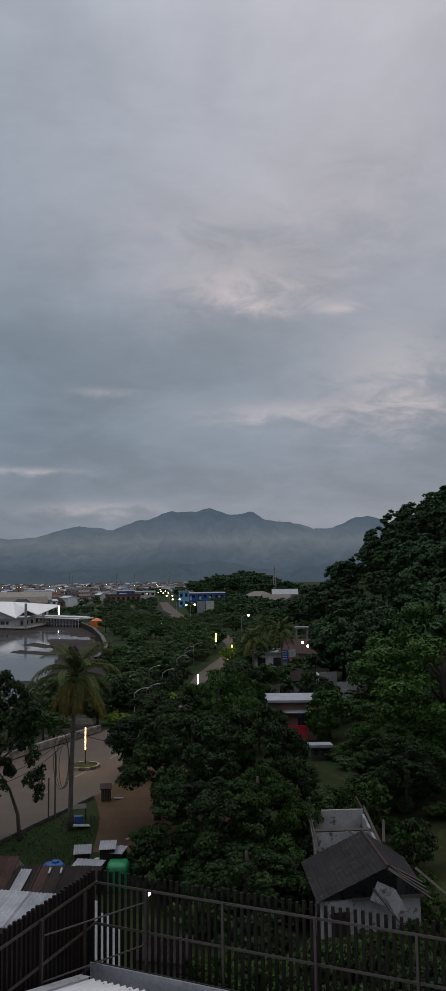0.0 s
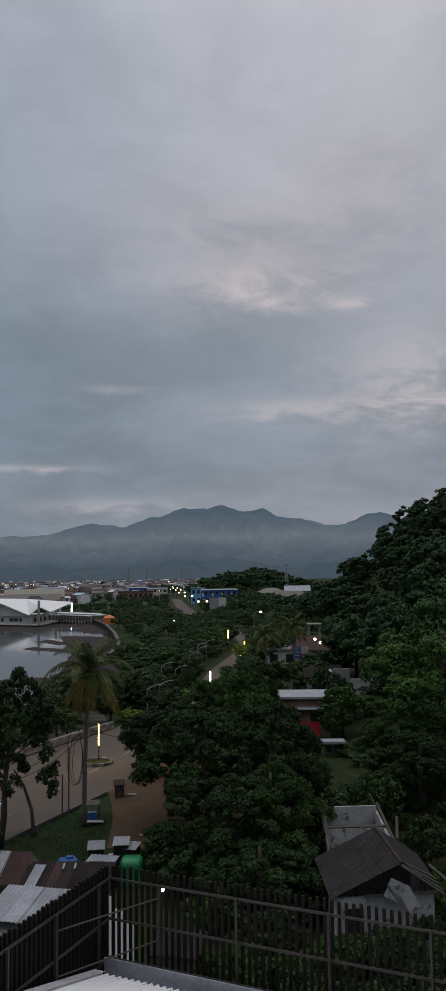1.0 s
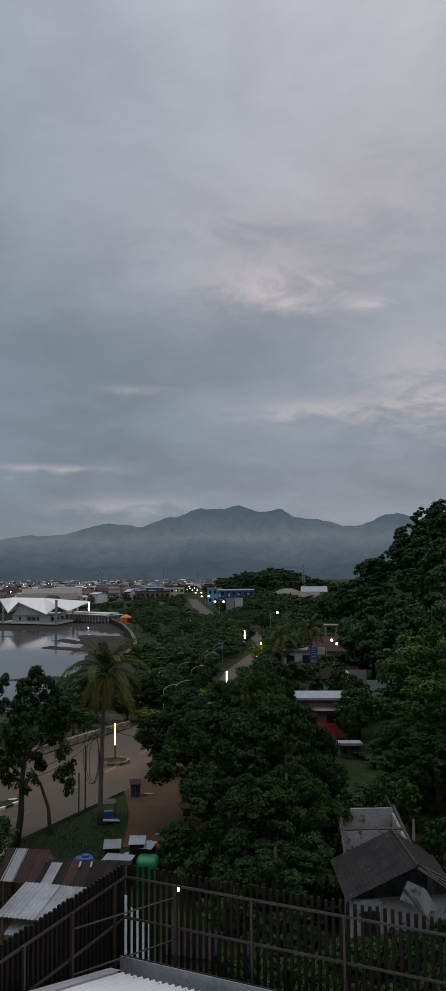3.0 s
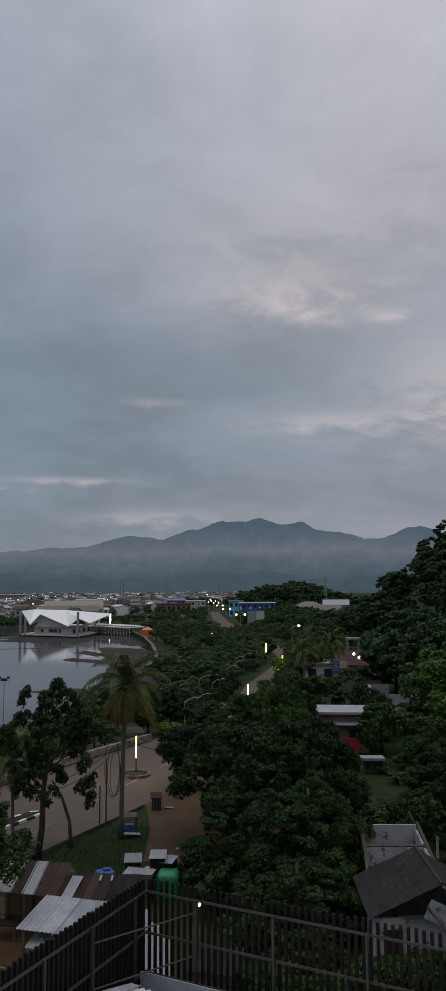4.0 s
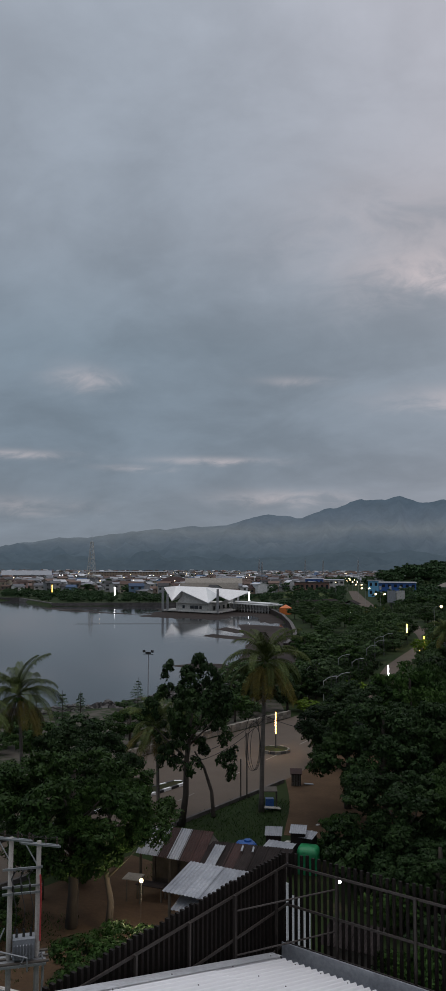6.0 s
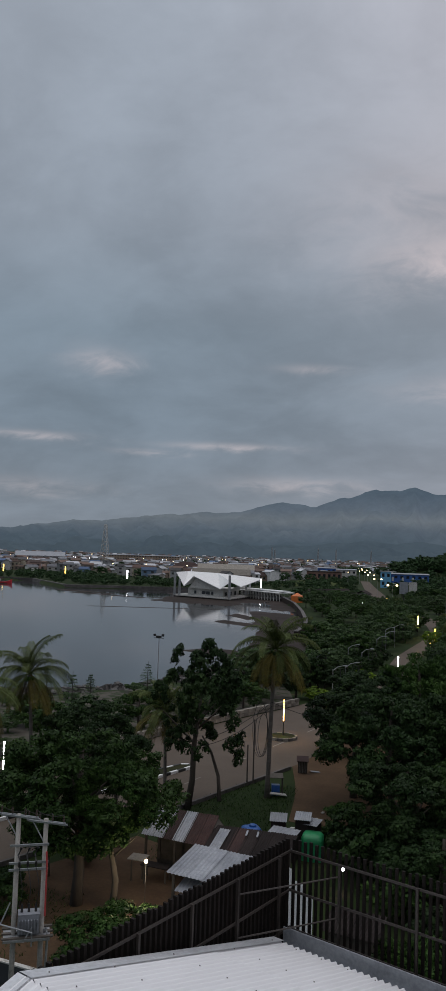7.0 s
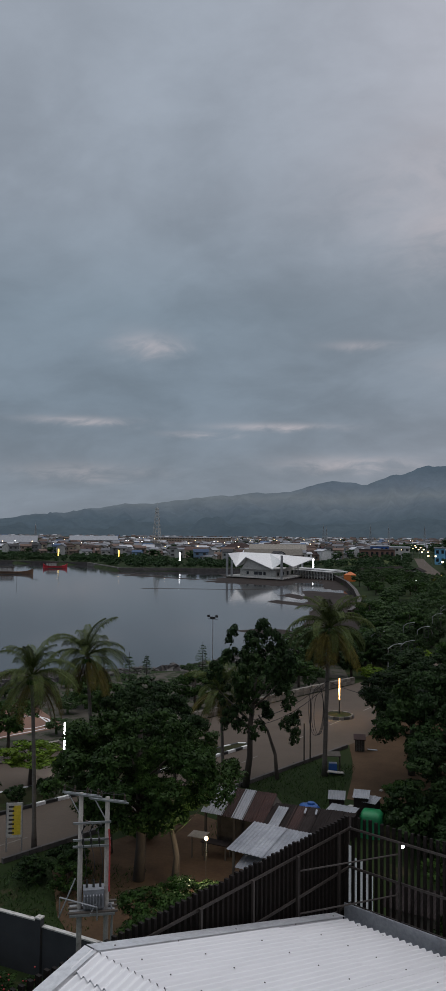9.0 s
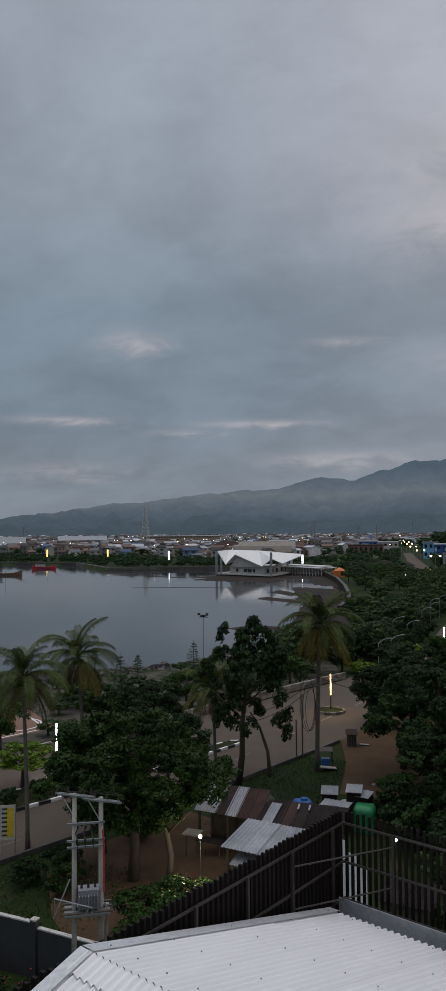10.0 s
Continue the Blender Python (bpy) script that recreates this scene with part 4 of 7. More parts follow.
woods("hill_woods", [(x, y, float(rise(x, y)), r, r * 1.7) for x, y, r in spots[70:]], "hill_far", "dense dark green forest on the hillside", M["leaf_hill"])
spots = [(x, y, float(rise(x, y)), r, r * 1.5) for x, y, r in zip(rng.normal(22, 36, 150), rng.normal(676, 24, 150), rng.uniform(4.5, 7.5, 150))]
woods("far_woods", spots, "far", "dark woods on a low far hill", M["leaf_hill"])
spots = []
for i in range(900):
    p = along([(-66, 379), (-118, 370), (-143, 364), (-166, 356), (-210, 405), (-275, 405), (-500, 464)], rng.random())
    r = rng.uniform(1.2, 3.2)
    spots.append((p[0] + rng.normal(0, 3), p[1] + rng.uniform(2, 85), 0, r, r * 1.15))
for i in range(420):
    az, d = rng.uniform(1, 40), rng.uniform(500, 1500)
    x, y = -d * math.sin(radians(az)), d * math.cos(radians(az))
    if x > -60 or y > np.interp(x, [-700, -520, -310, -232, -150, -70], [575, 520, 480, 475, 412, 405]) + 30:
        if abs(x - np.interp(y, lr[:, 1], lr[:, 0])) > 16:
            r = rng.uniform(3, 6)
            spots.append((x, y, 0, r, r * 1.3))
thicket = [(x, y, 0, r, h) for x, y, r, h in zip(rng.uniform(-13, -8, 16), rng.uniform(182, 262, 16), rng.uniform(2.4, 3.6, 16), rng.uniform(5.0, 8.0, 16))]
for i in range(150):
    x, y = rng.uniform(-56, -18), rng.uniform(40, 106)
    if in_ring(x, y, [(-52, 24), (-41, 45.5), (-27.4, 72.4), (-20, 88), (-16, 97), (-19, 106), (-25, 110), (-35, 98), (-42, 90), (-58, 69), (-78, 45)]) and not in_ring(x, y, [(-44, 51), (-35.5, 66), (-45, 75), (-54, 61)]):
        r = rng.uniform(0.6, 1.7)
        thicket.append((x, y, 0.06, r, r * rng.uniform(0.9, 1.5)))
for i in range(44):
    y = rng.uniform(104, 176)
    s = 1 if i % 2 else -1
    e = np.interp(y, lr[:, 1], lr[:, 0]) + 3.0 if s > 0 else np.interp(y, ll[:, 1], ll[:, 0]) - 3.0
    r = rng.uniform(1.4, 2.4)
    thicket.append((e + s * rng.uniform(0, 2.5), y, 0, r, r * rng.uniform(1.4, 2.2)))
for i in range(60):
    x, y = rng.uniform(6.5, 16), rng.uniform(58, 89)
    r = rng.uniform(0.7, 1.3)
    thicket.append((x, y, float(rise(x, y)), r, r * rng.uniform(0.8, 1.1)))
for i in range(40):
    x, y = rng.uniform(2.5, 13.5), rng.uniform(118, 210)
    r = rng.uniform(1.4, 2.8)
    if not 134 < y < 152:
        thicket.append((x, y, 0, r, r * rng.uniform(1.2, 2.0)))
for i in range(150):
    y = rng.uniform(330, 640)
    x = np.interp(y, lr[:, 1], lr[:, 0]) + rng.uniform(6, 70)
    if not (-32 < x < 4 and 470 < y < 530):
        r = rng.uniform(2.5, 5)
        spots.append((x, y, float(rise(x, y)), r, r * 1.4))
for i in range(130):
    y = rng.uniform(90, 330)
    if rng.random() < 0.55:
        x = np.interp(y, lr[:, 1], lr[:, 0]) + rng.uniform(3.5, 16)
        if 3 < x < 13 and 76 < y < 122:
            continue
    else:
        x = np.interp(y, ll[:, 1], ll[:, 0]) - rng.uniform(2.5, 14)
        if y < 112:
            continue
    r = rng.uniform(1.2, 2.6)
    thicket.append((x, y, float(rise(x, y)), r, r * rng.uniform(1.0, 1.6)))
for i in range(130):
    y = rng.uniform(330, 640)
    x = np.interp(y, ll[:, 1], ll[:, 0]) - rng.uniform(4, 34)
    r = rng.uniform(1.6, 3.4)
    spots.append((x, y, 0, r, r * 1.3))
woods("road_thicket", thicket, "park", "low green bushes along the boulevard and park", M["leaf_park_hazed"])
woods("shore_woods", spots, "far", "low green trees along the far shore and through the town", M["leaf_hill"])


def frond_mesh(name, seed, mat, length, rise0, bend, full=1.0):
    """A pinnate frond leaving at the angle rise0 and bending over by bend degrees, with two ranks of hanging leaflets."""
    g = np.random.default_rng(seed)
    n = 34
    t = np.linspace(0.0, 1.0, n)
    ang = np.radians(rise0 - bend * t**1.25)
    step = length / (n - 1)
    pts = np.concatenate([[(0, 0, 0)], np.cumsum(np.stack([np.cos(ang[:-1]), 0 * ang[:-1], np.sin(ang[:-1])], 1) * step, axis=0)])
    pts[:, 1] += 0.10 * length * g.normal() * t**2
    quads = []
    for i in range(n - 1):
        a, b = pts[i], pts[i + 1]
        w = 0.034 * (1 - t[i]) + 0.006
        ahead = (b - a) / step
        up = np.array([-ahead[2], 0, ahead[0]])
        quads.append([a + (0, -w, 0), b + (0, -w, 0), b + (0, w, 0), a + (0, w, 0)])
        quads.append([a - up * w, b - up * w, b + up * w, a + up * w])
        if t[i] < 0.16:
            continue
        for side in (-1, 1):
            for sub in (0.0, 0.5):
                if g.random() > full:
                    continue
                root = a + (b - a) * sub
                L = length * 0.25 * math.sin(math.pi * (0.10 + 0.84 * t[i])) ** 0.55 * g.uniform(0.8, 1.12)
                out = ahead * 0.62 + np.array([0, side * 0.72, 0]) + up * 0.16
                mid = root + out * L * 0.5
                tip = mid + (out * 0.6 + np.array([0, 0, -g.uniform(0.6, 1.15)])) * L * 0.5
                wd = ahead * 0.018 * length / 3
                quads.append([root - wd * 0.6, mid - wd, mid + wd, root + wd * 0.6])
                quads.append([mid - wd, tip - wd * 0.25, tip + wd * 0.25, mid + wd])
    return quads_mesh(name, np.array(quads), mat)


# upright young fronds first, hanging old ones last
FROND_KINDS = [(78, 70), (70, 90), (58, 100), (42, 106), (24, 102), (4, 88), (-22, 64)]
FRONDS = [frond_mesh("frond", i, M["frond_yellow" if i == 6 else "frond"], 3.1, a, b) for i, (a, b) in enumerate(FROND_KINDS)]
YELLOW = [frond_mesh("frond", 20 + i, M["frond_yellow"], 2.9, a, b, 0.9) for i, (a, b) in enumerate(((-15, 60), (-35, 45)))]
DRY = frond_mesh("dry_frond", 9, M["frond_dry"], 2.6, -52, 32, 0.7)


def palm(x, y, h, top, label, size=1.0, fronds=24, dry=5, seed=0, r=0.17):
    g = np.random.default_rng(seed)
    ob = thing("coconut_palm", (x, y, 0), label, "palm tree", "coconut palms")
    tx, ty = top[0] - x, top[1] - y
    pts = [(tx * t**1.5, ty * t**1.5, h * t) for t in np.linspace(0, 1, 9)]
    part("trunk", Shape().tube(pts, [r * (1.45 if i == 0 else 1.05 - 0.035 * i) for i in range(9)], 10), M["palmbark"], ob, smooth=True)
    crown = Shape()
    for k in range(6):
        a = 2 * math.pi * k / 6
        crown.ball((tx + 0.24 * math.cos(a), ty + 0.24 * math.sin(a), h - 0.3), 0.15, 8, 1.2)
    part("coconuts", crown, M["leaf_vine"], ob, "green coconuts under the fronds", smooth=True)
    for k in range(fronds):
        f = part("frond", FRONDS[int(7 * k / fronds)], None, ob)
        f.matrix_basis = pose(tx, ty, h, g.normal(0, 5), g.normal(0, 6), k * 137.5 + g.normal(0, 12)) @ Matrix.Scale(size * g.uniform(0.82, 1.1), 4)
    for k in range(dry):
        f = part("frond", YELLOW[k % 2], None, ob, "yellowing drooping frond") if k % 3 else part("dry_frond", DRY, None, ob, "dry brown hanging frond")
        f.matrix_basis = pose(tx, ty, h - 0.15, 0, g.normal(0, 8), k * 360 / max(dry, 1) + g.normal(0, 20)) @ Matrix.Scale(size * g.uniform(0.8, 1.0), 4)
    return ob


palm(-11.3, 59.7, 10.9, (-10.95, 59.6), "tall coconut palm with drooping fronds beside the road", 1.14, 30, 12, 1)
palm(-24.3, 40.7, 9.6, (-24.7, 40.8), "leaning coconut palm at the road edge", 0.98, 28, 9, 2, 0.12)
palm(-24.5, 48.2, 9.7, (-24.9, 47.9), "coconut palm behind the mango tree", 1.0, 28, 9, 3, 0.13)
palm(-18.4, 57.1, 6.2, (-18.6, 57.0), "young coconut palm with a dark drooping crown", 1.05, 22, 10, 4, 0.13)
palm(4.5, 128, 8.0, (4.4, 128), "coconut palm beside the shops", 1.1, 22, 5, 5, 0.15)
palm(9.5, 136, 8.5, (9.4, 136), "coconut palm behind the shops", 1.1, 22, 5, 6, 0.15)

# ------------------------------------------------------------------ the white roof and the picket fence on the building below
CORNER = Vector((-1.66, 10.40, 0))
E1 = Vector((0.917, -0.399, 0)).normalized()
D1 = Vector((-0.366, -0.9306, 0)).normalized()
IN = Vector((0.931, -0.364, 0))
FENCE_TOP, FENCE_LOW = 14.40, 12.30


def fence_run(start, along_dir, length, label, posts, inside, deep):
    ob = thing("picket_fence", (0, 0, 0), label, "fence", "roof fence")
    ang = math.degrees(math.atan2(along_dir.y, along_dir.x))
    picket = Shape().box((0, 0, (FENCE_TOP + FENCE_LOW) / 2), (0.033, deep, FENCE_TOP - FENCE_LOW)).mesh("picket", M["fence"])
    n = int(length / 0.083)
    for i in range(n):
        p = start + along_dir * (0.05 + i * 0.083)
        q = part("picket", picket, None, ob)
        q.matrix_basis = pose(p.x, p.y, rng.normal(0, 0.006), 0, 0, ang + rng.normal(0, 1.2))
    for z in (FENCE_TOP - 0.14, FENCE_TOP - 0.62, FENCE_TOP - 1.08, FENCE_TOP - 1.6):
        a, b = start + inside * 0.042, start + along_dir * length + inside * 0.042
        part("rail", Shape().box(((a.x + b.x) / 2, (a.y + b.y) / 2, z), (length, 0.020, 0.026), ang), M["rail"], ob)
    for s in posts:
        p = start + along_dir * s + inside * 0.075
        part("post", Shape().box((p.x, p.y, (FENCE_TOP - 0.12 + FENCE_LOW) / 2), (0.028, 0.028, FENCE_TOP - FENCE_LOW - 0.12), ang), M["rail"], ob)
    return ob


fence_run(CORNER, D1, 9.5, "dark brown steel picket fence on the roof edge", (0.35, 1.25, 2.1, 2.95, 3.9, 4.9, 5.9, 7.0, 8.2), IN, 0.05)
fence_run(CORNER + E1 * 0.02, E1, 9.0, "dark brown steel picket fence with open gaps", (0.75, 1.75, 2.85, 3.95, 5.05, 6.15, 7.25, 8.4), -Vector((E1.y, -E1.x, 0)) * -1, 0.030)
for z in (FENCE_TOP - 0.30, FENCE_TOP - 0.78):
    a, b = CORNER + D1 * 1.25 + IN * 0.1, CORNER + E1 * 0.75 + Vector((-0.03, -0.09, 0))
    tagged(new("brace_rod", Shape().tube([(a.x, a.y, z + 0.02), (b.x, b.y, z + 0.04)], [0.010, 0.010], 8).mesh("brace_rod", M["rail"])), "thin steel rod bracing the fence corner", "rod", "brace rods")

# building under the roof
V2 = lambda v, z: (v.x, v.y, z)
foot = [CORNER + E1 * -0.1 - D1 * 0.1, CORNER - D1 * 0.1 + E1 * 9.5, CORNER + D1 * 16 + E1 * 9.5, CORNER + D1 * 16 - E1 * 0.1]
structure("building_block", Shape().slab([V2(p, 12.28) for p in foot], 12.3), M["concrete"], "grey concrete building below the roof", "building")

ROOF_C, ROOF_F = Vector((-1.655, 9.86, 13.36)), Vector((-3.10, 6.16, 14.50))
SLOPE = ROOF_F - ROOF_C
PITCH, WAVE = 0.084, 0.019


def sheet_mesh(width, a, b, up):
    """One corrugated sheet: waves across E1, running from a to b, both measured from the sheet's own origin."""
    s = Shape()
    n = int(round(width / PITCH)) * 8
    pts = []
    for i in range(n + 1):
        u = width * i / n
        w = WAVE * math.cos(2 * math.pi * u / PITCH)
        pts += [a + E1 * u + up * w, b + E1 * u + up * w]
    s.add(pts, [(2 * i, 2 * i + 2, 2 * i + 3, 2 * i + 1) for i in range(n)])
    s.add([p - up * 0.004 for p in pts], [(2 * i + 1, 2 * i + 3, 2 * i + 2, 2 * i) for i in range(n)])
    return s


roof = thing("metal_roof", (0, 0, 0), "white corrugated sheet-metal gable roof with rows of screws", "roof")
up1 = E1.cross(SLOPE).normalized()
up1 = up1 if up1.z > 0 else -up1
down2 = Vector((D1.x * 4.2, D1.y * 4.2, -1.15))
up2 = E1.cross(down2).normalized()
up2 = up2 if up2.z > 0 else -up2
SHEET = PITCH * 9
zero = Vector((0, 0, 0))
lap = 0.36
m_low = sheet_mesh(SHEET, zero, SLOPE * (lap + 0.03), up1).mesh("roof_sheet", M["roofwhite"], True)
m_high = sheet_mesh(SHEET, zero, SLOPE * (1 - lap), up1).mesh("roof_sheet", M["roofwhite"], True)
m_back = sheet_mesh(SHEET, zero, down2, up2).mesh("roof_sheet", M["roofwhite"], True)
for i in range(11):
    o = ROOF_C + E1 * (SHEET * i) + up1 * (0.0012 * (i % 2))
    for me, at in ((m_low, o), (m_high, o + SLOPE * lap + up1 * 0.010), (m_back, ROOF_F + E1 * (SHEET * i) + up2 * (0.0012 * (i % 2)))):
        q = part("roof_sheet", me, None, roof)
        q.location = at
screws = Shape()
for i in range(0, 98, 4):
    for k, s in enumerate((0.05, 0.28, 0.52, 0.76, 0.94)):
        p = ROOF_C + E1 * (PITCH * i + (PITCH if k % 2 else 0)) + SLOPE * s + up1 * (WAVE + 0.012)
        screws.tube([p, p + up1 * 0.008], [0.008, 0.006], 6)
    for s in (0.1, 0.35, 0.6, 0.85):
        p = ROOF_F + E1 * (PITCH * i) + down2 * s + up2 * (WAVE + 0.002)
        screws.tube([p, p + up2 * 0.008], [0.011, 0.008], 6)
tagged(part("screws", screws, M["screw"], roof, "rows of weathered roofing screws"), kind="stuff")
L_ROOF = SHEET * 11
# ridge cap, verge flashing, gutter
m_lap = sheet_mesh(SHEET, zero, down2.normalized() * 0.24, up2).mesh("ridge_lap", M["roofwhite"], True)
for i in range(11):
    q = part("ridge_lap", m_lap, None, roof)
    q.location = ROOF_F + E1 * (SHEET * i) + up2 * 0.016
verge = Shape()
for a, b, upv in ((ROOF_C, ROOF_F, up1), (ROOF_F, ROOF_F + down2, up2)):
    verge.add([a - E1 * 0.10 + upv * 0.030, b - E1 * 0.10 + upv * 0.030, b + E1 * 0.05 + upv * 0.030, a + E1 * 0.05 + upv * 0.030], [(0, 1, 2, 3)])
    verge.add([a - E1 * 0.10 + upv * 0.030, b - E1 * 0.10 + upv * 0.030, b - E1 * 0.10 - upv * 0.16, a - E1 * 0.10 - upv * 0.16], [(0, 3, 2, 1)])
part("verge_flashing", verge, M["flashing"], roof, "grey-white verge flashing")
gut = Shape()
base = ROOF_C - SLOPE.normalized() * 0.05 - E1 * 0.08
out = -D1
prof = [(0.0, -0.10), (0.0, -0.12), (0.16, -0.12), (0.16, 0.10), (0.145, 0.10), (0.145, -0.10)]
ring0 = [base + out * u + Vector((0, 0, w)) for u, w in prof]
ring1 = [p + E1 * (L_ROOF + 0.1) for p in ring0]
k = len(prof)
gut.add(ring0 + ring1, [(i, (i + 1) % k, k + (i + 1) % k, k + i) for i in range(k)] + [tuple(range(k)), tuple(range(2 * k - 1, k - 1, -1))])
part("gutter", gut, M["gutter"], roof, "grey steel box gutter along the eave")
gable = Shape()
for a, b in ((ROOF_C, ROOF_F), (ROOF_F + down2, ROOF_F)):
    ring = [a + E1 * 0.1, b + E1 * 0.1, b + E1 * (L_ROOF - 0.05), a + E1 * (L_ROOF - 0.05)]
    gable.slab([V2(p, p.z - 0.06) for p in ring], 1.0)
part("gable_wall", gable, M["concrete"], roof, "plain grey wall under the roof")

# ------------------------------------------------------------------ the lot behind the fence
def corrugated(a, b, c, d, waves, amp=0.02, thick=0.01):
    """A corrugated sheet with corners a-b (upper edge) and d-c (lower edge); the waves run from edge to edge."""
    a, b, c, d = (Vector(p) for p in (a, b, c, d))
    up = (b - a).cross(d - a).normalized()
    up = up if up.z > 0 else -up
    s, pts = Shape(), []
    n = waves * 4
    for i in range(n + 1):
        u = i / n
        w = up * (amp * math.cos(2 * math.pi * u * waves))
        pts += [a.lerp(b, u) + w, d.lerp(c, u) + w]
    s.add(pts, [(2 * i, 2 * i + 1, 2 * i + 3, 2 * i + 2) for i in range(n)])
    s.add([p - up * thick for p in pts], [(2 * i + 2, 2 * i + 3, 2 * i + 1, 2 * i) for i in range(n)])
    return s


def sheet_roof(parent, corners, mats, name="roof_sheet"):
    """A roof laid of sheets side by side, each its own piece."""
    a, b, c, d = (Vector(p) for p in corners)
    n = len(mats)
    for i, m in enumerate(mats):
        u0, u1 = i / n - 0.01, (i + 1) / n + 0.01
        lift = Vector((0, 0, 0.012 * (i % 2)))
        part(name, corrugated(a.lerp(b, u0) + lift, a.lerp(b, u1) + lift, d.lerp(c, u1) + lift, d.lerp(c, u0) + lift, 5), M[m], parent)


def posts_under(parent, points, mat="timber", w=0.12):
    for x, y, z in points:
        part("post", Shape().box((x, y, z / 2), (w, w, z)), M[mat], parent)


shed = thing("tin_shed", (0, 0, 0), "open shed under a patchwork of rusty and grey tin sheets", "shed")
sheet_roof(shed, [(-14.9, 45.2, 3.2), (-11.2, 44.8, 3.2), (-11.35, 42.5, 2.25), (-15.2, 43.3, 2.25)], ["zinc", "zinc", "rust", "zinc", "rust", "rust"])
posts_under(shed, [(-15.0, 43.5, 2.25), (-13.2, 43.1, 2.25), (-11.5, 42.8, 2.25), (-14.7, 45.0, 3.1), (-11.5, 44.6, 3.1)])
part("back_wall", Shape().box((-13.1, 45.1, 1.5), (3.6, 0.1, 3.0), -6), M["timber"], shed, "dark board back wall")
part("gable_board", Shape().slab([(-11.2, 44.7, 3.1), (-11.28, 43.6, 2.6), (-10.6, 43.8, 2.0), (-10.5, 44.9, 2.2)], 0.06), M["timber"], shed, "loose dark gable board")
table = thing("plank_table", (-14.2, 43.0, 0), "rough plank table beside the shed", "table", turn=-8)
part("tabletop", Shape().box((0, 0, 0.78), (1.6, 0.7, 0.05)), M["darkroof"], table)
for dx in (-0.7, 0.7):
    for dy in (-0.28, 0.28):
        part("leg", Shape().box((dx, dy, 0.38), (0.07, 0.07, 0.76)), M["timber"], table)
board = thing("pale_panel", (-15.0, 42.3, 0), "pale flat panel propped on short posts", "panel", turn=-10)
part("sheet", Shape().slab([(-0.5, -0.35, 1.3), (0.5, -0.35, 1.35), (0.5, 0.35, 1.45), (-0.5, 0.35, 1.4)], 0.04), M["stone"], board)
for dx in (-0.4, 0.4):
    part("leg", Shape().box((dx, 0, 0.65), (0.06, 0.06, 1.3)), M["timber"], board)

hut = thing("old_house", (0, 0, 0), "low house with a dark rusted tin roof and pale patch", "house")
sheet_roof(hut, [(-11.2, 44.4, 2.85), (-6.6, 43.9, 2.95), (-6.9, 40.6, 2.3), (-11.3, 41.4, 2.2)], ["darkroof", "darkroof", "rust", "darkroof", "darkroof", "darkroof", "darkroof"])
part("patch_sheet", corrugated((-10.85, 43.9, 2.86), (-10.25, 43.8, 2.87), (-10.4, 42.0, 2.46), (-11.0, 42.1, 2.43), 4), M["zinc"], hut, "pale grey patch sheet")
for k, x in enumerate((-9.3, -8.7)):
    part("strip", Shape().box((x, 43.6, 2.87), (0.10, 0.8, 0.03), 6, 0.0), M["zinc"], hut, "narrow pale strip")
part("wall", Shape().box((-9.0, 42.5, 1.05), (4.0, 2.6, 2.1), -6), M["timber"], hut, "dark board walls")

lean = thing("lean_to", (0, 0, 0), "lean-to under bright grey corrugated zinc sheets", "shed")
sheet_roof(lean, [(-11.15, 40.1, 3.25), (-7.6, 39.3, 3.25), (-8.1, 36.3, 2.85), (-11.65, 36.95, 2.95)], ["zinc", "zinc", "zinc", "zinc"])
part("lower_sheet", corrugated((-10.95, 37.9, 2.6), (-8.4, 37.4, 2.6), (-8.6, 35.9, 2.4), (-11.1, 36.4, 2.4), 14), M["zinc"], lean, "second zinc sheet hung lower")
posts_under(lean, [(-11.4, 37.2, 2.9), (-11.0, 39.8, 3.1), (-8.4, 36.7, 2.8), (-7.9, 39.0, 3.1), (-9.8, 36.8, 2.35)])

for (x, y, z, w, d, turn, lab) in ((-8.65, 49.7, 1.9, 1.05, 1.35, 8, "small crate hut with a pale tin lid"), (-7.2, 50.1, 2.0, 1.0, 1.3, 4, "small stall box with a pale tin lid"),
                                   (-6.6, 50.0, 1.75, 0.95, 1.1, -12, "small box with a tilted tin lid"), (-8.05, 48.35, 1.55, 1.75, 1.0, -12, "low box under a ribbed grey sheet")):
    ob = thing("stall_box", (x, y, 0), lab, "stall", "stall boxes", turn)
    part("box", Shape().box((0, 0, z / 2 - 0.04), (w * 0.86, d * 0.84, z - 0.1)), M["darkroof"], ob)
    part("lid", corrugated((-w / 2, d / 2, z + 0.1), (w / 2, d / 2, z + 0.1), (w / 2, -d / 2, z - 0.02), (-w / 2, -d / 2, z - 0.02), 7, 0.018), M["zinc"], ob, "pale corrugated tin lid")


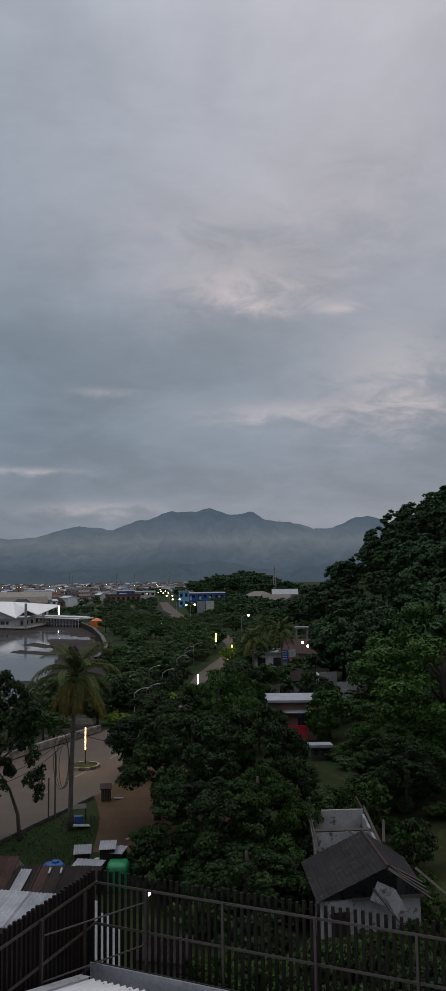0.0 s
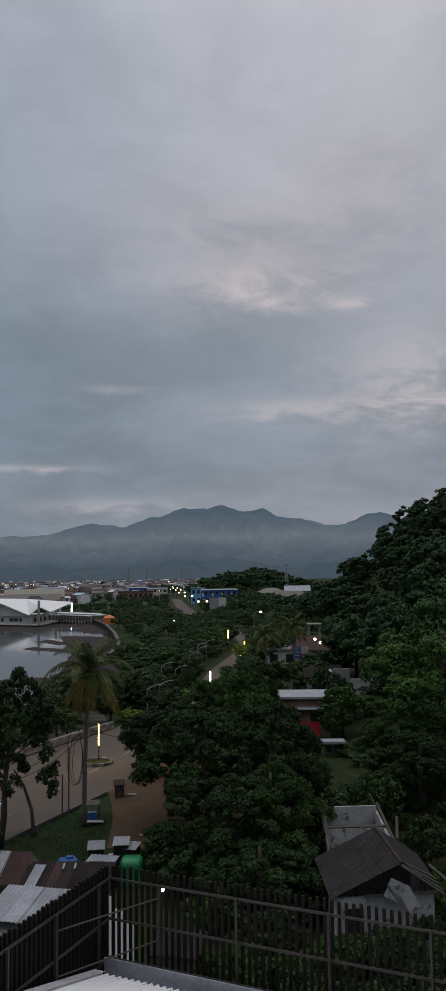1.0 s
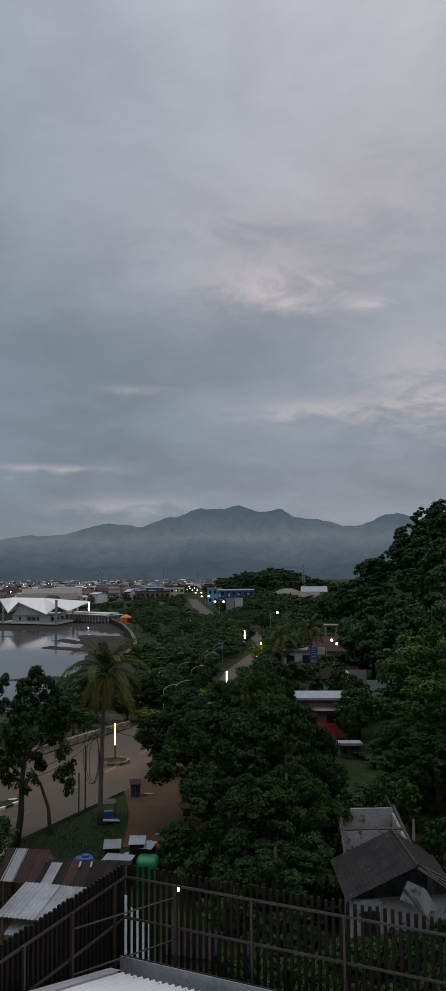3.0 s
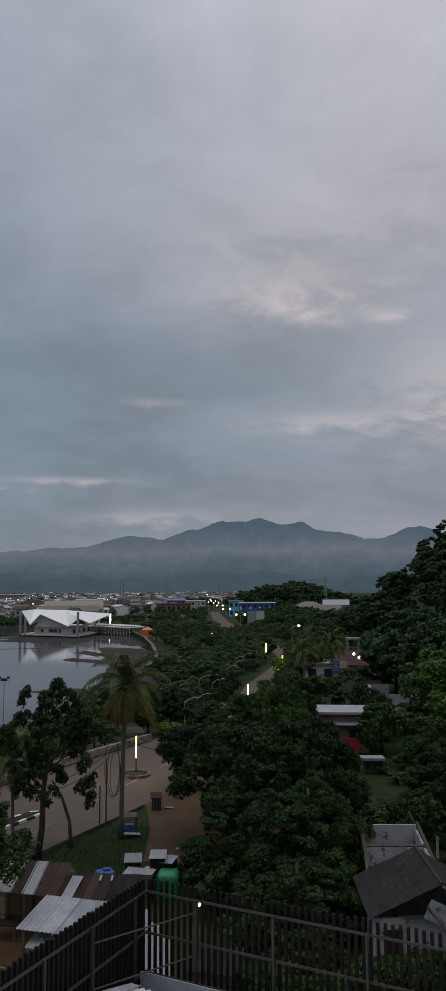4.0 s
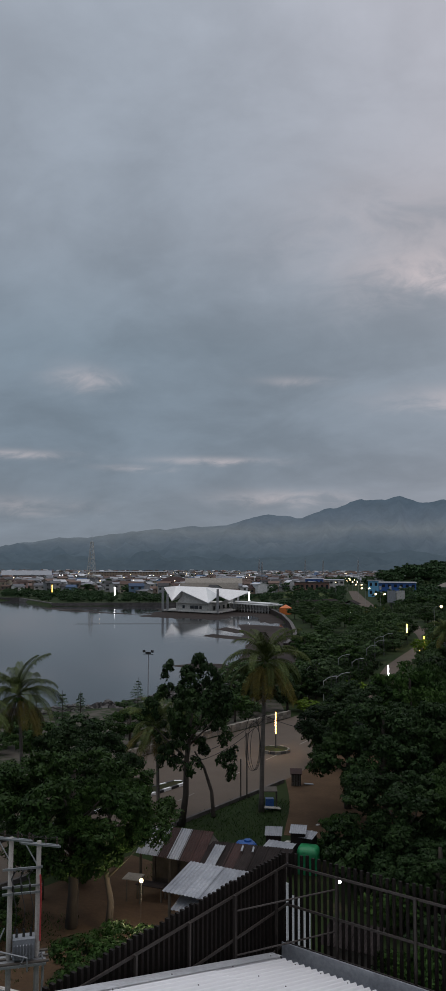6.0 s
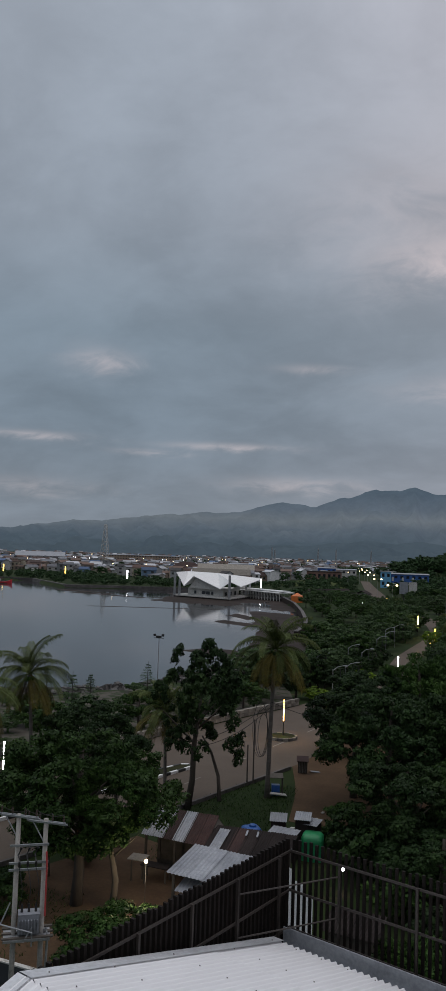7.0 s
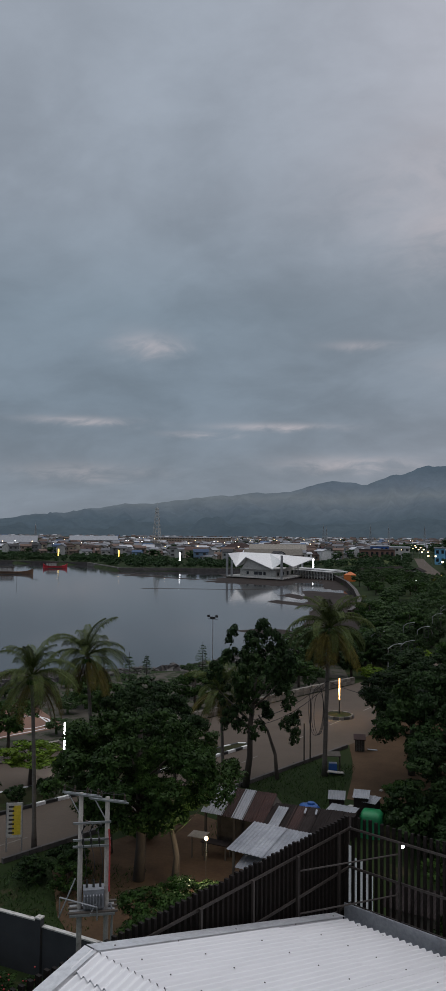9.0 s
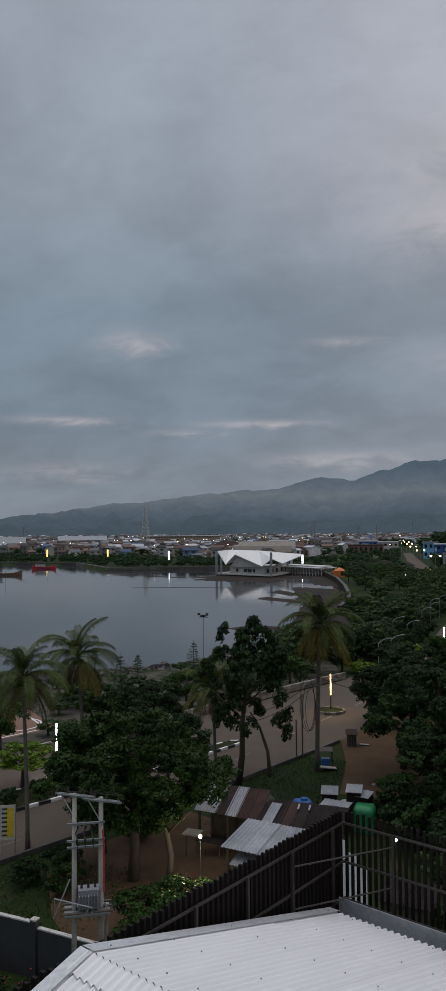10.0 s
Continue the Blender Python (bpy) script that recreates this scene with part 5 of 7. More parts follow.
def cover(name, at, size, mat, label, category, seed):
    """A lumpy thing under plastic: a rounded box with folds."""
    g = np.random.default_rng(seed)
    s = Shape()
    n, rows = 28, 7
    pts = []
    for r in range(rows + 1):
        t = r / rows
        k = 1.0 - 0.06 * t if t < 0.86 else 0.94 - (t - 0.86) * 1.6
        for i in range(n):
            a = 2 * math.pi * i / n
            e = 1 / max(abs(math.cos(a)), abs(math.sin(a))) ** 0.92
            f = 1 + 0.05 * math.sin(a * 5 + seed) * (1 - t) + g.normal(0, 0.012)
            pts.append((math.cos(a) * size[0] / 2 * e * k * f, math.sin(a) * size[1] / 2 * e * k * f, size[2] * t))
    s.add(pts, [(r * n + i, r * n + (i + 1) % n, (r + 1) * n + (i + 1) % n, (r + 1) * n + i) for r in range(rows) for i in range(n)] + [tuple(range(rows * n, rows * n + n))])
    return tagged(new(name, s.mesh(name, mat, True)), label, category), at


ob, at = cover("tarpaulin", None, (1.35, 1.3, 1.45), M["tarp_green"], "bright green tarpaulin draped over a stack", "tarpaulin", 3)
ob.location = (-6.45, 49.0, 0)
ob, at = cover("water_tank", None, (1.25, 1.0, 0.95), M["tarp_blue"], "blue plastic water tank on the grass", "tank", 5)
ob.location, ob.rotation_euler = (-10.5, 50.4, 0), (0, 0, 0.5)
part("manhole", Shape().tube([(0.1, 0, 0.9), (0.1, 0, 1.06)], [0.24, 0.22], 14), M["tarp_blue"], ob, "round blue tank lid")
crate = thing("scrap_pile", (-9.45, 49.9, 0), "pile of pale scrap timber and sheet", "scrap")
for k in range(9):
    part("scrap", Shape().box((rng.normal(0, 0.25), rng.normal(0, 0.3), 0.15 + 0.07 * k), (rng.uniform(0.4, 0.9), rng.uniform(0.08, 0.25), 0.05), rng.uniform(0, 180), rng.normal(0, 0.15)), M["wallwhite" if k % 2 else "timber"], crate)
for k, (x, y) in enumerate(((-8.9, 53.2), (-8.4, 53.6), (-9.3, 53.9), (-7.2, 56), (-6.9, 57.5), (-13.4, 35.5), (-13.0, 35.7), (-11.5, 40.9))):
    tagged(new("litter", Shape().box((x, y, 0.06), (rng.uniform(0.2, 0.45), rng.uniform(0.12, 0.3), 0.08), rng.uniform(0, 180), 0.1).mesh("litter", M["wallwhite"])), "pale scrap of litter on the ground", "litter", "litter on the ground")

# kiosk things at the palm's foot and on the dirt yard
stall = thing("road_stall", (-10.85, 60.6, 0), "small roadside stall with blue plastic and pale boards", "stall", turn=15)
part("counter", Shape().box((0, 0, 0.38), (0.6, 0.45, 0.75)), M["tarp_blue"], stall, "blue plastic-covered counter")
part("board", Shape().box((0.1, -0.6, 0.25), (1.3, 0.5, 0.06), 10, 0.12), M["wallwhite"], stall, "pale fallen board")
part("roof", Shape().slab([(-0.55, -0.4, 1.35), (0.55, -0.4, 1.35), (0.55, 0.4, 1.5), (-0.55, 0.4, 1.5)], 0.04), M["timber"], stall)
for dx, dy in ((-0.5, -0.35), (0.5, -0.35), (0.5, 0.35), (-0.5, 0.35)):
    part("post", Shape().box((dx, dy, 0.68), (0.06, 0.06, 1.36)), M["timber"], stall)
kiosk = thing("plank_kiosk", (-9.85, 67.4, 0), "small weathered plank kiosk with a brown roof", "kiosk", turn=10)
kiosk.scale = (0.66, 0.66, 0.72)
for k in range(6):
    part("plank", Shape().box((-0.5 + 0.2 * k, -0.45, 0.7), (0.18, 0.04, 1.4 + rng.normal(0, 0.03))), M["timber"], kiosk)
part("side", Shape().box((0, 0.05, 0.7), (1.1, 0.9, 1.35)), M["wallwhite"], kiosk)
part("roof", Shape().slab([(-0.75, -0.7, 1.42), (0.75, -0.7, 1.42), (0.75, 0.7, 1.75), (-0.75, 0.7, 1.75)], 0.06), M["rust"], kiosk, "brown rusted roof")
part("fallen_sheet", Shape().box((1.6, 0.3, 0.12), (1.2, 0.6, 0.04), 15, 0.1), M["zinc"], kiosk, "pale sheet on the ground")
for k, (x, y, h) in enumerate(((-13.4, 62.2, 3.1), (-13.0, 62.6, 5.0))):
    tagged(new("utility_post", Shape().tube([(x, y, 0), (x, y, h)], [0.06, 0.05], 8).mesh("utility_post", M["timber"])), "thin dark post at the road edge", "post", "thin posts")
# leaning bare stem beside the airy tree
tagged(new("leaning_stem", Shape().tube([(-14.4, 57.6, 0), (-14.7, 58.2, 1.6), (-15.4, 58.6, 3.2), (-16.0, 58.2, 4.4)], [0.16, 0.13, 0.1, 0.06], 8).mesh("leaning_stem", M["bark"], True)), "bare bent stem leaning away from the tree", "stem")
# cables slung on the palm and across to the trees
cables = [((-16.0, 55.4, 4.6), (-11.1, 59.5, 7.0), 0.5), ((-11.1, 59.5, 7.0), (-5.5, 60, 6.0), 0.35), ((-16.2, 55.2, 4.2), (-11.1, 59.5, 6.7), 0.7)]
for a, b, sag in cables:
    pts = [Vector(a).lerp(Vector(b), t) - Vector((0, 0, sag * 4 * t * (1 - t))) for t in np.linspace(0, 1, 11)]
    tagged(new("cable", Shape().tube(pts, [0.022] * 11, 5).mesh("cable", M["rubber"])), "black cable slung between the trunks", "cable", "slung cables")
for k in range(3):
    c = Vector((-11.9 + 0.12 * k, 59.3, 5.0 - 0.2 * k))
    pts = [c + Vector((0.55 * math.sin(t) * (1 - 0.15 * k), 0.1 * math.cos(t), 2.0 * math.cos(t) * (1 - 0.12 * k))) for t in np.linspace(0, 2 * math.pi, 25)]
    tagged(new("cable_coil", Shape().tube(pts, [0.020] * 25, 5).mesh("cable_coil", M["rubber"])), "hanging loop of black cable", "cable", "hanging cable loops")


def yard_lamp(x, y, h, mat="bulb", r=0.10):
    ob = thing("yard_lamp", (x, y, 0), "bare glowing bulb on a thin post", "lamp", "yard lamps")
    part("post", Shape().tube([(0, 0, 0), (0, 0, h - 0.1)], [0.012, 0.010], 6), M["black"], ob)
    part("bulb", Shape().ball((0, 0, h), r, 10), M[mat], ob, "glowing bulb", smooth=True)
    return ob


yard_lamp(-12.98, 37.75, 3.0)
yard_lamp(-3.5, 36.8, 4.2, "bulb_white", 0.11)
for x, y, z, e, c in ((-12.98, 37.1, 2.5, 190, (1.0, 0.82, 0.55)), (-29.3, 53.2, 2.2, 70, (0.9, 0.95, 1.0)), (-13.4, 78.6, 2.6, 150, (1.0, 0.6, 0.2)), (-3.75, 110.6, 3.6, 260, (1.0, 0.95, 0.9)), (-11.4, 239, 4.0, 420, (1.0, 0.6, 0.25)), (-2.1, 189, 3.6, 260, (1.0, 0.75, 0.25)), (1.3, 159, 3.0, 160, (1.0, 0.8, 0.2))):
    lamp = new("lamp_light", bpy.data.lights.new("lamp_light", "POINT"))
    lamp.data.energy, lamp.data.color, lamp.data.shadow_soft_size = e, c, 0.15
    lamp.location = (x, y, z)

# pale sheet and lean-to seen through the fence
screen = thing("tin_screen", (-4.75, 33.5, 0), "tall pale corrugated tin screen behind the fence", "screen", turn=-10)
for k in range(3):
    part("panel", corrugated((-0.75 + 0.4 * k, 0, 5.2 - 0.5 * k), (-0.37 + 0.4 * k, 0, 5.1 - 0.5 * k), (-0.37 + 0.4 * k, -0.05, 0), (-0.75 + 0.4 * k, -0.05, 0), 4, 0.015), M["whitepaint"], screen)
back = thing("back_shed", (-2.9, 36.2, 0), "dim plastered shed with a dark tin roof", "shed", turn=-12)
part("wall", Shape().box((0, 0, 1.0), (2.0, 1.6, 2.0)), M["timber"], back)
sheet_roof(back, [(-1.2, 1.0, 2.35), (1.2, 1.0, 2.35), (1.2, -1.0, 2.05), (-1.2, -1.0, 2.05)], ["darkroof"] * 4)

# ------------------------------------------------------------------ grey perimeter wall, transformer poles, shrubs
pw = tagged(thing("perimeter_wall"), "dark grey boundary wall with white coping, stepping down", "wall", kind="structure")
runs = [(-26.0, 30.6, -20.0, 29.7, 2.4), (-20.0, 29.7, -17.2, 29.35, 2.15), (-17.0, 29.35, -13.4, 28.75, 1.95), (-13.4, 28.75, -9.5, 28.0, 2.0)]
for x0, y0, x1, y1, h in runs:
    L, ang = math.hypot(x1 - x0, y1 - y0), math.degrees(math.atan2(y1 - y0, x1 - x0))
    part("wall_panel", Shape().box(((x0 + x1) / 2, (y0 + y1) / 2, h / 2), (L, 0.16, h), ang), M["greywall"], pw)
    part("coping", Shape().box(((x0 + x1) / 2, (y0 + y1) / 2, h + 0.04), (L + 0.06, 0.19, 0.055), ang), M["wallwhite"], pw, "white painted coping")
    part("pier", Shape().box((x1, y1, h / 2 + 0.06), (0.26, 0.26, h + 0.12), ang), M["greywall"], pw)
    part("pier_cap", Shape().box((x1, y1, h + 0.16), (0.29, 0.29, 0.06), ang), M["wallwhite"], pw, "white pier cap")

tp = thing("transformer_station", (0, 0, 0), "pair of concrete poles carrying a transformer and crossarms", "utility pole")
PA, PB = Vector((-13.92, 26.50, 0)), Vector((-13.08, 26.95, 0))
for p, h in ((PA, 8.5), (PB, 8.3)):
    part("pole", Shape().tube([(p.x, p.y, 0), (p.x, p.y, h)], [0.105, 0.08], 14), M["pole"], tp, "tapered grey concrete pole", smooth=True)
across = (PB - PA).normalized()
side = Vector((-across.y, across.x, 0))
ang_a = math.degrees(math.atan2(across.y, across.x))
for p, h in ((PA, 8.45), (PB, 8.2)):
    ca = part("crossarm", Shape().box((p.x, p.y, h), (0.06, 1.5, 0.07), ang_a + 62), M["steel"], tp)
    part("crossarm", Shape().box((p.x + 0.12, p.y - 0.1, h), (0.05, 1.5, 0.06), ang_a + 62), M["steel"], tp)
    v = Vector((math.cos(radians(ang_a + 152)), math.sin(radians(ang_a + 152)), 0))
    part("strut", Shape().tube([(p.x, p.y, h - 0.8), tuple(Vector((p.x, p.y, h)) + v * 0.55)], [0.022] * 2, 6), M["steel"], tp)
    for k in (-0.68, -0.25, 0.25, 0.68):
        q = Vector((p.x, p.y, h)) + v * k
        ins = Shape()
        for j, r in enumerate((0.035, 0.045, 0.028, 0.042, 0.025)):
            ins.tube([(q.x, q.y, h + 0.05 + 0.045 * j), (q.x, q.y, h + 0.09 + 0.045 * j)], [r, r * 0.85], 8)
        part("insulator", ins, M["ceramic"], tp, "brown ribbed insulator")
for z in (7.45, 6.85, 6.62):
    m = (PA + PB) / 2
    part("crossbeam", Shape().box((m.x, m.y - 0.14, z), ((PB - PA).length + 0.4, 0.06, 0.07), ang_a), M["steel"], tp)
for k in range(3):
    q = PA.lerp(PB, 0.2 + 0.3 * k)
    part("fuse_cutout", Shape().tube([(q.x, q.y - 0.2, 6.75), (q.x + 0.10, q.y - 0.40, 7.0), (q.x - 0.04, q.y - 0.24, 7.15), (q.x + 0.06, q.y - 0.2, 7.4)], [0.05, 0.035, 0.035, 0.05], 7), M["darksteel"], tp, "dark fuse cutout")
    pts = [Vector((q.x, q.y - 0.2, 6.7)).lerp(Vector((q.x + 0.1, q.y - 0.3, 5.45)), t) + Vector((0.22 * math.sin(math.pi * t), -0.18 * math.sin(math.pi * t), 0)) for t in np.linspace(0, 1, 8)]
    part("lead_wire", Shape().tube(pts, [0.014] * 8, 5), M["rubber"], tp)
m = (PA + PB) / 2
tank_c = m + Vector((0.05, -0.05, 4.35))
part("platform", Shape().box((m.x, m.y - 0.05, 4.35), (1.6, 0.9, 0.08), ang_a), M["steel"], tp, "steel platform")
for k in (-0.4, 0.0, 0.4):
    q = m + side * k
    part("platform_slat", Shape().box((q.x, q.y, 4.42), (1.75, 0.12, 0.05), ang_a), M["timber"], tp)
part("platform_rail", Shape().tube([(m.x - 0.9, m.y - 0.8, 4.95), (m.x + 0.45, m.y - 0.55, 4.7)], [0.026] * 2, 6).tube([(m.x + 0.45, m.y - 0.55, 4.25), (m.x + 0.45, m.y - 0.55, 4.7)], [0.026] * 2, 6).tube([(m.x - 0.9, m.y - 0.8, 4.3), (m.x - 0.9, m.y - 0.8, 4.95)], [0.026] * 2, 6), M["steel"], tp)
part("brace", Shape().tube([(PA.x - 0.1, PA.y - 0.15, 5.5), (PA.x - 0.55, PA.y - 0.5, 4.2)], [0.026] * 2, 6).tube([(PB.x, PB.y - 0.15, 5.1), (m.x + 0.1, m.y - 0.5, 4.3)], [0.026] * 2, 6), M["steel"], tp)
tr = part("transformer", Shape().box((tank_c.x, tank_c.y, 4.82), (0.74, 0.5, 0.66), ang_a), M["zinc"], tp, "grey oil-filled transformer")
for k in range(7):
    q = tank_c + across * (-0.32 + 0.105 * k) - side * 0.31
    part("fin", Shape().box((q.x, q.y, 4.76), (0.022, 0.14, 0.46), ang_a), M["zinc"], tr)
for k in range(3):
    q = tank_c + across * (-0.24 + 0.24 * k)
    part("bushing", Shape().tube([(q.x, q.y, 5.15), (q.x, q.y, 5.42)], [0.05, 0.03], 8), M["black"], tr, "black bushing")
part("conduit", Shape().tube([(PB.x + 0.16, PB.y - 0.1, 5.0), (PB.x + 0.16, PB.y - 0.1, 6.7), (PB.x + 0.12, PB.y - 0.1, 7.2)], [0.032] * 3, 8), M["redpipe"], tp, "red cable conduit")
part("conduit", Shape().tube([(PB.x + 0.24, PB.y - 0.1, 2.2), (PB.x + 0.3, PB.y - 0.1, 4.4), (PB.x + 0.22, PB.y - 0.1, 4.6), (PB.x + 0.14, PB.y - 0.1, 4.5)], [0.045] * 4, 8), M["steel"], tp, "bent grey conduit")
wires = []
for k in (-0.68, -0.25, 0.68):
    v = Vector((math.cos(radians(ang_a + 152)), math.sin(radians(ang_a + 152)), 0))
    a = PA + v * k + Vector((0, 0, 8.7))
    b = PB + v * k + Vector((0, 0, 8.5))
    pts = [a.lerp(b, t) - Vector((0, 0, 0.12 * math.sin(math.pi * t))) for t in np.linspace(0, 1, 6)]
    part("jumper_wire", Shape().tube(pts, [0.012] * 6, 5), M["rubber"], tp)


def shrub(x, y, r, h, kind, label, seed, z=0.0):
    ob = thing("shrub", (x, y, z), label, "shrub", "shrubs", (seed * 61) % 360)
    g = np.random.default_rng(seed)
    for k in range(4):
        a = 2 * math.pi * k / 4 + g.uniform(0, 1)
        part("stem", Shape().tube([(0, 0, 0), (0.4 * r * math.cos(a), 0.4 * r * math.sin(a), h * 0.6)], [0.04, 0.015], 5), M["bark"], ob)
    c = part("foliage", CROWNS[kind][seed % len(CROWNS[kind])], None, ob)
    c.location, c.scale = (0, 0, h * 0.5), (r, r, h * 0.75)
    return ob


VINE = "low bush overgrown with bright green vines"
for k, (x, y, r, h) in enumerate(((-14.3, 34.2, 1.7, 1.9), (-13.2, 35.4, 1.7, 1.8), (-12.3, 36.0, 1.3, 1.5), (-13.6, 32.6, 1.6, 1.6), (-12.0, 34.2, 1.5, 1.4))):
    shrub(x, y, r, h, "vine", VINE, k)
for k in range(40):
    x = rng.uniform(-23, -11)
    y = np.interp(x, [-26, -20, -13.4], [30.6, 29.7, 28.75]) - rng.uniform(0.5, 3.4)
    shrub(x, y, rng.uniform(0.5, 0.95), rng.uniform(0.6, 1.5), "mid_dark" if k % 3 else "mid", "leafy garden shrub inside the boundary wall", k + 20)
for k in range(7):
    x, y = rng.uniform(-19, -13), rng.uniform(26.4, 27.8)
    fl = thing("flower_bush", (x, y, 0), "small bush with red flowers", "flower bush", "flower bushes")
    part("stem", Shape().tube([(0, 0, 0), (0, 0, 0.9)], [0.03, 0.02], 5), M["bark"], fl)
    for j in range(6):
        part("flower", Shape().ball((rng.normal(0, 0.22), rng.normal(0, 0.22), 0.85 + rng.uniform(-0.1, 0.25)), rng.uniform(0.03, 0.05), 5, 0.7), M["flower"], fl)
    c = part("foliage", CROWNS["mid_dark"][k % 3], None, fl)
    c.location, c.scale = (0, 0, 0.55), (0.5, 0.5, 0.55)
for k in range(84):
    x, y = rng.uniform(-3.0, 13), rng.uniform(19, 37.5)
    shrub(x, y, rng.uniform(0.9, 1.9), rng.uniform(0.9, 2.6), ("mid", "mid_dark", "vine", "mid_dark")[k % 4], "wild shrub on the overgrown plot below the fence", k + 60)
for k in range(30):
    x, y = rng.uniform(9.5, 22), rng.uniform(36, 62)
    shrub(x, y, rng.uniform(0.5, 1.3), rng.uniform(0.5, 1.2), ("mid", "mid_dark")[k % 2], "scrubby bush on the dry slope", k + 130, float(rise(x, y)))
for k, (x, y, r, h) in enumerate(((-3.2, 46.5, 2.2, 3.0), (2.9, 46.8, 2.0, 3.2), (3.0, 43.5, 2.4, 2.6), (-1.2, 42.6, 2.0, 2.2), (1.2, 38.5, 2.2, 2.4), (4.7, 53.4, 1.7, 3.4), (4.4, 49.4, 1.2, 2.6), (-4.9, 52.6, 1.5, 2.2), (-4.4, 50.2, 1.8, 2.6), (-6.0, 51.6, 0.9, 1.1), (11.2, 50.5, 1.8, 3.0), (9.4, 57, 2.2, 4.0),
                                  (-20.6, 38.2, 1.4, 1.6), (-19.6, 36.4, 1.2, 1.3), (-22.0, 36.8, 1.1, 1.2), (-18.9, 44.0, 1.2, 1.2))):
    shrub(x, y, r, h, ("mid_dark", "mid")[k % 2], "dense dark undergrowth bush", k + 170)

# grass of the verge: blades in tufts, past counting
tuft = []
for k in range(9000):
    if k < 6200:
        x, y = rng.uniform(-16, -7.5), rng.uniform(45.5, 63)
        if x < -25 + 0.0 or (y - 56.2) > (x + 16.1) * 2.35 + 1 or (x > -9.4 and y > 50.5):
            continue
    else:
        x, y = rng.uniform(-24, -17), rng.uniform(30.5, 40)
        if y > 38.5 + (x + 24.8) * 2.0:
            continue
    a, w, h = rng.uniform(0, math.pi), rng.uniform(0.012, 0.035), rng.uniform(0.05, 0.18)
    dxy = np.array([math.cos(a) * w, math.sin(a) * w, 0])
    p = np.array([x, y, 0.0])
    tip = p + (rng.normal(0, 0.1), rng.normal(0, 0.1), h)
    tuft.append([p - dxy, p + dxy, tip + dxy * 0.3, tip - dxy * 0.3])
tagged(new("grass_tufts", quads_mesh("grass_tufts", np.array(tuft), M["leaf_mid"])), "rough green grass on the verge", "grass", kind="stuff")

# ------------------------------------------------------------------ ruined house
ruin = thing("ruined_house", (0, 0, 0), "ruined white house with a sagging dark roof and open gable", "house")
RP0, RP1 = Vector((7.25, 44.9, 4.25)), Vector((7.6, 39.6, 4.2))
LE0, LE1 = Vector((4.0, 45.3, 2.55)), Vector((4.25, 39.9, 2.5))
RE0, RE1 = Vector((9.6, 45.7, 2.6)), Vector((9.7, 40.6, 2.5))


def shingle_slope(parent, a, b, c, d, rows, cols, seed, mat):
    """Slope a-b (ridge) to d-c (eave), laid in overlapping courses of single pieces."""
    g = np.random.default_rng(seed)
    nor = (b - a).cross(d - a).normalized()
    nor = nor if nor.z > 0 else -nor
    sag = lambda u, v: -0.14 * math.sin(math.pi * u) * math.sin(math.pi * v)
    for r in range(rows):
        for q in range(cols):
            u0, u1, v0, v1 = q / cols, (q + 1) / cols + 0.002, r / rows, (r + 1.12) / rows
            pt = lambda u, v, l: a.lerp(b, u).lerp(d.lerp(c, u), min(v, 1.03)) + nor * l + Vector((0, 0, sag(u, v)))
            j = g.normal(0, 0.005)
            part("roof_piece", Shape().slab([tuple(pt(u0, v0, 0.01 + j)), tuple(pt(u1, v0, 0.01 + j)), tuple(pt(u1, v1, 0.028 + j)), tuple(pt(u0, v1, 0.028 + j))], 0.02), mat, parent)


shingle_slope(ruin, RP0, RP1, LE1, LE0, 16, 4, 1, M["thatch"])
shingle_slope(ruin, RP0, RP1 + (RP0 - RP1) * 0.12, RE1, RE0, 14, 4, 2, M["thatch"])
part("ridge_strip", Shape().tube([tuple(RP0 + Vector((0, 0, 0.06))), tuple(RP1 + Vector((0, 0, 0.04)))], [0.07, 0.07], 6), M["rust"], ruin, "rusty ridge strip")
WALLS = [((4.6, 40.3), (9.3, 40.9), 2.4), ((4.6, 40.3), (4.4, 45.0), 2.4), ((9.3, 40.9), (9.2, 45.3), 2.4), ((4.4, 45.0), (9.2, 45.3), 2.5)]
for a, b, h in WALLS:
    d = np.subtract(b, a)
    part("wall", Shape().box(((a[0] + b[0]) / 2, (a[1] + b[1]) / 2, h / 2), (np.hypot(*d), 0.16, h), math.degrees(math.atan2(d[1], d[0]))), M["ruinwall"], ruin, "stained white plaster wall")
# wall is not cut; a dark block stands in for the doorway's shade
part("doorway", Shape().box((5.4, 40.25, 0.95), (0.85, 0.12, 1.9), 7), M["darkroof"], ruin, "dark block painted as the shaded doorway")
for k in range(4):
    t = k / 3
    part("rafter", Shape().tube([tuple(RP1.lerp(RP0, 0.06 * k) + Vector((0.0, -0.05, -0.1))), tuple(RE1.lerp(RE0, 0.1 * k) + Vector((0.1, -0.1, -0.08 + 0.05 * k)))], [0.06, 0.05], 4), M["timber"], ruin, "bare weathered rafter")
part("tie_beam", Shape().box((7.7, 40.35, 2.52), (3.6, 0.12, 0.14), 8), M["timber"], ruin)
part("fallen_panel", Shape().box((7.35, 39.9, 2.85), (0.95, 0.05, 0.9), 12, 0.45), M["ruinwall"], ruin, "pale broken ceiling panel hanging out")
part("fallen_panel", Shape().box((7.95, 39.7, 2.5), (0.6, 0.05, 1.1), 8, -0.5), M["ruinwall"], ruin, "pale broken ceiling panel hanging out")
part("fallen_rafter", Shape().tube([(6.9, 39.7, 3.2), (8.1, 39.3, 1.7)], [0.06, 0.05], 4), M["timber"], ruin)
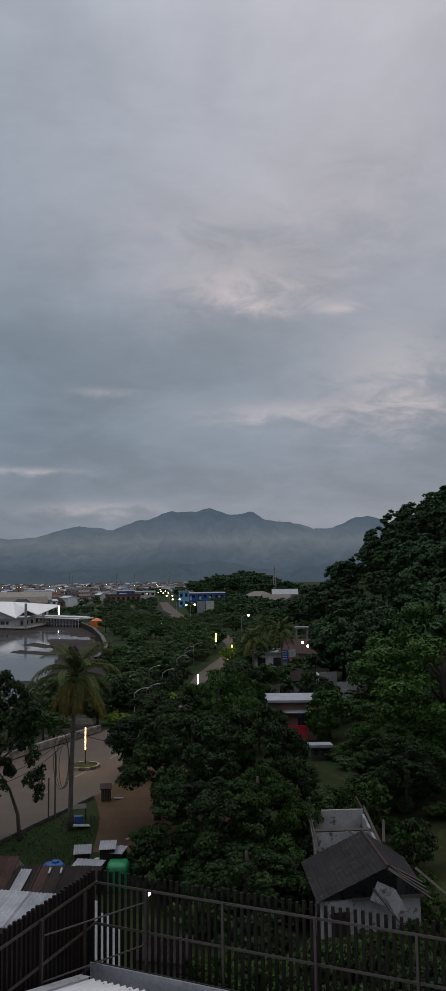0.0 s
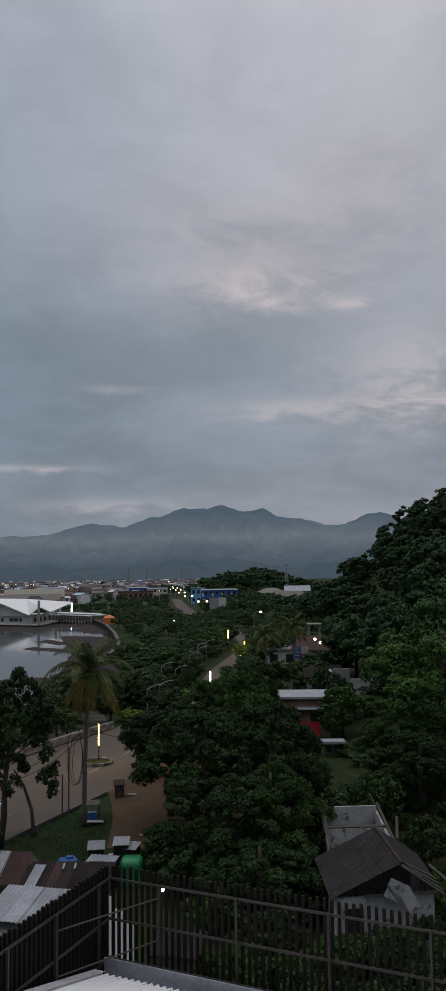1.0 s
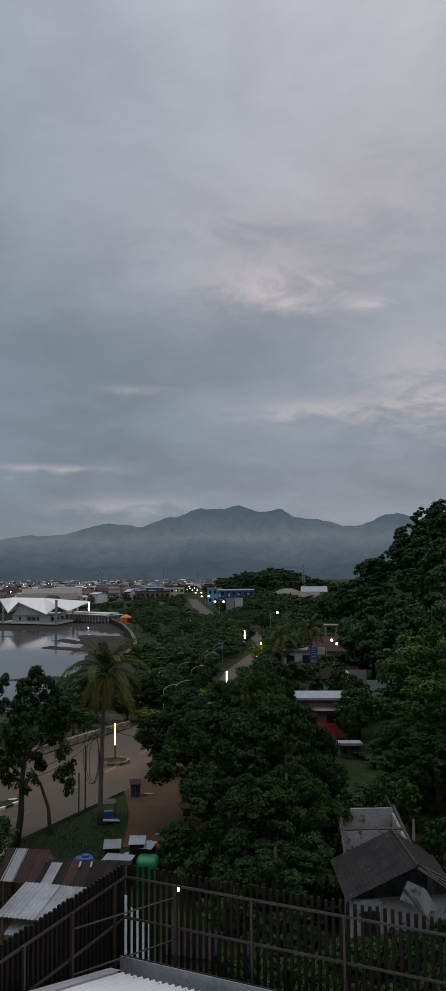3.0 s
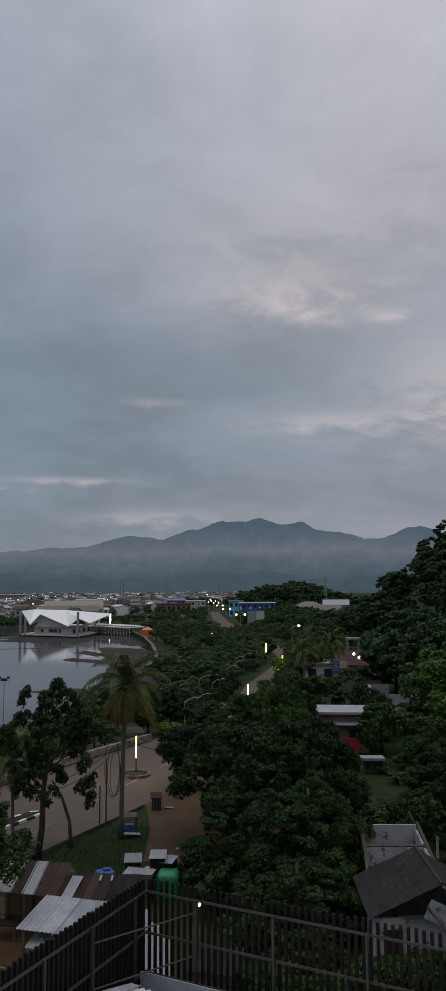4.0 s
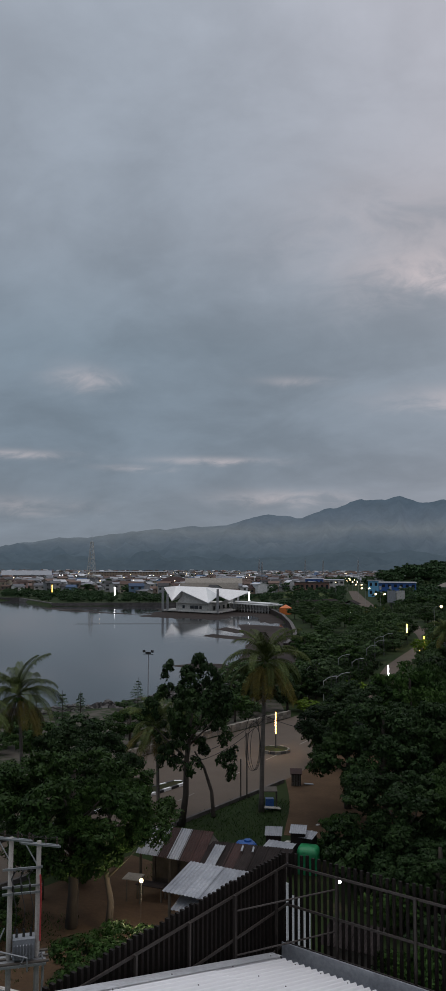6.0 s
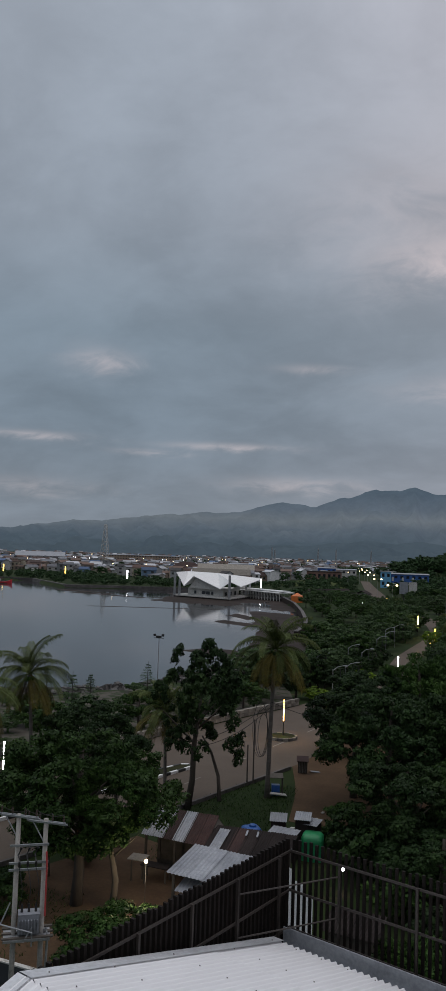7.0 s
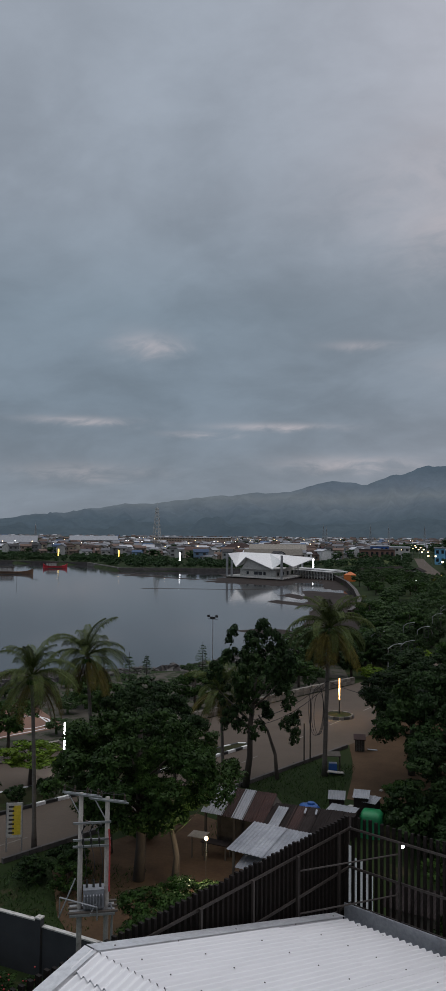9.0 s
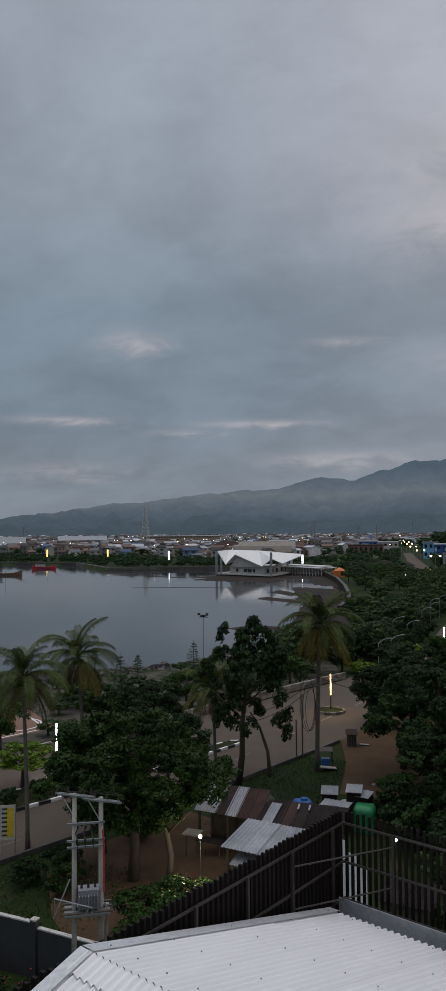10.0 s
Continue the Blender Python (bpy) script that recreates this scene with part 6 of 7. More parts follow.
# roofless rear rooms
rear = thing("roofless_annex", (0, 0, 0), "roofless white annex with charred beams", "ruin")
for a, b, h in (((5.0, 46.4), (5.3, 53.6), 2.7), ((5.3, 53.6), (8.8, 53.8), 2.9), ((8.6, 46.8), (8.8, 53.8), 2.6), ((5.2, 50.0), (8.7, 50.2), 2.6)):
    d = np.subtract(b, a)
    part("wall", Shape().box(((a[0] + b[0]) / 2, (a[1] + b[1]) / 2, h / 2), (np.hypot(*d), 0.16, h), math.degrees(math.atan2(d[1], d[0]))), M["ruinwall"], rear)
for a, b in (((5.0, 46.2, 2.75), (5.3, 53.7, 2.95)), ((8.7, 46.5, 2.7), (8.9, 54.0, 3.0)), ((5.2, 50.0, 2.72), (8.9, 50.2, 2.72)), ((7.9, 46.3, 3.0), (7.2, 49.8, 2.8)), ((8.9, 53.9, 2.6), (8.4, 54.0, 3.6)), ((9.1, 48.5, 2.5), (9.4, 50.0, 3.3)), ((9.9, 44.0, 2.6), (10.9, 41.8, 2.1))):
    part("beam", Shape().tube([a, b], [0.09, 0.08], 4), M["timber"], rear, "dark charred roof beam")
# no opening is cut; black paint gives the shade of the window
part("window_hole", Shape().box((7.4, 50.02, 1.5), (0.8, 0.2, 0.8), 3), M["black"], rear, "black block painted as the shaded window opening")

# ------------------------------------------------------------------ road furniture
def led_post(x, y, z0, z1, mat, label, w=0.09):
    ob = thing("light_column", (x, y, 0), label, "street light", "light columns")
    part("post", Shape().tube([(0, 0, 0), (0, 0, z0)], [0.06, 0.06], 8), M["darksteel"], ob)
    n = max(int((z1 - z0) / 0.28), 3)
    for k in range(n):
        a = z0 + (z1 - z0) * k / n
        part("light_segment", Shape().box((0, 0, a + (z1 - z0) / n * 0.44), (w, w, (z1 - z0) / n * 0.8)), M[mat], ob, "glowing segment")


led_post(-13.5, 78.85, 1.70, 3.80, "led_warm", "column of warm orange glowing light segments", 0.10)
led_post(-29.5, 53.4, 0.35, 3.85, "led_white", "column of white glowing light segments", 0.09)
led_post(-3.75, 111, 3.2, 4.85, "led_white", "white glowing light column by the road", 0.16)
led_post(-11.4, 240, 2.0, 6.1, "led_warm", "warm glowing light column by the far road", 0.32)
led_post(-7.0, 236, 2.6, 4.8, "led_warm", "warm glowing light column by the far road", 0.24)
led_post(-2.1, 190, 2.9, 4.9, "led_yellow", "yellow glowing light column among trees", 0.26)
led_post(1.4, 160, 2.5, 4.7, "led_yellow", "yellow glowing light column among trees", 0.24)
led_post(0.5, 150, 1.6, 3.0, "led_yellow", "yellow glowing light column among trees", 0.16)
for x, y, m in ((-258.7, 456, "led_yellow"), (-216.4, 456, "led_yellow"), (-162.2, 421, "led_white"), (-77, 376, "led_white"), (-340, 470, "led_yellow")):
    led_post(x, y, 1.5, 6.0, m, "tall glowing light column on the far shore", 0.55)

island = thing("traffic_island", (-13.6, 78.9, 0.03), "small round grassed traffic island with a painted kerb", "traffic island")
part("turf", Shape().tube([(0, 0, 0), (0, 0, 0.25), (0, 0, 0.35)], [1.25, 1.25, 0.4], 20), M["drygrass"], island)
for k in range(16):
    a = 2 * math.pi * k / 16
    part("kerb_stone", Shape().box((1.35 * math.cos(a), 1.35 * math.sin(a), 0.13), (0.2, 0.5, 0.28), math.degrees(a)), M["stone" if k % 2 else "rubble"], island)

for k in range(16):
    p = along([(-30, 33), (-20.8, 51), (-15.6, 69), (-9.5, 90), (-6, 120), (-5, 150)], k / 16)
    q = along([(-30, 33), (-20.8, 51), (-15.6, 69), (-9.5, 90), (-6, 120), (-5, 150)], k / 16 + 0.02)
    d = q - p
    structure("lane_marking", Shape().box((*((p + q) / 2), 0.036), (2.4, 0.13, 0.006), math.degrees(math.atan2(d[1], d[0]))), M["stone"], "worn white lane dash on the asphalt", "marking")


def street_lamp(x, y, h, turn, lit="", arms=1, lantern=False, label="grey street lamp with a curved arm"):
    ob = thing("street_lamp", (x, y, 0), label, "street lamp", "street lamps", turn)
    part("pole", Shape().tube([(0, 0, 0), (0, 0, h)], [0.06, 0.045], 8), M["steel"], ob)
    for k in range(arms):
        s = 1 if k == 0 else -1
        part("arm", Shape().tube([(0, 0, h - 0.1), (s * 0.6, 0, h + 0.35), (s * 1.3, 0, h + 0.5)], [0.04, 0.035, 0.03], 6), M["steel"], ob)
        part("lamp_head", Shape().box((s * 1.5, 0, h + 0.5), (0.5, 0.2, 0.09)), M["steel"], ob)
        if lit:
            part("light", Shape().ball((s * 1.6, 0, h + 0.34), 0.32 if y < 250 else 0.42, 8, 0.8), M[lit], ob, "glowing lamp")
    if lantern:
        fr_ = Shape()
        for w_, z_, sx, sz in ((0.95, h - 0.45, 0.05, 1.3), (1.6, h - 0.45, 0.05, 1.3), (1.275, h + 0.2, 0.65, 0.05), (1.275, h - 1.1, 0.65, 0.05)):
            fr_.box((w_, 0, z_), (sx, 0.06, sz))
        part("frame", fr_, M["darksteel"], ob, "hanging banner frame")


for x, y, t in ((-11.1, 99.4, 20), (-9.9, 103, 20), (-14.6, 111, 20), (-9.2, 119.6, 15), (-11.6, 124, 15), (-8.3, 140, 10), (-7.4, 150, 5), (-7.8, 158, 5), (-6.4, 166, 0)):
    street_lamp(x, y, 4.1, t, "", 1, True, "unlit street lamp with a dark hanging frame")
for k in range(7):
    y = 300 + 75 * k
    xl, xr = np.interp(y, ll[:, 1], ll[:, 0]), np.interp(y, lr[:, 1], lr[:, 0])
    street_lamp((xl + xr) / 2, y, 7.5, 8, "bulb", 2, False, "lit twin-arm street lamp on the far road")
street_lamp(4.0, 190, 8.6, 0, "bulb", 1, False, "lit street lamp among the trees")
street_lamp(-21.7, 259, 3.2, 0, "bulb_white", 1, False, "lit white lamp in the park")
for x, y, h in ((13.3, 139.2, 6.6), (14.2, 139.2, 6.0), (15.6, 150, 5.0), (6.5, 142, 2.2), (9.8, 92, 0.0)):
    if h:
        yard_lamp(x, y, h, "bulb", 0.24)

# flood-light mast in the mud
mast = thing("floodlight_mast", (-30.4, 90.0, 0), "slim mast with four dark floodlights", "floodlight")
part("pole", Shape().tube([(0, 0, 0), (0, 0, 7.7)], [0.06, 0.04], 8), M["steel"], mast)
part("crossbar", Shape().box((0, 0, 7.7), (1.2, 0.06, 0.06)), M["darksteel"], mast)
for dx in (-0.5, -0.17, 0.17, 0.5):
    part("floodlight", Shape().box((dx, -0.1, 7.85 + 0.2 * (abs(dx) > 0.3)), (0.28, 0.2, 0.26), 0, 0.3 * dx), M["black"], mast, "dark floodlight head")

sign = thing("road_sign", (-25.1, 39.9, 0), "yellow and white roadside banner sign on two posts", "sign", turn=28)
for dx in (-0.42, 0.42):
    part("post", Shape().box((dx, 0, 1.35), (0.07, 0.07, 2.7)), M["steel"], sign)
pan = part("panel", Shape().box((0, -0.05, 1.75), (0.82, 0.05, 1.9)), M["wallwhite"], sign, "white sign panel")
part("colour_field", Shape().box((0.12, -0.08, 1.75), (0.45, 0.012, 1.6)), M["yellow"], pan, "yellow field")
for k in range(7):
    part("text_bar", Shape().box((-0.16, -0.083, 2.5 - 0.24 * k), (0.3, 0.012, 0.10)), M["darksteel"], pan, "dark bar of writing")


# ------------------------------------------------------------------ shore details
def conifer(x, y, h, r, label):
    ob = thing("young_conifer", (x, y, 0), label, "conifer", "young conifers")
    part("trunk", Shape().tube([(0, 0, 0), (0, 0, h)], [0.08, 0.02], 6), M["bark"], ob)
    q = []
    g = np.random.default_rng(int(abs(x) * 10))
    for lvl in range(11):
        z = h * (0.18 + 0.78 * lvl / 11)
        for k in range(8):
            L = r * (1.05 - lvl / 11.5) * g.uniform(0.6, 1.1)
            a = 2 * math.pi * (k + g.uniform(0, 1)) / 8
            d = np.array([math.cos(a), math.sin(a), g.uniform(0.0, 0.35)])
            sd = np.array([-math.sin(a), math.cos(a), 0])
            b = np.array([0, 0, z])
            for j in range(7):
                u = 0.25 + 0.75 * j / 6
                c = b + d * L * u - (0, 0, 0.22 * L * u * u)
                for side in (-1, 1):
                    tip = c + sd * side * L * 0.30 * (1.15 - u) + d * L * 0.18 + (0, 0, g.uniform(-0.08, 0.1))
                    q.append([c - d * 0.05, (c + tip) / 2 - d * 0.05, tip, (c + tip) / 2 + d * 0.06])
    part("foliage", quads_mesh("branches", np.array(q), M["leaf_mid"]), None, ob)


conifer(-32.6, 92.8, 4.6, 1.6, "young tiered conifer by the water")
conifer(-38.6, 89.6, 3.2, 1.2, "small tiered conifer by the water")
conifer(-41.5, 84, 5.0, 1.7, "young tiered conifer behind the palms")
conifer(-35.6, 78, 5.2, 1.7, "young tiered conifer on the promenade")
# lamp light on this tree is put into its leaf colour
tree(-30.4, 50.2, 3.6, 2.5, "light", "low tree with lamp light painted into its bright yellow-green leaves", 41, 0.3, 0.15)
for k, (x, y, r, h) in enumerate(((-29.0, 46.2, 0.9, 1.2), (-31.2, 46.2, 1.0, 1.3), (-26.8, 50.5, 1.0, 1.2), (-33.0, 44.8, 1.0, 1.1), (-24.2, 56.0, 0.9, 1.0), (-28.2, 48.6, 0.8, 1.1))):
    shrub(x, y, r, h, "mid_dark", "dark shrub on the road median", k + 200, 0.2)
PROM = "green tree on the seaside promenade"
for k, (x, y, h, r) in enumerate(((-27.5, 76, 4.4, 2.4), (-30.5, 71.5, 4.6, 2.6), (-33.5, 67, 4.6, 2.5), (-24, 82, 4.0, 2.2), (-36.6, 57, 5.0, 2.8), (-40, 52, 5.0, 3.0), (-43, 60, 4.6, 2.6), (-46, 66, 4.2, 2.4), (-20.5, 92, 3.8, 2.2), (-28, 83, 3.4, 1.9), (-38, 74, 3.8, 2.2), (-19.5, 100, 4.2, 2.4), (-23, 97, 3.6, 2.1))):
    tree(x, y, h, r, ("mid", "mid_dark")[k % 2], PROM, k, 0.2, 0.13, group="promenade trees")
for k, (x, y, h, r) in enumerate(((3.4, 84, 6.0, 2.6), (11.4, 90, 6.4, 2.8), (11.0, 101, 7.0, 3.0), (3.0, 97, 6.6, 2.8), (16.0, 126, 7.0, 3.0), (6.0, 125, 5.4, 2.4), (7.4, 131, 4.0, 1.9), (15.2, 98, 3.2, 2.6), (17.2, 100, 3.4, 2.8), (16.0, 92, 3.0, 2.4), (2.5, 112, 7.0, 3.0))):
    tree(x, y, h, r, ("mid_dark", "mid")[k % 2], "green tree between the small shops", k, 0.1, 0.16, group="shop trees")
for k, (x, y) in enumerate(((5.0, 39.2), (6.4, 38.9), (7.8, 39.4), (9.0, 39.8), (4.0, 38.4), (8.6, 38.2), (5.6, 37.6), (7.0, 37.2), (9.6, 38.6), (8.0, 36.6), (6.2, 36.2), (10.2, 42), (10.4, 45), (3.4, 43.4))):
    shrub(x, y, rng.uniform(0.8, 1.3), rng.uniform(1.1, 2.0), ("vine", "mid_dark", "mid")[k % 3], "wild bush growing against the ruined house", k + 240)
shrub(-11.2, 98.5, 2.2, 1.6, "light", "bright yellow-green hedge beside the road", 3)
shrub(-13.4, 101, 2.0, 1.5, "light", "bright yellow-green hedge beside the road", 4)
shrub(-9.5, 118, 2.4, 1.8, "light", "bright yellow-green hedge beside the road", 5)
# yellow of the nearby column is painted into the leaves
tree(1.2, 158, 5.0, 2.8, "light", "tree with yellow column light painted into its leaves", 42, 0.2, 0.16)


def boat(x, y, turn, hull, label, L=22.0):
    ob = thing("outrigger_boat", (x, y, WATER), label, "boat", "moored boats", turn)
    s = Shape()
    st = []
    for k in range(9):
        t = k / 8
        w = 1.5 * math.sin(math.pi * min(0.08 + t * 0.92, 0.995)) ** 0.5
        z = 1.0 + 1.3 * (2 * t - 1) ** 4
        st.append([(L * (t - 0.5), -w, z), (L * (t - 0.5), -w * 0.55, -0.2), (L * (t - 0.5), w * 0.55, -0.2), (L * (t - 0.5), w, z)])
    s.add([p for r in st for p in r], [(4 * k + i, 4 * k + i + 1, 4 * k + 5 + i, 4 * k + 4 + i) for k in range(8) for i in range(3)] + [(4 * k + 3, 4 * k, 4 * k + 4, 4 * k + 7) for k in range(8)])
    part("hull", s, hull, ob)
    part("cabin", Shape().box((-L * 0.15, 0, 1.9), (L * 0.42, 2.0, 1.5)), M["wallwhite"], ob, "pale cabin")
    part("canopy", Shape().slab([(-L * 0.40, -1.4, 3.0), (L * 0.1, -1.4, 3.0), (L * 0.1, 1.4, 3.0), (-L * 0.40, 1.4, 3.0)], 0.15), M["rust"], ob, "rust-coloured canopy")
    for k in range(5):
        for yy in (-1.2, 1.2):
            part("stanchion", Shape().box((-L * 0.38 + k * L * 0.11, yy, 2.0), (0.12, 0.12, 2.0)), M["timber"], ob)
    part("mast", Shape().tube([(L * 0.15, 0, 1), (L * 0.15, 0, 7.5)], [0.1, 0.05], 6), M["timber"], ob)
    part("bowsprit", Shape().tube([(L * 0.45, 0, 2.0), (L * 0.64, 0, 2.8)], [0.14, 0.07], 6), M["timber"], ob)
    for yy in (-3.6, 3.6):
        part("outrigger", Shape().tube([(-L * 0.3, yy, 0.1), (L * 0.3, yy, 0.15)], [0.16, 0.12], 6), M["timber"], ob)


boat(-196, 304, 20, M["boatwood"], "brown wooden outrigger boat moored in the bay", 20)
boat(-206, 360, 30, M["red"], "red outrigger boat near the far shore", 12)

# ------------------------------------------------------------------ white pavilion on stilts
pav = thing("bay_pavilion", (0, 0, -0.7), "white pavilion with a folded roof on stilts over the mud", "pavilion")
pav.scale = (0.95, 0.95, 0.95)
A, V1, P, V2p, B, R = Vector((-107.5, 338.5, 10.2)), Vector((-103.2, 336.5, 4.4)), Vector((-98.2, 334.3, 8.9)), Vector((-84.6, 328.1, 4.1)), Vector((-79.8, 325.9, 7.4)), Vector((-71.5, 352, 8.4))
W2, O, S = Vector((-77.5, 336, 5.0)), Vector((-90.5, 346, 10.2)), Vector((-106, 352, 10.4))
for tri in ((A, V1, S), (V1, P, O), (V1, O, S), (P, V2p, O), (V2p, B, O), (B, W2, O), (W2, R, O)):
    part("roof_panel", Shape().slab([tuple(p) for p in tri], 0.25), M["whitepaint"], pav, "white folded roof panel")
part("hall", Shape().slab([(-102, 339, 3.6), (-84, 331, 3.6), (-82, 357, 3.6), (-100, 361, 3.6)], 3.2), M["wallwhite"], pav, "pale hall walls")
part("gable_wall", Shape().add([(-101.2, 337.4, 3.5), (-84.2, 329.7, 3.5), (-97.6, 335.6, 8.2)], [(0, 1, 2)]), M["wallwhite"], pav)
part("gable_wall", Shape().add([(-82.0, 333, 3.4), (-80.6, 358, 3.4), (-80.2, 358, 6.4)], [(0, 1, 2)]), M["wallwhite"], pav)
deck = part("deck", Shape().slab([(-108.5, 338.6, 0.5), (-79.6, 325.2, 0.5), (-76.5, 360, 0.5), (-104, 364, 0.5)], 0.5), M["wallwhite"], pav, "white deck edge")
for k in range(11):
    p = Vector((-108, 338.9, 0)).lerp(Vector((-79.8, 325.7, 0)), k / 10)
    part("stilt", Shape().box((p.x, p.y, -1.0), (0.5, 0.5, 2.4)), M["rubble"], pav)
for k in range(9):
    p = Vector((-79.4, 328, 0)).lerp(Vector((-77, 358, 0)), k / 8)
    part("stilt", Shape().box((p.x, p.y, -1.0), (0.5, 0.5, 2.4)), M["rubble"], pav)
for q, h in ((Vector((-80.0, 325.6, 0)), 9.8), (Vector((-108.0, 338.6, 0)), 9.8), (Vector((-105.5, 337.6, 0)), 7.0), (Vector((-78.6, 358.5, 0)), 7.2), (Vector((-78.9, 352, 0)), 6.4)):
    part("pillar", Shape().box((q.x, q.y, h / 2 + 0.2), (0.9, 0.9, h), 25), M["steel"], pav, "grey pillar")
for k, (u, w) in enumerate(((0.22, 1.2), (0.46, 2.0), (0.58, 2.0), (0.70, 1.2))):
    p = Vector((-102, 339, 1.9)).lerp(Vector((-84, 331, 1.9)), u) + Vector((-0.05, -0.12, 0))
    part("window", Shape().box(tuple(p), (w, 0.1, 1.3), -24), M["glass"], pav, "dark window")
for k in range(4):
    p = Vector((-83.7, 334, 1.7)).lerp(Vector((-82.3, 354, 1.7)), k / 3)
    part("window", Shape().box(tuple(p + Vector((0.2, 0, 0))), (0.1, 2.4, 1.6), -4), M["glass"], pav, "dark window")
jetty = thing("roofed_jetty", (0, 0, 0), "white flat-roofed jetty on slim stilts", "jetty")
J0, J1 = Vector((-76, 340, 0)), Vector((-55.5, 323, 0))
jd = (J1 - J0).normalized()
js = Vector((-jd.y, jd.x, 0))
for k, (w, z) in enumerate(((4.5, 2.3), (2.2, 2.9))):
    part("roof", Shape().slab([tuple(p + Vector((0, 0, z))) for p in (J0 + js * w, J0 - js * w, J1 - js * w, J1 + js * w)], 0.3), M["whitepaint"], jetty, "flat white roof")
part("walkway", Shape().slab([tuple(p + Vector((0, 0, 0.3))) for p in (J0 + js * 3, J0 - js * 3, J1 - js * 3, J1 + js * 3)], 0.35), M["concrete"], jetty)
for k in range(15):
    for w in (-3.6, 3.6):
        p = J0.lerp(J1, k / 14) + js * w
        part("stilt", Shape().box((p.x, p.y, 0.0), (0.32, 0.32, 4.4)), M["wallwhite"], jetty)

# ------------------------------------------------------------------ town
def house(name, w, d, h, roof, wall_mat, roof_mat, label, group="town houses", category="house", floors=1):
    ob = thing(name, (0, 0, -50), label, category, group)
    part("wall", Shape().box((0, 0, h / 2), (w, d, h)), wall_mat, ob)
    o, r = 0.5, min(w, d) * (0.26 if roof != "flat" else 0.05)
    s = Shape()
    if roof == "gable":
        s.slab([(-w / 2 - o, 0, h + r), (w / 2 + o, 0, h + r), (w / 2 + o, -d / 2 - o, h - 0.1), (-w / 2 - o, -d / 2 - o, h - 0.1)], 0.15)
        s.slab([(-w / 2 - o, d / 2 + o, h - 0.1), (w / 2 + o, d / 2 + o, h - 0.1), (w / 2 + o, 0, h + r), (-w / 2 - o, 0, h + r)], 0.15)
    elif roof == "hip":
        a, b = [(-w / 2 - o, -d / 2 - o, h), (w / 2 + o, -d / 2 - o, h), (w / 2 + o, d / 2 + o, h), (-w / 2 - o, d / 2 + o, h)], [(-w / 2 + d / 2, 0, h + r), (w / 2 - d / 2 + 0.01, 0, h + r)]
        s.add(a + b, [(0, 1, 5, 4), (1, 2, 5), (2, 3, 4, 5), (3, 0, 4), (3, 2, 1, 0)])
    else:
        s.slab([(-w / 2 - o, -d / 2 - o, h + 0.2), (w / 2 + o, -d / 2 - o, h + 0.2), (w / 2 + o, d / 2 + o, h + r), (-w / 2 - o, d / 2 + o, h + r)], 0.25)
    part("roof", s, roof_mat, ob)
    for f in range(floors):
        n = max(int(w / 3.2), 2)
        for k in range(n):
            x = -w / 2 + w * (k + 0.5) / n
            part("window", Shape().box((x, -d / 2 - 0.02, h * (f + 0.55) / floors), (w / n * 0.5, 0.1, h / floors * 0.42)), M["glass"], ob)
    return ob


def paint(name, c):
    return material(name, c, tuple(v * 1.2 for v in c), 0.8, scale=0.2, fine=1.5, per_object=0.2, stain=tuple(v * 0.6 for v in c), stain_at=0.66)


cream, pink, grey, tan, aqua = paint("cream_wall", (0.42, 0.37, 0.27)), paint("pinkish_wall", (0.38, 0.26, 0.22)), paint("grey_wall", (0.26, 0.265, 0.27)), paint("tan_wall", (0.25, 0.19, 0.14)), paint("aqua_wall", (0.20, 0.34, 0.36))
kinds = [
    house("house", 12, 9, 3.6, "gable", M["wallwhite"], M["zinc"], "white town house with a grey tin gable roof"),
    house("house", 10, 8, 3.4, "hip", cream, M["rust"], "cream town house with a rusty hipped roof"),
    house("house", 9, 8, 6.2, "flat", pink, M["darkroof"], "pinkish two-storey town house with a flat roof", floors=2),
    house("house", 14, 9, 3.8, "gable", tan, M["rust"], "tan town house with a brown rusted roof"),
    house("house", 11, 9, 6.6, "flat", M["wallwhite"], M["zinc"], "white two-storey town house with a shallow roof", floors=2),
    house("house", 12, 8, 3.6, "hip", grey, M["darkroof"], "grey town house with a dark hipped roof"),
    house("house", 13, 9, 4.0, "gable", aqua, M["zinc"], "aqua town house with a tin roof"),
    house("house", 9, 7, 6.4, "hip", cream, M["rust"], "cream two-storey town house with a brown hipped roof", floors=2),
    house("house", 11, 8, 3.4, "gable", tan, M["darkroof"], "tan town house with a dark tin roof"),
    house("house", 10, 8, 3.6, "gable", M["wallwhite"], M["zinc"], "white town house with a blue-grey roof"),
]
count = 0
far_shore = np.array([(-700, 575), (-520, 520), (-310, 480), (-232, 475), (-150, 412), (-70, 405), (-56, 345)])
# open playing field in front of the town
FIELD = [(-92, 452), (-44, 446), (-58, 572), (-84, 570)]
structure("playing_field", flat_ring(FIELD, 0.05, 0.1), material("field_grass", (0.040, 0.060, 0.016), (0.066, 0.084, 0.026), 0.95, spec=0.1, scale=0.05, fine=0.6, stain=(0.09, 0.075, 0.04), stain_at=0.62), "open worn grass playing field at the edge of town", "field")


def on_field(x, y):
    """The field and the line of sight over it."""
    return bool(in_ring(np.array(x), np.array(y), [(-95, 440), (-40, 440), (-56, 580), (-90, 575)]))



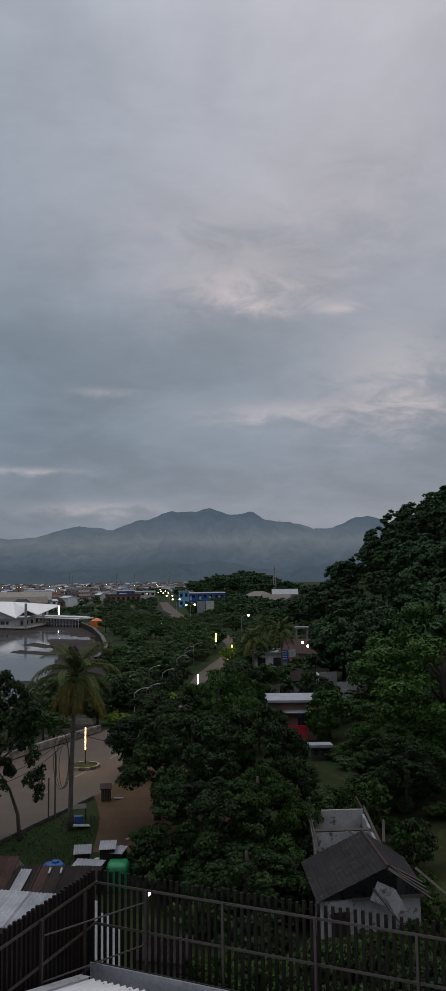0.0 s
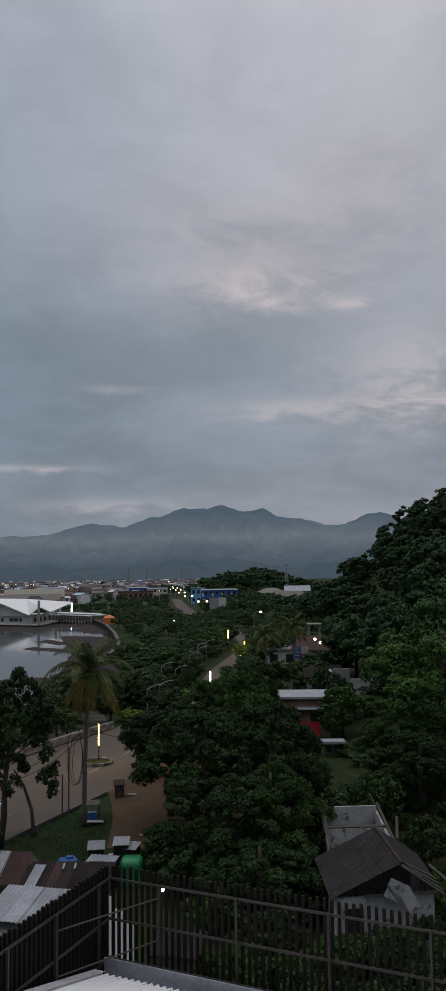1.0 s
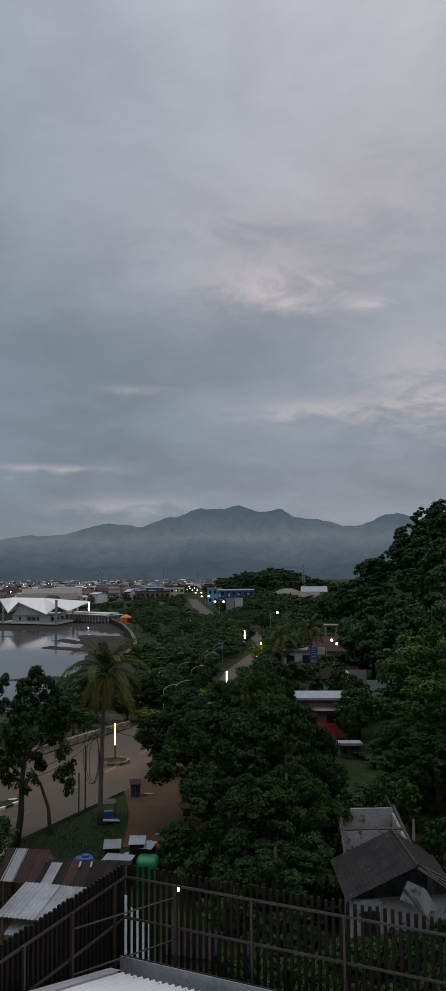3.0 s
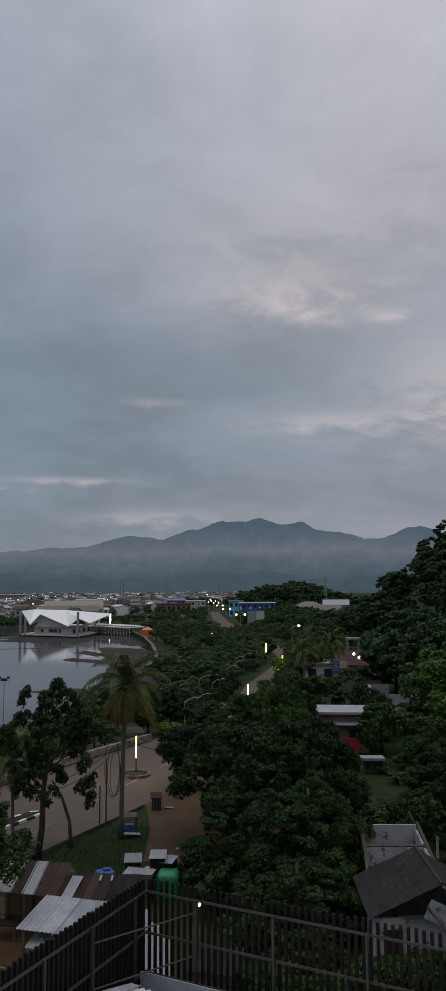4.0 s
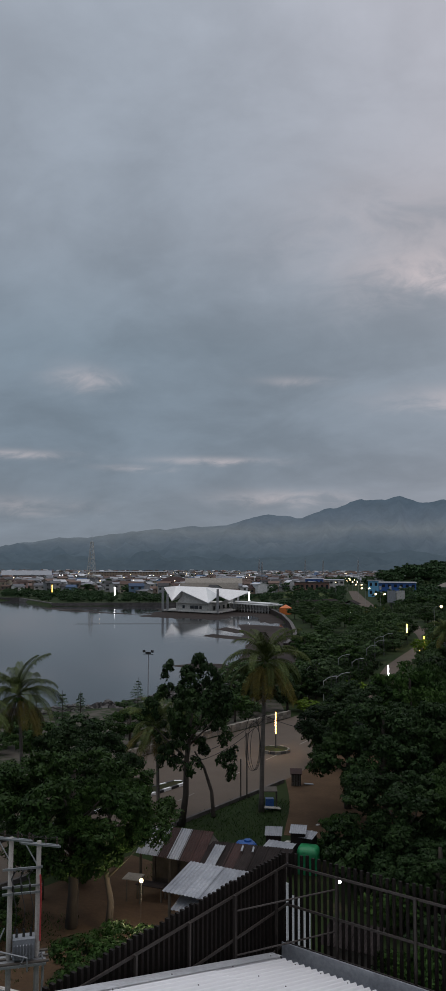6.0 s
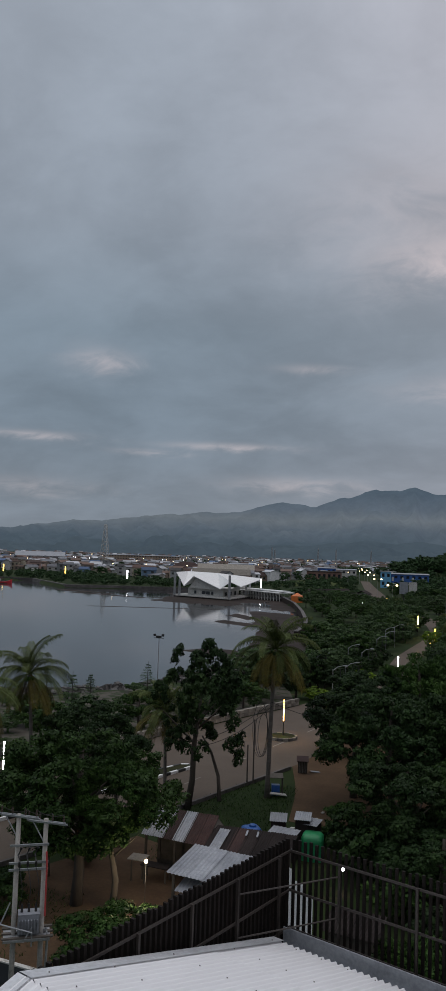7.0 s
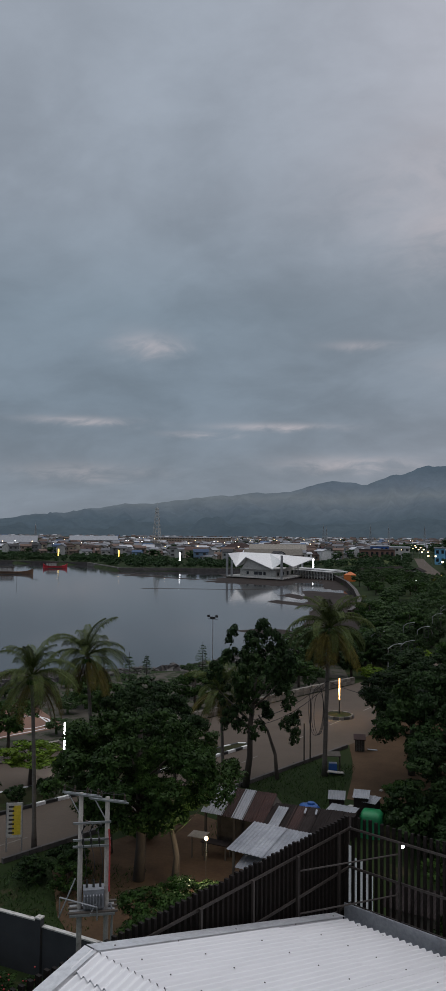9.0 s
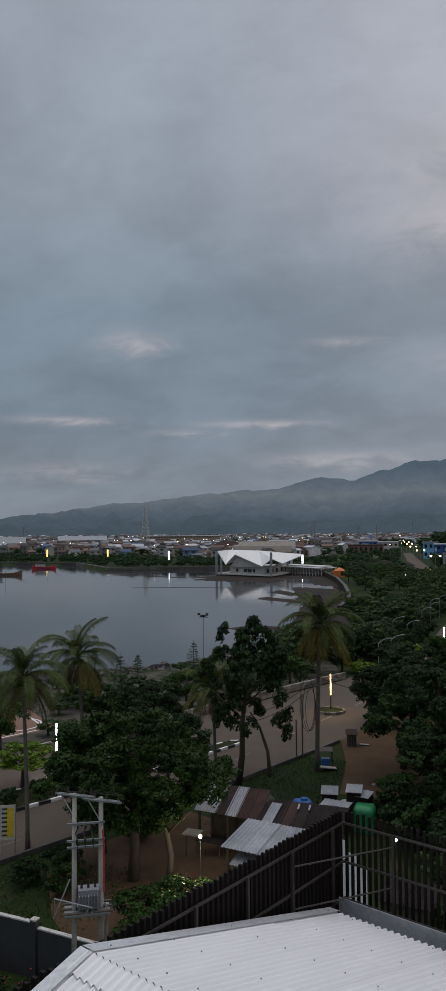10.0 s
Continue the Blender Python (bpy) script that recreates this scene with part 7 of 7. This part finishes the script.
while count < 290:
    az = rng.uniform(1.5, 40)
    r = rng.uniform(430, 1400) if rng.random() < 0.8 else rng.uniform(1300, 2100)
    x, y = -r * math.sin(radians(az)), r * math.cos(radians(az))
    if x < -60 and y < np.interp(x, far_shore[:, 0], far_shore[:, 1]) + 55:
        continue
    if x > np.interp(y, ll[:, 1], ll[:, 0]) - 14 and y < 860 or (x > -70 and y < 430) or on_field(x, y):
        continue
    copy_thing(kinds[int(rng.integers(len(kinds)))], pose(x, y, -0.1, 0, 0, rng.normal(az, 25)) @ Matrix.Scale(rng.uniform(0.68, 1.0), 4))
    count += 1
for k in kinds:
    for o in (*k.children, k):
        bpy.data.objects.remove(o)


def block(x, y, w, d, h, roof, wm_, rm, label, turn=0.0, floors=1, name="building", category="building"):
    ob = house(name, w, d, h, roof, wm_, rm, label, "town blocks", category, floors)
    ob.matrix_basis = pose(x, y, 0, 0, 0, turn)
    return ob


block(-131, 462, 20, 11, 4.6, "hip", M["wallwhite"], M["zinc"], "low hall with a pale blue-grey hipped roof", 16)
block(-124, 528, 13, 12, 10, "flat", cream, M["zinc"], "tall cream block on the far shore", 14, 2)
block(-117, 455, 33, 12, 5.0, "gable", grey, M["stone"], "wide market hall with a long grey roof", 14)
block(-121, 482, 34, 12, 7.4, "gable", grey, M["stone"], "second wide market hall with a grey roof", 14)
block(-72, 590, 13, 12, 8.5, "flat", M["blue"], M["zinc"], "blue-painted block in the town", 6, 2)
block(-60, 610, 15, 12, 7.5, "flat", M["wallwhite"], M["zinc"], "white block with dark windows", 8, 2)
block(-71, 566, 24, 10, 6.4, "flat", M["brick"], M["darkroof"], "unfinished brown brick building on a field", 10, 1)
block(-410, 800, 52, 18, 7.5, "gable", grey, M["zinc"], "large pale-roofed hall across the bay", 28, 2)
block(-330, 900, 90, 14, 10.5, "flat", tan, M["zinc"], "long tan apartment block across the bay", 22, 4)
block(-420, 640, 60, 22, 7, "gable", grey, M["zinc"], "long grey warehouse across the bay", 30)
block(-170, 560, 24, 14, 6, "hip", cream, M["rust"], "cream house group with red-brown roof", 20)
bb = block(-12.5, 512, 25, 12, 7.8, "flat", M["blue"], M["zinc"], "bright blue two-storey building beside the far road", 4, 2)
for k in range(4):
    part("white_panel", Shape().box((-9 + 6 * k, -6.1, 4.8), (1.2, 0.12, 2.2)), M["wallwhite"], bb, "white panel on the facade")
part("base_band", Shape().box((0, -6.15, 1.2), (25, 0.2, 2.2)), M["wallwhite"], bb, "pale ground-floor band")
bt = block(-24.5, 488, 6, 6, 9.5, "flat", M["skyblue"], M["zinc"], "light blue tower-like annex", 4, 2)
block(30, 470, 16, 11, 4.6, "gable", M["wallwhite"], M["stone"], "white house with a grey roof behind the roadside trees", 10)
block(22, 520, 18, 12, 5.4, "hip", grey, M["stone"], "grey hall with a hipped tin roof behind the trees", -12)
block(44, 585, 18, 14, 5, "gable", grey, M["zinc"], "wide pale hall behind the roadside trees", -4)
block(40, 440, 15, 12, 4.5, "hip", tan, M["darkroof"], "tan house with a dark hipped roof", -6)
hb = thing("hoarding", (-8.1, 350, 0), "double grey hoarding on tall posts beside the road", "billboard", turn=2)
for dx in (-1.9, 1.9):
    part("panel", Shape().box((dx, 0, 5.2), (3.5, 0.3, 5.0)), M["zinc" if dx < 0 else "wallwhite"], hb, "pale blank hoarding panel")
    part("post", Shape().box((dx, 0.3, 2.6), (0.35, 0.35, 5.2)), M["darksteel"], hb)
tent = tagged(new("orange_tent", Shape().add([(-2, -2, 0), (2, -2, 0), (2, 2, 0), (-2, 2, 0), (-2, -2, 2.4), (2, -2, 2.4), (2, 2, 2.4), (-2, 2, 2.4), (0, 0, 3.6)], [(0, 1, 5, 4), (1, 2, 6, 5), (2, 3, 7, 6), (3, 0, 4, 7), (4, 5, 8), (5, 6, 8), (6, 7, 8), (7, 4, 8)]).mesh("orange_tent", M["orange"])), "orange tent beside the jetty", "tent")
tent.location = (-47.5, 300, 0)
for k in range(5):
    block(-46 + 5 * k, 330 + 9 * (k % 3), 6, 5, 2.6, "gable", M["wallwhite"], M["darkroof"], "small white pavilion in the shore park", 20 * k, 1, "park_hut", "hut")

# shops beside the wooded hill
sh = block(7.3, 92.6, 5.6, 4.4, 4.2, "flat", M["brick"], M["zinc"], "dark brick shop with a red lower front", -2, 1, "shop", "shop")
part("red_front", Shape().box((0.1, -2.3, 0.8), (3.2, 0.14, 1.7)), M["red"], sh, "red painted front panel")
part("door", Shape().box((-1.0, -2.4, 0.85), (0.55, 0.12, 1.7)), M["zinc"], sh, "pale narrow door")
part("awning", Shape().slab([(-1.0, -2.2, 3.3), (2.9, -2.2, 3.3), (2.9, -3.0, 3.1), (-1.0, -3.0, 3.1)], 0.06), M["zinc"], sh)
block(12.4, 121, 5.0, 5, 3.0, "gable", M["concrete"], M["darkroof"], "grey shop with a dark tin roof", 4, 1, "shop", "shop")
block(4.2, 104, 4.6, 5, 3.0, "gable", M["brick"], M["darkroof"], "low brown shop with a dark roof", -6, 1, "shop", "shop")
block(9.2, 81.5, 1.5, 1.2, 1.3, "flat", M["timber"], M["zinc"], "small low shed with a pale roof", 0, 1, "shed", "shed")
wr = thing("roofless_wall", (15.3, 112, 0), "pale roofless concrete walls of an unfinished room", "wall")
part("wall", Shape().box((-1.2, 0, 2.4), (2.4, 0.2, 4.8)), M["concrete"], wr)
part("wall", Shape().box((2.0, 0.2, 1.7), (4.0, 0.2, 3.4)), M["wallwhite"], wr)
part("wall", Shape().box((-2.4, 1.5, 2.2), (0.2, 3.0, 4.4)), M["wallwhite"], wr)
block(15.5, 146, 9, 8, 4.6, "gable", M["concrete"], M["rust"], "grey house with a sloping brown roof", -20, 1, "house", "house")
block(8.0, 156, 6, 6, 3.6, "flat", M["wallwhite"], M["zinc"], "pale house behind the signboards", 6, 1, "house", "house")
fr = thing("concrete_frame", (14.2, 150, 0), "open grey concrete frame on a rooftop", "frame")
for dx in (-1.0, 1.0):
    for dy in (-1, 1):
        part("column", Shape().box((dx, dy, 4.2), (0.25, 0.25, 8.4)), M["concrete"], fr)
part("slab", Shape().box((0, 0, 8.5), (2.6, 2.6, 0.25)), M["concrete"], fr)
part("slab", Shape().box((0, 0, 5.8), (2.4, 2.4, 0.2)), M["concrete"], fr)
sb = thing("signboard", (11.0, 139.4, 0), "blue, white and red signboards on a steel frame", "signboard")
for dx in (-1.2, 0.2, 1.4):
    part("post", Shape().tube([(dx, 0.1, 0), (dx, 0.1, 8.0 if dx < 0 else 5.2)], [0.07, 0.06], 6), M["steel"], sb)
p1 = part("blue_panel", Shape().box((-0.8, 0, 4.4), (1.3, 0.1, 2.0)), M["blue"], sb, "blue sign panel")
part("white_panel", Shape().box((0.5, 0, 4.8), (1.2, 0.1, 1.2)), M["wallwhite"], sb, "white sign panel")
p2 = part("red_panel", Shape().box((0.55, 0, 2.8), (1.1, 0.1, 2.6)), M["red"], sb, "red sign panel")
for k in range(4):
    part("text_bar", Shape().box((0.5, -0.07, 3.7 - 0.55 * k), (0.7, 0.03, 0.22)), M["wallwhite"], p2, "white bar of writing")
    part("text_bar", Shape().box((-0.8, -0.07, 5.1 - 0.4 * k), (0.8, 0.03, 0.14)), M["wallwhite"], p1, "white bar of writing")

# the dense rest of the town: small houses past counting
def town_paint(name, c, rough=0.85):
    return material(name, c, tuple(v * 1.25 for v in c), rough, scale=0.15, fine=1.2, bump=0.0, spec=0.2, island=0.38, stain=tuple(v * 0.55 for v in c), stain_at=0.64)


tints = [(town_paint("town_wall", w), town_paint("town_roof", r)) for w, r in (((0.44, 0.43, 0.41), (0.16, 0.165, 0.18)), ((0.40, 0.35, 0.27), (0.080, 0.052, 0.044)), ((0.25, 0.255, 0.26), (0.060, 0.058, 0.060)),
                                                                              ((0.27, 0.22, 0.18), (0.115, 0.080, 0.066)), ((0.36, 0.25, 0.22), (0.085, 0.060, 0.054)), ((0.52, 0.52, 0.52), (0.40, 0.41, 0.43)), ((0.15, 0.22, 0.31), (0.08, 0.12, 0.20)))]
dense = [(Shape(), Shape(), Shape()) for k in tints]
count = 0
while count < 2600:
    az, r = rng.uniform(0.5, 41), 430 + 1650 * rng.random() ** 1.5
    x, y = -r * math.sin(radians(az)), r * math.cos(radians(az))
    if x < -60 and y < np.interp(x, far_shore[:, 0], far_shore[:, 1]) + 40 or (x > np.interp(y, ll[:, 1], ll[:, 0]) - 11 and y < 860) or on_field(x, y) or (x > -70 and y < 440):
        continue
    walls, roofs, panes = dense[int(rng.choice(7, p=(0.24, 0.17, 0.16, 0.12, 0.10, 0.17, 0.04)))]
    w, d, h, t = rng.uniform(5, 10), rng.uniform(4.5, 7.5), rng.choice((2.9, 3.2, 5.6, 6.2)), rng.normal(az, 22) + (90 if rng.random() < 0.25 else 0)
    walls.box((x, y, h / 2), (w, d, h), t)
    m = pose(x, y, 0, 0, 0, t)
    lift = rng.uniform(0.8, 1.9)
    for s in (-1, 1):
        ring = [m @ Vector(p) for p in ((-w / 2 - 0.4, 0, h + lift), (w / 2 + 0.4, 0, h + lift), (w / 2 + 0.4, s * (d / 2 + 0.5), h - 0.1), (-w / 2 - 0.4, s * (d / 2 + 0.5), h - 0.1))]
        roofs.slab([tuple(p) for p in (ring if s < 0 else ring[::-1])], 0.12)
        walls.add([m @ Vector(p) for p in ((s * (w / 2 - 0.02), -d / 2, h), (s * (w / 2 - 0.02), d / 2, h), (s * (w / 2 - 0.02), 0, h + lift))], [(0, 1, 2)])
    if r < 1100:
        for f in range(1 if h < 4 else 2):
            for u in (-0.28, 0.22):
                q = m @ Vector((u * w, -d / 2 - 0.03, 1.6 + 2.7 * f))
                panes.box(tuple(q), (w * 0.2, 0.08, 1.2), t)
    count += 1
for (wall_m, roof_m), (walls, roofs, panes) in zip(tints, dense):
    q = tagged(new("town_quarter", walls.mesh("town_quarter", wall_m)), "dense small houses of the town seen far off", "houses", kind="stuff")
    tagged(part("roofs", roofs, roof_m, q), kind="stuff")
    tagged(part("windows", panes, M["black"], q, "dark small windows"), kind="stuff")

# lattice tower and small masts
def lattice(x, y, h, w, label, col="wallwhite"):
    ob = thing("lattice_tower", (x, y, 0), label, "tower", "masts")
    rungs = Shape()
    n = max(int(h / 4), 4)
    cs = [(-1, -1), (1, -1), (1, 1), (-1, 1)]
    for sx, sy in cs:
        part("leg", Shape().tube([(sx * w, sy * w, 0), (sx * w * 0.25, sy * w * 0.25, h)], [0.28, 0.2], 4), M[col], ob)
    for k in range(n):
        z0, z1 = h * k / n, h * (k + 1) / n
        w0, w1 = w * (1 - 0.75 * k / n), w * (1 - 0.75 * (k + 1) / n)
        for i in range(4):
            a, b = cs[i], cs[(i + 1) % 4]
            rungs.tube([(a[0] * w0, a[1] * w0, z0), (b[0] * w1, b[1] * w1, z1)], [0.14] * 2, 4)
            rungs.tube([(a[0] * w1, a[1] * w1, z1), (b[0] * w1, b[1] * w1, z1)], [0.14] * 2, 4)
    part("bracing", rungs, M[col], ob)
    part("antenna", Shape().tube([(0, 0, h), (0, 0, h * 1.15)], [0.15, 0.08], 5), M[col], ob)


lattice(-309, 738, 41, 4.0, "tall pale lattice radio tower over the town")
for x, y, h in ((-100, 900, 24), (-160, 850, 22), (-60, 880, 24), (-520, 860, 24), (40, 640, 26), (-190, 990, 26), (-128, 960, 25), (-600, 900, 22)):
    lattice(x, y, h, 1.4, "slim far radio mast", "steel")
# glowing points of the town: lamps over the streets
for k in range(60):
    az, r = rng.uniform(2, 38), rng.uniform(480, 1300)
    x, y = -r * math.sin(radians(az)), r * math.cos(radians(az))
    if x < -60 and y < np.interp(x, far_shore[:, 0], far_shore[:, 1]) + 30:
        continue
    ob = thing("town_lamp", (x, y, 0), "lit street lamp over the town roofs", "street lamp", "town lamps")
    part("pole", Shape().tube([(0, 0, 0), (0, 0, 8)], [0.12, 0.08], 5), M["steel"], ob)
    part("light", Shape().ball((0, 0, 8.2), 0.34 if k % 3 else 0.26, 6), M["bulb" if k % 4 else "bulb_white"], ob, "glowing lamp")
